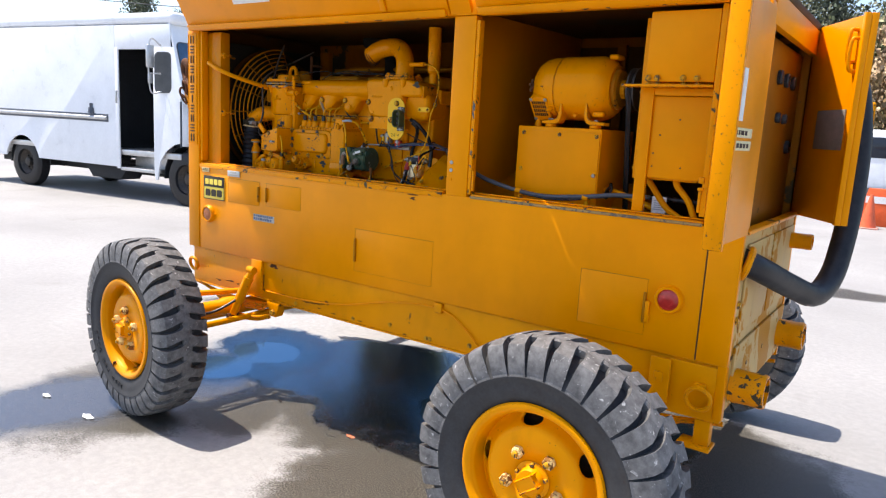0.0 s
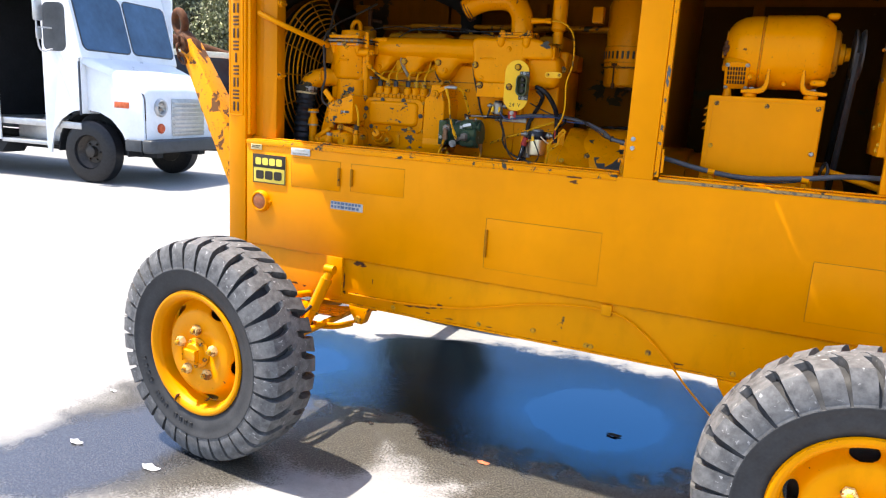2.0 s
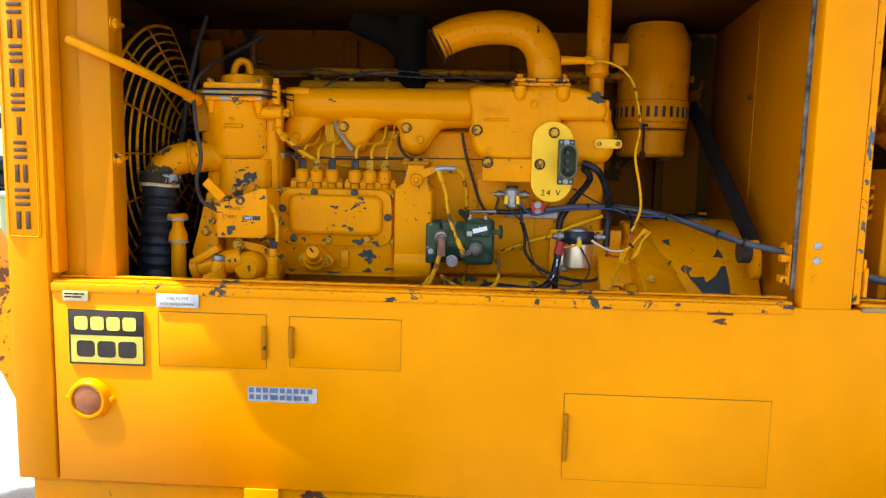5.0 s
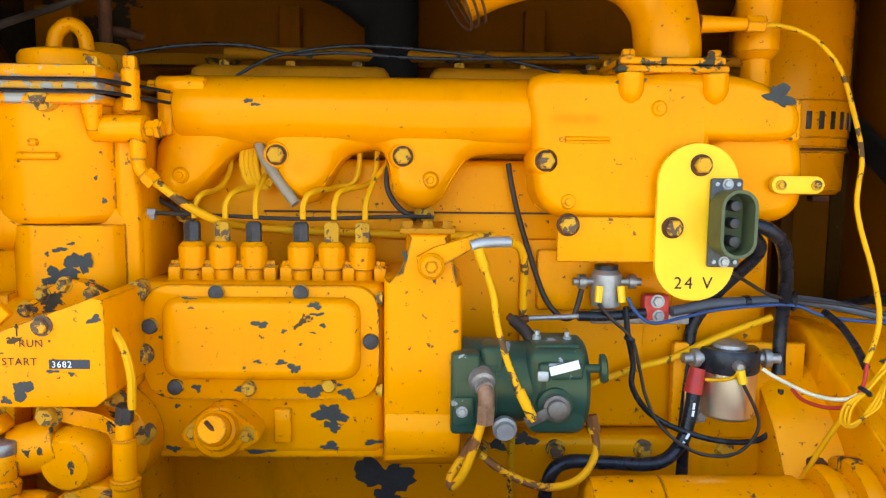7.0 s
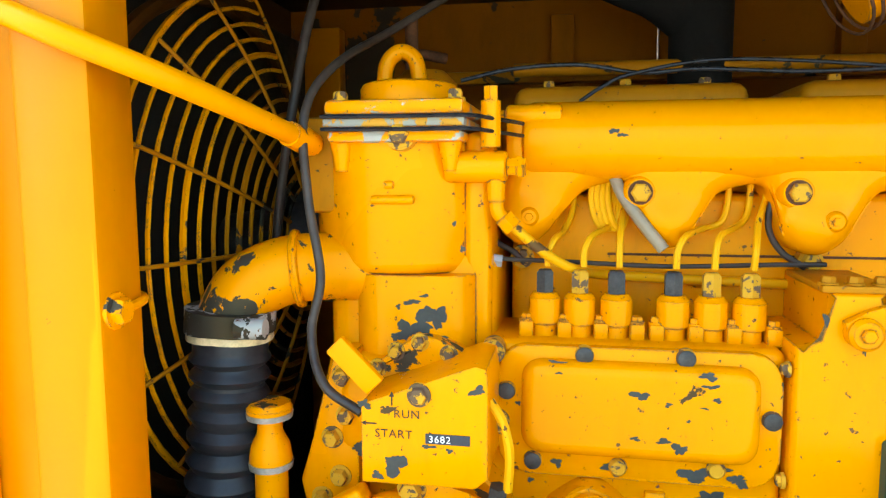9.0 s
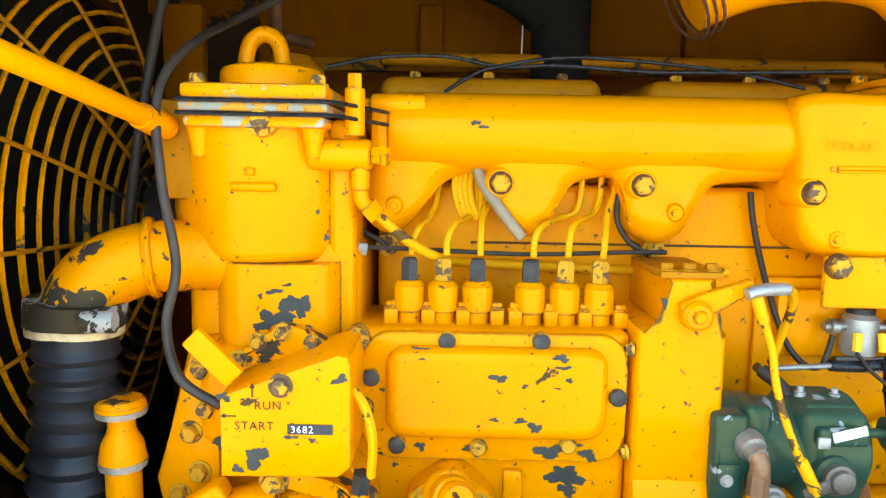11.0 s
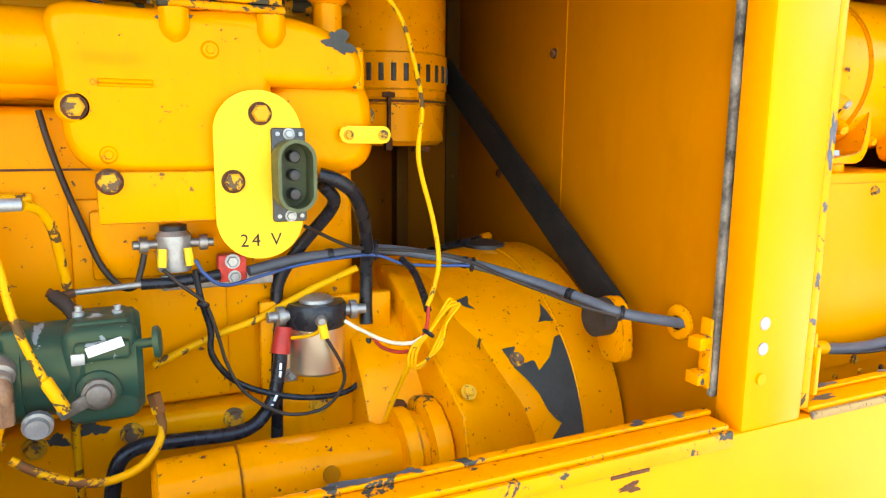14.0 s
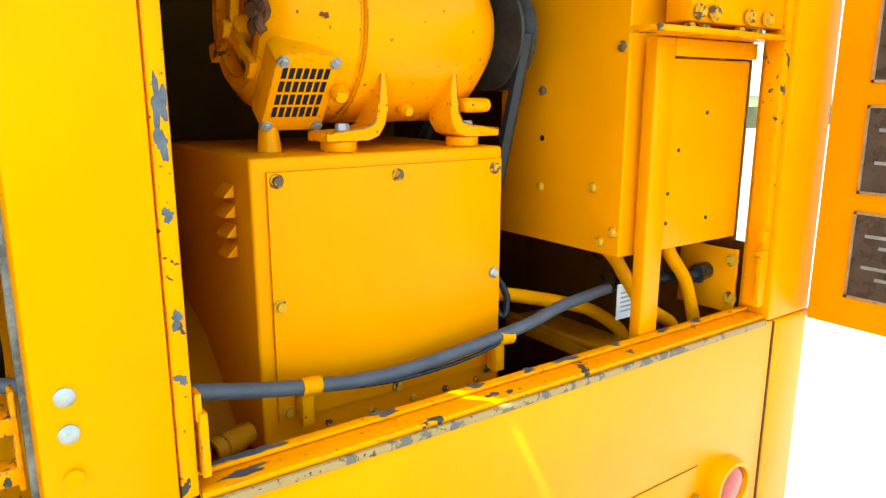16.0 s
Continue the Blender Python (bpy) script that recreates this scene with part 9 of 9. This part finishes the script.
for y in (0.45, VW - 0.44):
    hl = vpart("headlight", lathe(B(), (0.97, y, 1.19), (1.025, y, 1.19), [(0, 0.135), (0.6, 0.135), (1, 0.115), (1, 0.10), (0.4, 0.06)], 28), alloy, None, "round headlight in a bright rim")
    vpart("lens", lathe(B(), (1.005, y, 1.19), (1.032, y, 1.19), [(0, 0.10), (0.5, 0.09), (1, 0.03)], 24), clear_lens, hl)
    vpart("turn_lamp", lathe(B(), (0.98, y, 0.88), (1.015, y, 0.88), [(0, 0.075), (0.5, 0.075), (1, 0.06)], 24), simple("orange_lamp", (0.55, 0.10, 0.04), 0.3, 0, 0.2, 30), None, "orange turn lamp")
vpart("side_marker", box(B(), (0.46, 0.082, 1.16), (0.72, 0.096, 1.25), 0.025, 3), simple("orange_marker", (0.60, 0.13, 0.05), 0.3, 0, 0.2, 30), None, "orange side marker")
vpart("bumper", box(box(B(), (0.95, 0.05, 0.52), (1.14, VW - 0.12, 0.72), 0.04, 3), (0.66, 0.05, 0.54), (0.949, 0.09, 0.71), 0.015, 3), bumper_grey, None, "dark grey bumper")
mir = vpart("mirror", box(box(B(), (-0.62, -0.26, 2.34), (-0.56, -0.12, 2.72), 0.02), (-0.60, -0.24, 2.08), (-0.57, -0.14, 2.24), 0.015), alloy, None, "tall chrome mirror")
vpart("mirror_arm", tube(tube(B(), [(-0.5, -0.03, 2.72), (-0.58, -0.2, 2.78), (-0.58, -0.2, 1.98), (-0.5, -0.03, 1.95)], 0.014, 8), [(-0.5, -0.03, 2.25), (-0.58, -0.2, 2.25)], 0.012, 8), alloy, mir)
vpart("chassis", box(box(B(), (-6.0, 0.45, 0.42), (0.9, 0.60, 0.58), 0.01), (-6.0, 1.5, 0.42), (0.9, 1.65, 0.58), 0.01), van_dark)
vpart("fuel_tank", prism(B(), [(-2.75, 0.57), (-1.55, 0.57), (-1.75, 0.33), (-2.55, 0.33)], 0.08, 0.5, 0.02), van_dark)
for wx in (-4.543, 0.0):
    inner = B()
    for y0, y1 in ((0.0, 0.50), (VW - 0.50, VW)):
        arc = [(wx + 0.66 * math.cos(math.pi * i / 16), 0.44 + 0.66 * math.sin(math.pi * i / 16)) for i in range(17)]
        prism(inner, arc + [(wx - 0.635, 0.44)] + [(wx - 0.635 * math.cos(math.pi * i / 16), 0.44 + 0.635 * math.sin(math.pi * i / 16)) for i in range(1, 17)], y0 + 0.13, y1 - 0.13)
    box(inner, (wx - 0.66, 0.42, 0.42), (wx + 0.66, 0.46, 1.10), 0.01)
    box(inner, (wx - 0.66, VW - 0.46, 0.42), (wx + 0.66, VW - 0.42, 1.10), 0.01)
    vpart("arch_liner", inner, van_dark)


def van_wheel(wx, y, out):
    hub = Vector((wx, y, 0.47))
    o = Vector((0, out, 0))
    b = B()
    lathe(b, hub - o * 0.13, hub + o * 0.13, [(0.0, 0.26), (0.0, 0.36), (0.06, 0.43), (0.18, 0.47), (0.82, 0.47), (0.94, 0.44), (1.0, 0.36), (1.0, 0.26), (0.85, 0.25)], 48, caps=False)
    t = vpart("tyre", b, black_rubber, None, "black road tyre")
    b = B()
    lathe(b, hub - o * 0.12, hub + o * 0.10, [(0, 0.25), (0.9, 0.25), (0.95, 0.245), (0.75, 0.20), (0.6, 0.17), (0.65, 0.09), (0.95, 0.08), (1, 0.05)], 32)
    vpart("rim", b, dark_steel, t, "dark steel rim")
    b = B()
    for k in range(6):
        a = k * math.pi / 3
        c = hub + Vector((0.13 * math.cos(a), 0, 0.13 * math.sin(a))) + o * 0.02
        lathe(b, c, c + o * 0.03, [(0, 0.02), (1, 0.016)], 6)
    for v in b.verts:
        v.co = VM @ v.co
    # nuts sit on the tyre part's level as its second piece
    part("wheel_nut", b, dark_steel, t)


for wx in (-4.543, 0.0):
    van_wheel(wx, 0.16, -1)
    van_wheel(wx, VW - 0.16, 1)

# ---- things behind the van ----
orange_paint = chipped("orange_enamel", (0.62, 0.075, 0.02), (0.12, 0.05, 0.03), 8.0, 0.72, 0.75, 0.45, 0.4)
lime_paint = chipped("lime_enamel", (0.50, 0.56, 0.06), (0.2, 0.2, 0.12), 7.0, 0.76, 0.78, 0.45, 0.35)
pale_lime = simple("pale_green_tank_paint", (0.56, 0.60, 0.30), 0.5, 0, 0.15, 3)
cream_paint = simple("cream_cab_paint", (0.62, 0.58, 0.46), 0.5, 0, 0.15, 4)
dark_glass = simple("dark_cab_glass", (0.02, 0.025, 0.035), 0.08, 0, 0.2, 3, 0)
wood = simple("weathered_crate_wood", (0.26, 0.12, 0.05), 0.7, 0, 0.35, 9, 0.4)


def placed(x, y, turn):
    return Matrix.Translation((x, y, 0)) @ Matrix.Rotation(radians(turn), 4, "Z")


def mpart(name, bm, material, parent, m, label=""):
    for v in bm.verts:
        v.co = m @ v.co
    return part(name, bm, material, parent, label)


# local x runs along the view's right, local y away
m = placed(-11.55, 11.4, 38)
red = thing("winch_machine", m.translation, "red-orange winch machine with two round drums on a skid", "machine")
for s in (-0.42, 0.42):
    d = mpart("drum", lathe(B(), (s, -0.28, 0.95), (s, 0.25, 0.95), [(0, 0.15), (0.0, 0.42), (0.05, 0.44), (0.95, 0.44), (1, 0.42)], 36), orange_paint, red, m)
    mpart("drum_hub", lathe(B(), (s, -0.30, 0.95), (s, -0.26, 0.95), [(0, 0.12), (1, 0.15)], 24), dark_steel, d, m)
mpart("body", box(B(), (-0.95, -0.30, 0.22), (0.95, 0.5, 0.62), 0.03, 3), orange_paint, red, m)
mpart("skid", box(box(B(), (-1.0, -0.35, 0.0), (1.0, -0.2, 0.21), 0.02), (-1.0, 0.3, 0.0), (1.0, 0.45, 0.21), 0.02), dark_steel, red, m)
mpart("valve", box(cyl(B(), (0.1, -0.34, 0.45), (0.1, -0.34, 0.70), 0.05, 12), (0.03, -0.40, 0.36), (0.2, -0.30, 0.45), 0.02), alloy, red, m)
m = placed(-11.9, 10.9, 42) @ Matrix.Translation((-0.55, 0.9, 0))
cabt = thing("dark_cab", m.translation, "cream framed machine cab with dark windows", "cab")
b = B()
for x in (-0.9, 0.30, 0.92):
    box(b, (x - 0.05, -0.5, 0.0), (x + 0.05, -0.4, 2.36), 0.01)
box(b, (-0.95, -0.5, 2.26), (0.97, 0.6, 2.40), 0.02)
box(b, (-0.95, -0.48, 0.0), (0.97, 0.6, 1.18), 0.02)
mpart("frame", b, cream_paint, cabt, m)
mpart("window", box(B(), (-0.85, -0.46, 1.181), (0.25, -0.44, 2.259)), dark_glass, cabt, m)
mpart("window", box(B(), (0.35, -0.46, 1.181), (0.87, -0.44, 2.259)), dark_glass, cabt, m)
for k, (tx, ty) in enumerate(((-12.4, 12.6), (-12.05, 12.95), (-11.7, 13.25))):
    for z in (0.16, 0.5, 0.84, 1.18, 1.5):
        b = B()
        ring(b, (tx, ty, z), (0.05 * k, 0.1, 1), 0.33, 0.16, 28, 12)
        solo("old_tyre", b, black_rubber, "worn black tyre in a stack", "tyre", "stacked old tyres")
m = placed(-7.85, 9.6, 38)
lime = thing("lime_pump_set", m.translation, "lime green pump set on a pale tank base", "pump")
base = mpart("tank_base", box(B(), (-0.85, -0.35, 0.10), (1.6, 0.7, 1.02), 0.03, 3), pale_lime, lime, m)
b = B()
for x in (-0.84, -0.25, 0.45, 1.1):
    box(b, (x, -0.375, 0.10), (x + 0.04, -0.351, 1.0), 0.005)
box(b, (-0.88, -0.40, 1.02), (1.62, 0.74, 1.07), 0.01)
mpart("tank_rib", b, pale_lime, base, m)
mpart("skid", box(B(), (-0.9, -0.38, 0.0), (1.62, 0.7, 0.099), 0.02), dark_steel, lime, m)
b = B()
box(b, (-0.45, -0.2, 1.07), (0.0, 0.35, 1.48), 0.04, 3)
box(b, (0.02, -0.2, 1.07), (0.35, 0.35, 1.42), 0.05, 3)
cyl(b, (0.10, -0.28, 1.25), (0.10, 0.30, 1.25), 0.16, 20, soft=0.03)
mpart("engine", b, lime_paint, lime, m)
mpart("flywheel_cover", lathe(B(), (0.55, -0.15, 1.42), (0.55, 0.25, 1.42), [(0, 0.30), (0.1, 0.33), (0.9, 0.33), (1, 0.28)], 32), lime_paint, lime, m)
mpart("tank", cyl(B(), (-0.75, 0.35, 1.86), (1.5, 0.35, 1.86), 0.24, 24, soft=0.06), pale_lime, lime, m)
mpart("muffler", cyl(cyl(B(), (-0.35, -0.1, 1.56), (0.1, -0.1, 1.56), 0.07, 14, soft=0.02), (-0.12, -0.1, 1.48), (-0.12, -0.1, 1.56), 0.035, 10), rust, lime, m)
mpart("inlet", cyl(B(), (0.26, -0.32, 1.2), (0.26, -0.2, 1.2), 0.10, 20, soft=0.02), dark_steel, lime, m)
mpart("frame_post", box(box(B(), (-0.6, 0.1, 1.07), (-0.54, 0.2, 1.65), 0.01), (1.2, 0.1, 1.07), (1.26, 0.2, 1.65), 0.01), lime_paint, lime, m)
chain = solo("chain_hook", ring(B(), (-7.25, 8.55, 0.12), (0.3, 1, 0.1), 0.11, 0.03, 24, 8), dark_steel, "dark steel hook lying on the asphalt", "hook")

# terrace with parked vehicles behind the yard
hill_mat = simple("hill_undergrowth", (0.085, 0.085, 0.04), 0.9, 0, 0.5, 0.25, 0.6)
b = B()
N = 40
grid = {}
for i in range(N + 1):
    for j in range(13):
        x = -110 + 4.5 * i
        y = 21 + (max(0, j - 1) ** 1.5) * 3.2
        z = -0.05 if j == 0 else 1.1 + 0.05 * j + 0.0045 * max(0, y - 36) ** 1.62 + (noise.noise((x * 0.06, y * 0.06, 0)) * (0.3 if j < 4 else 2.2))
        grid[i, j] = b.verts.new((x, y, z))
for i in range(N):
    for j in range(12):
        b.faces.new((grid[i, j], grid[i + 1, j], grid[i + 1, j + 1], grid[i, j + 1]))
solo("hillside", b, hill_mat, "dry brushy hillside rising behind the yard", "hillside", kind="structure")


def passenger_van(m, label):
    v = thing("passenger_van", m.translation, label, "van", "parked white vans")
    prof = smooth_outline([(-2.6, 0.45), (-2.62, 1.2), (-2.5, 1.98), (-2.2, 2.08), (0.6, 2.08), (1.05, 1.98), (1.7, 1.28), (2.45, 1.12), (2.66, 0.95), (2.68, 0.45), (1.5, 0.40), (-1.5, 0.40)], 3)
    b = B()
    prism(b, prof, -0.95, 0.95, 0.05)
    body = mpart("body", b, white_paint, v, m)
    for x0, x1 in ((-2.35, -1.55), (-1.45, -0.75), (-0.65, 0.15)):
        mpart("side_window", box(B(), (x0, -0.962, 1.32), (x1, -0.948, 1.85), 0.03), dark_glass, body, m)
    b = B()
    prism(b, [(0.28, 1.30), (0.28, 1.85), (0.85, 1.85), (1.30, 1.30)], -0.962, -0.948)
    mpart("side_window", b, dark_glass, body, m)
    for x in (-1.6, 1.65):
        w = mpart("tyre", lathe(B(), (x, -0.99, 0.36), (x, -0.74, 0.36), [(0, 0.2), (0, 0.33), (0.1, 0.36), (0.9, 0.36), (1, 0.33)], 28), black_rubber, v, m)
        mpart("rim", lathe(B(), (x, -1.0, 0.36), (x, -0.95, 0.36), [(0, 0.19), (1, 0.2)], 20), alloy, w, m)
    return v


passenger_van(Matrix.Translation((-17.4, 22.6, 1.32)) @ Matrix.Rotation(radians(36), 4, "Z"), "white passenger van parked on the bank behind the yard")
passenger_van(Matrix.Translation((-12.9, 26.6, 1.45)) @ Matrix.Rotation(radians(20), 4, "Z"), "white van parked farther along the bank")
cr = thing("crate_stack", (-19.95, 20.9, 1.35), "stack of orange-brown wooden pallets", "pallets")
for k in range(10):
    b = B()
    for s in range(5):
        box(b, (-0.9, -0.6 + 0.25 * s, 0.10), (0.9, -0.45 + 0.25 * s, 0.13))
    for x in (-0.85, 0, 0.8):
        box(b, (x, -0.6, 0.0), (x + 0.1, 0.6, 0.099))
    mpart("pallet", b, wood, cr, Matrix.Translation((-19.95, 20.9, 1.35 + 0.16 * k)) @ Matrix.Rotation(radians(35 + 3 * (k % 3)), 4, "Z"))
for k, (px, py, pz, tilt) in enumerate(((-14.6, 13.2, 2.05, 8), (-14.9, 13.6, 2.3, -6), (-14.4, 13.9, 2.5, 14))):
    mm = Matrix.Translation((px, py, pz)) @ Matrix.Rotation(radians(40), 4, "Z") @ Matrix.Rotation(radians(tilt), 4, "Y")
    b = B()
    cyl(b, mm @ Vector((-1.6, 0, 0)), mm @ Vector((1.6, 0, 0)), 0.14, 14)
    solo("scrap_pipe", b, rust if k else alloy, "long scrap pipe lying on the rack", "pipe", "scrap pipes on the rack")
rk = thing("scrap_rack", (-14.6, 13.6, 0), "rusty steel rack holding scrap pipes", "rack")
b = B()
for sx in (-1.2, 1.2):
    for sy in (-0.5, 0.5):
        box(b, (sx - 0.05, sy - 0.05, 0), (sx + 0.05, sy + 0.05, 2.0))
box(b, (-1.5, -0.6, 1.82), (1.5, 0.6, 1.92))
mpart("rack_frame", b, rust, rk, placed(-14.6, 13.6, 40))

# far end of the yard, seen past the rear doors
m = placed(0.3, 19.5, 0)
hx = thing("parked_truck", m.translation, "white and grey truck parked far across the yard", "truck")
mpart("cab", box(B(), (-1.0, 0.0, 0.55), (1.6, 2.0, 2.2), 0.15, 3), white_paint, hx, m)
mpart("windscreen", box(B(), (-0.8, -0.02, 1.45), (1.4, 0.02, 2.0), 0.01), dark_glass, hx, m)
mpart("bumper", box(B(), (-1.1, -0.1, 0.35), (1.7, 0.1, 0.65), 0.03), bumper_grey, hx, m)
for x in (-0.7, 1.3):
    mpart("tyre", lathe(B(), (x - 0.12, 0.5, 0.42), (x + 0.12, 0.5, 0.42), [(0, 0.3), (0, 0.38), (0.1, 0.42), (0.9, 0.42), (1, 0.38)], 24), black_rubber, hx, m)
m = placed(-0.9, 24.0, 10)
ld = thing("yard_loader", m.translation, "faded yellow loader far across the yard", "loader")
mpart("body", box(box(B(), (-1.4, 0, 0.8), (1.8, 1.6, 2.0), 0.1, 3), (-0.5, 0.1, 2.0), (0.8, 1.5, 3.2), 0.08, 3), paint_rusty, ld, m)
for x in (-0.9, 1.2):
    mpart("tyre", lathe(B(), (x, -0.25, 0.7), (x, 0.2, 0.7), [(0, 0.4), (0, 0.62), (0.1, 0.7), (0.9, 0.7), (1, 0.62)], 28), black_rubber, ld, m)
m = placed(1.05, 15.4, 0)
bar = thing("orange_barrier", m.translation, "orange plastic barrier with a white band", "barrier")
mpart("body", prism(B(), [(-0.6, 0.0), (-0.5, 0.45), (-0.42, 0.82), (0.42, 0.82), (0.5, 0.45), (0.6, 0.0)], -0.12, 0.12, 0.02), simple("orange_plastic", (0.62, 0.10, 0.03), 0.5, 0, 0.15, 6), bar, m)
mpart("band", box(B(), (-0.45, -0.126, 0.5), (0.45, -0.121, 0.65)), white_tape, bar, m)
m = placed(0.75, 14.6, 0)
cn = thing("traffic_cone", m.translation, "orange traffic cone with a pale foot", "cone")
mpart("cone", lathe(B(), (0, 0, 0.03), (0, 0, 0.72), [(0, 0.16), (1, 0.03)], 24), simple("cone_orange", (0.65, 0.12, 0.05), 0.5, 0, 0.15, 6), cn, m)
mpart("foot", box(B(), (-0.2, -0.2, 0), (0.2, 0.2, 0.03), 0.01), simple("cone_foot", (0.5, 0.25, 0.2), 0.6, 0, 0.15, 6), cn, m)
solo("utility_pole", cyl(B(), (-29.0, 34.0, 1.0), (-29.0, 34.0, 11.5), 0.14, 12, 0.10), simple("pole_wood", (0.12, 0.085, 0.055), 0.8, 0, 0.3, 4), "tall wooden utility pole", "pole")
solo("power_line", tube(B(), [(-60, 22.0, 10.2), (-40, 27.5, 8.6), (-22.0, 30.5, 7.6), (-5, 33.0, 8.4), (15, 36, 9.8)], 0.03, 6), grey_cable, "grey overhead power line", "cable")

# small litter on the wet ground
for x, y, s, kind in ((-2.05, -0.85, 0.035, 0), (-1.62, -0.845, 0.045, 0), (-2.35, -0.4, 0.02, 0), (-0.44, -0.10, 0.028, 1), (0.02, 0.48, 0.035, 2), (-1.05, -0.03, 0.015, 2)):
    b = B()
    pts = [(x + s * math.cos(a) * (1.0 + 0.35 * math.sin(3 * a)), y + s * 0.45 * math.sin(a)) for a in (2 * math.pi * k / 10 for k in range(10))]
    vs = [b.verts.new((p[0], p[1], 0.006 + 0.006 * math.sin(9 * k))) for k, p in enumerate(pts)]
    top = b.verts.new((x, y, 0.014))
    for k in range(10):
        b.faces.new((vs[k], vs[(k + 1) % 10], top))
    solo("fallen_leaf" if kind != 1 else "paper_scrap", b, (white_tape, simple("orange_scrap", (0.5, 0.14, 0.06), 0.6, 0, 0.2, 40), brown_wire)[kind], ("pale dry leaf lying on the wet asphalt", "small orange and white paper scrap on the asphalt", "small dark leaf floating on the puddle")[kind], "leaf" if kind != 1 else "litter")

# ---- trees ----
bark = simple("tree_bark", (0.11, 0.085, 0.06), 0.9, 0, 0.35, 6, 0.6)


def leaf_material(name, color):
    mt, t, bs = nodes_of(name)
    info = t.nodes.new("ShaderNodeNewGeometry").outputs["Random Per Island"]
    c = ramp(t, info, [(0.0, tuple(v * 0.45 for v in color)), (0.6, color), (1.0, tuple(min(1, v * 1.9) for v in color))])
    t.links.new(c, bs.inputs["Base Color"])
    bs.inputs["Roughness"].default_value = 0.65
    bs.inputs["Subsurface Weight"].default_value = 0.0
    return mt


LEAVES = [leaf_material("oak_leaves", (0.20, 0.205, 0.10)), leaf_material("pine_needles", (0.12, 0.135, 0.085)), leaf_material("dry_leaves", (0.33, 0.23, 0.13))]


def tree(kind, seed, height):
    rnd = random.Random(seed)
    t = thing("tree", (0, 0, 0), ("broad green oak tree on the hillside", "tall dark pine tree on the hillside", "half-dry brown tree on the hillside")[kind], "tree", "trees on the hillside")
    tb = B()
    tube(tb, [(0, 0, -0.4), (0.1, 0, height * 0.3), (0.0, 0.15, height * 0.6), (0.1, 0.1, height * (0.97 if kind == 1 else 0.75))], 0.2, 9, 5, radii=lambda s: height * 0.022 * (1.05 - s))
    lb = B()
    clumps = []
    for k in range(46 if kind != 1 else 60):
        if kind == 1:
            h = 0.22 + 0.78 * rnd.random()
            R = height * 0.20 * (1.08 - h) * (0.6 + 0.5 * rnd.random())
        else:
            h = 0.30 + 0.70 * rnd.random()
            R = height * 0.36 * math.sqrt(max(0.05, 1 - ((h - 0.62) / 0.42) ** 2)) * (0.45 + 0.6 * rnd.random())
        a = rnd.random() * 6.283
        c = Vector((R * math.cos(a), R * math.sin(a), h * height))
        clumps.append(c)
        if k % 3 == 0:
            tube(tb, [(0.05, 0.05, h * height * (0.75 if kind != 1 else 0.98)), c * 0.55 + Vector((0, 0, h * height * 0.42)), c], 0.05, 5, 3, radii=lambda s: height * 0.006 * (1.1 - s))
    for c in clumps:
        spread = height * (0.085 if kind != 1 else 0.06)
        for _ in range(150):
            p = c + Vector((rnd.gauss(0, 1), rnd.gauss(0, 1), rnd.gauss(0, 0.6))) * spread
            s = 0.06 + 0.12 * rnd.random()
            q = Euler((rnd.random() * 6, rnd.random() * 6, rnd.random() * 6)).to_matrix()
            vs = [lb.verts.new(p + q @ Vector(v) * s) for v in ((-1, -0.5, 0), (0.2, -0.7, 0.15), (1, 0.1, 0), (0.1, 0.7, -0.1))]
            lb.faces.new(vs)
    part("trunk", tb, bark, t)
    crown = part("crown", lb, LEAVES[kind], t)
    return t


MASTERS = [tree(0, 3, 8.0), tree(1, 5, 13.0), tree(2, 8, 6.5), tree(0, 12, 7.0)]
rnd = random.Random(21)
SPOTS = []
for k in range(46):
    x = -62 + 1.75 * k + rnd.uniform(-0.8, 0.8)
    SPOTS.append((x, 33 + rnd.uniform(0, 9) + (0.0 if x > -40 else 3), rnd.choice((0, 0, 1, 2, 3, 1))))
for k in range(34):
    SPOTS.append((-85 + 3.6 * k + rnd.uniform(-1, 1), 48 + rnd.uniform(0, 12), rnd.choice((0, 1, 1, 3))))
for k in range(40):
    SPOTS.append((-110 + 4.0 * k + rnd.uniform(-1.5, 1.5), 62 + rnd.uniform(0, 14), rnd.choice((0, 1, 1, 3))))
used = set()
for x, y, k in SPOTS:
    z = 1.3 + 0.0045 * max(0, y - 36) ** 1.62
    pm = Matrix.Translation((x, y, z)) @ Matrix.Rotation(rnd.random() * 6.28, 4, "Z") @ Matrix.Scale(rnd.uniform(0.66, 0.95) if y < 61 else rnd.uniform(1.1, 1.45), 4)
    if k not in used:
        used.add(k)
        MASTERS[k].matrix_basis = pm
    else:
        c = copy_thing(MASTERS[k], pm)
        c.matrix_basis = pm
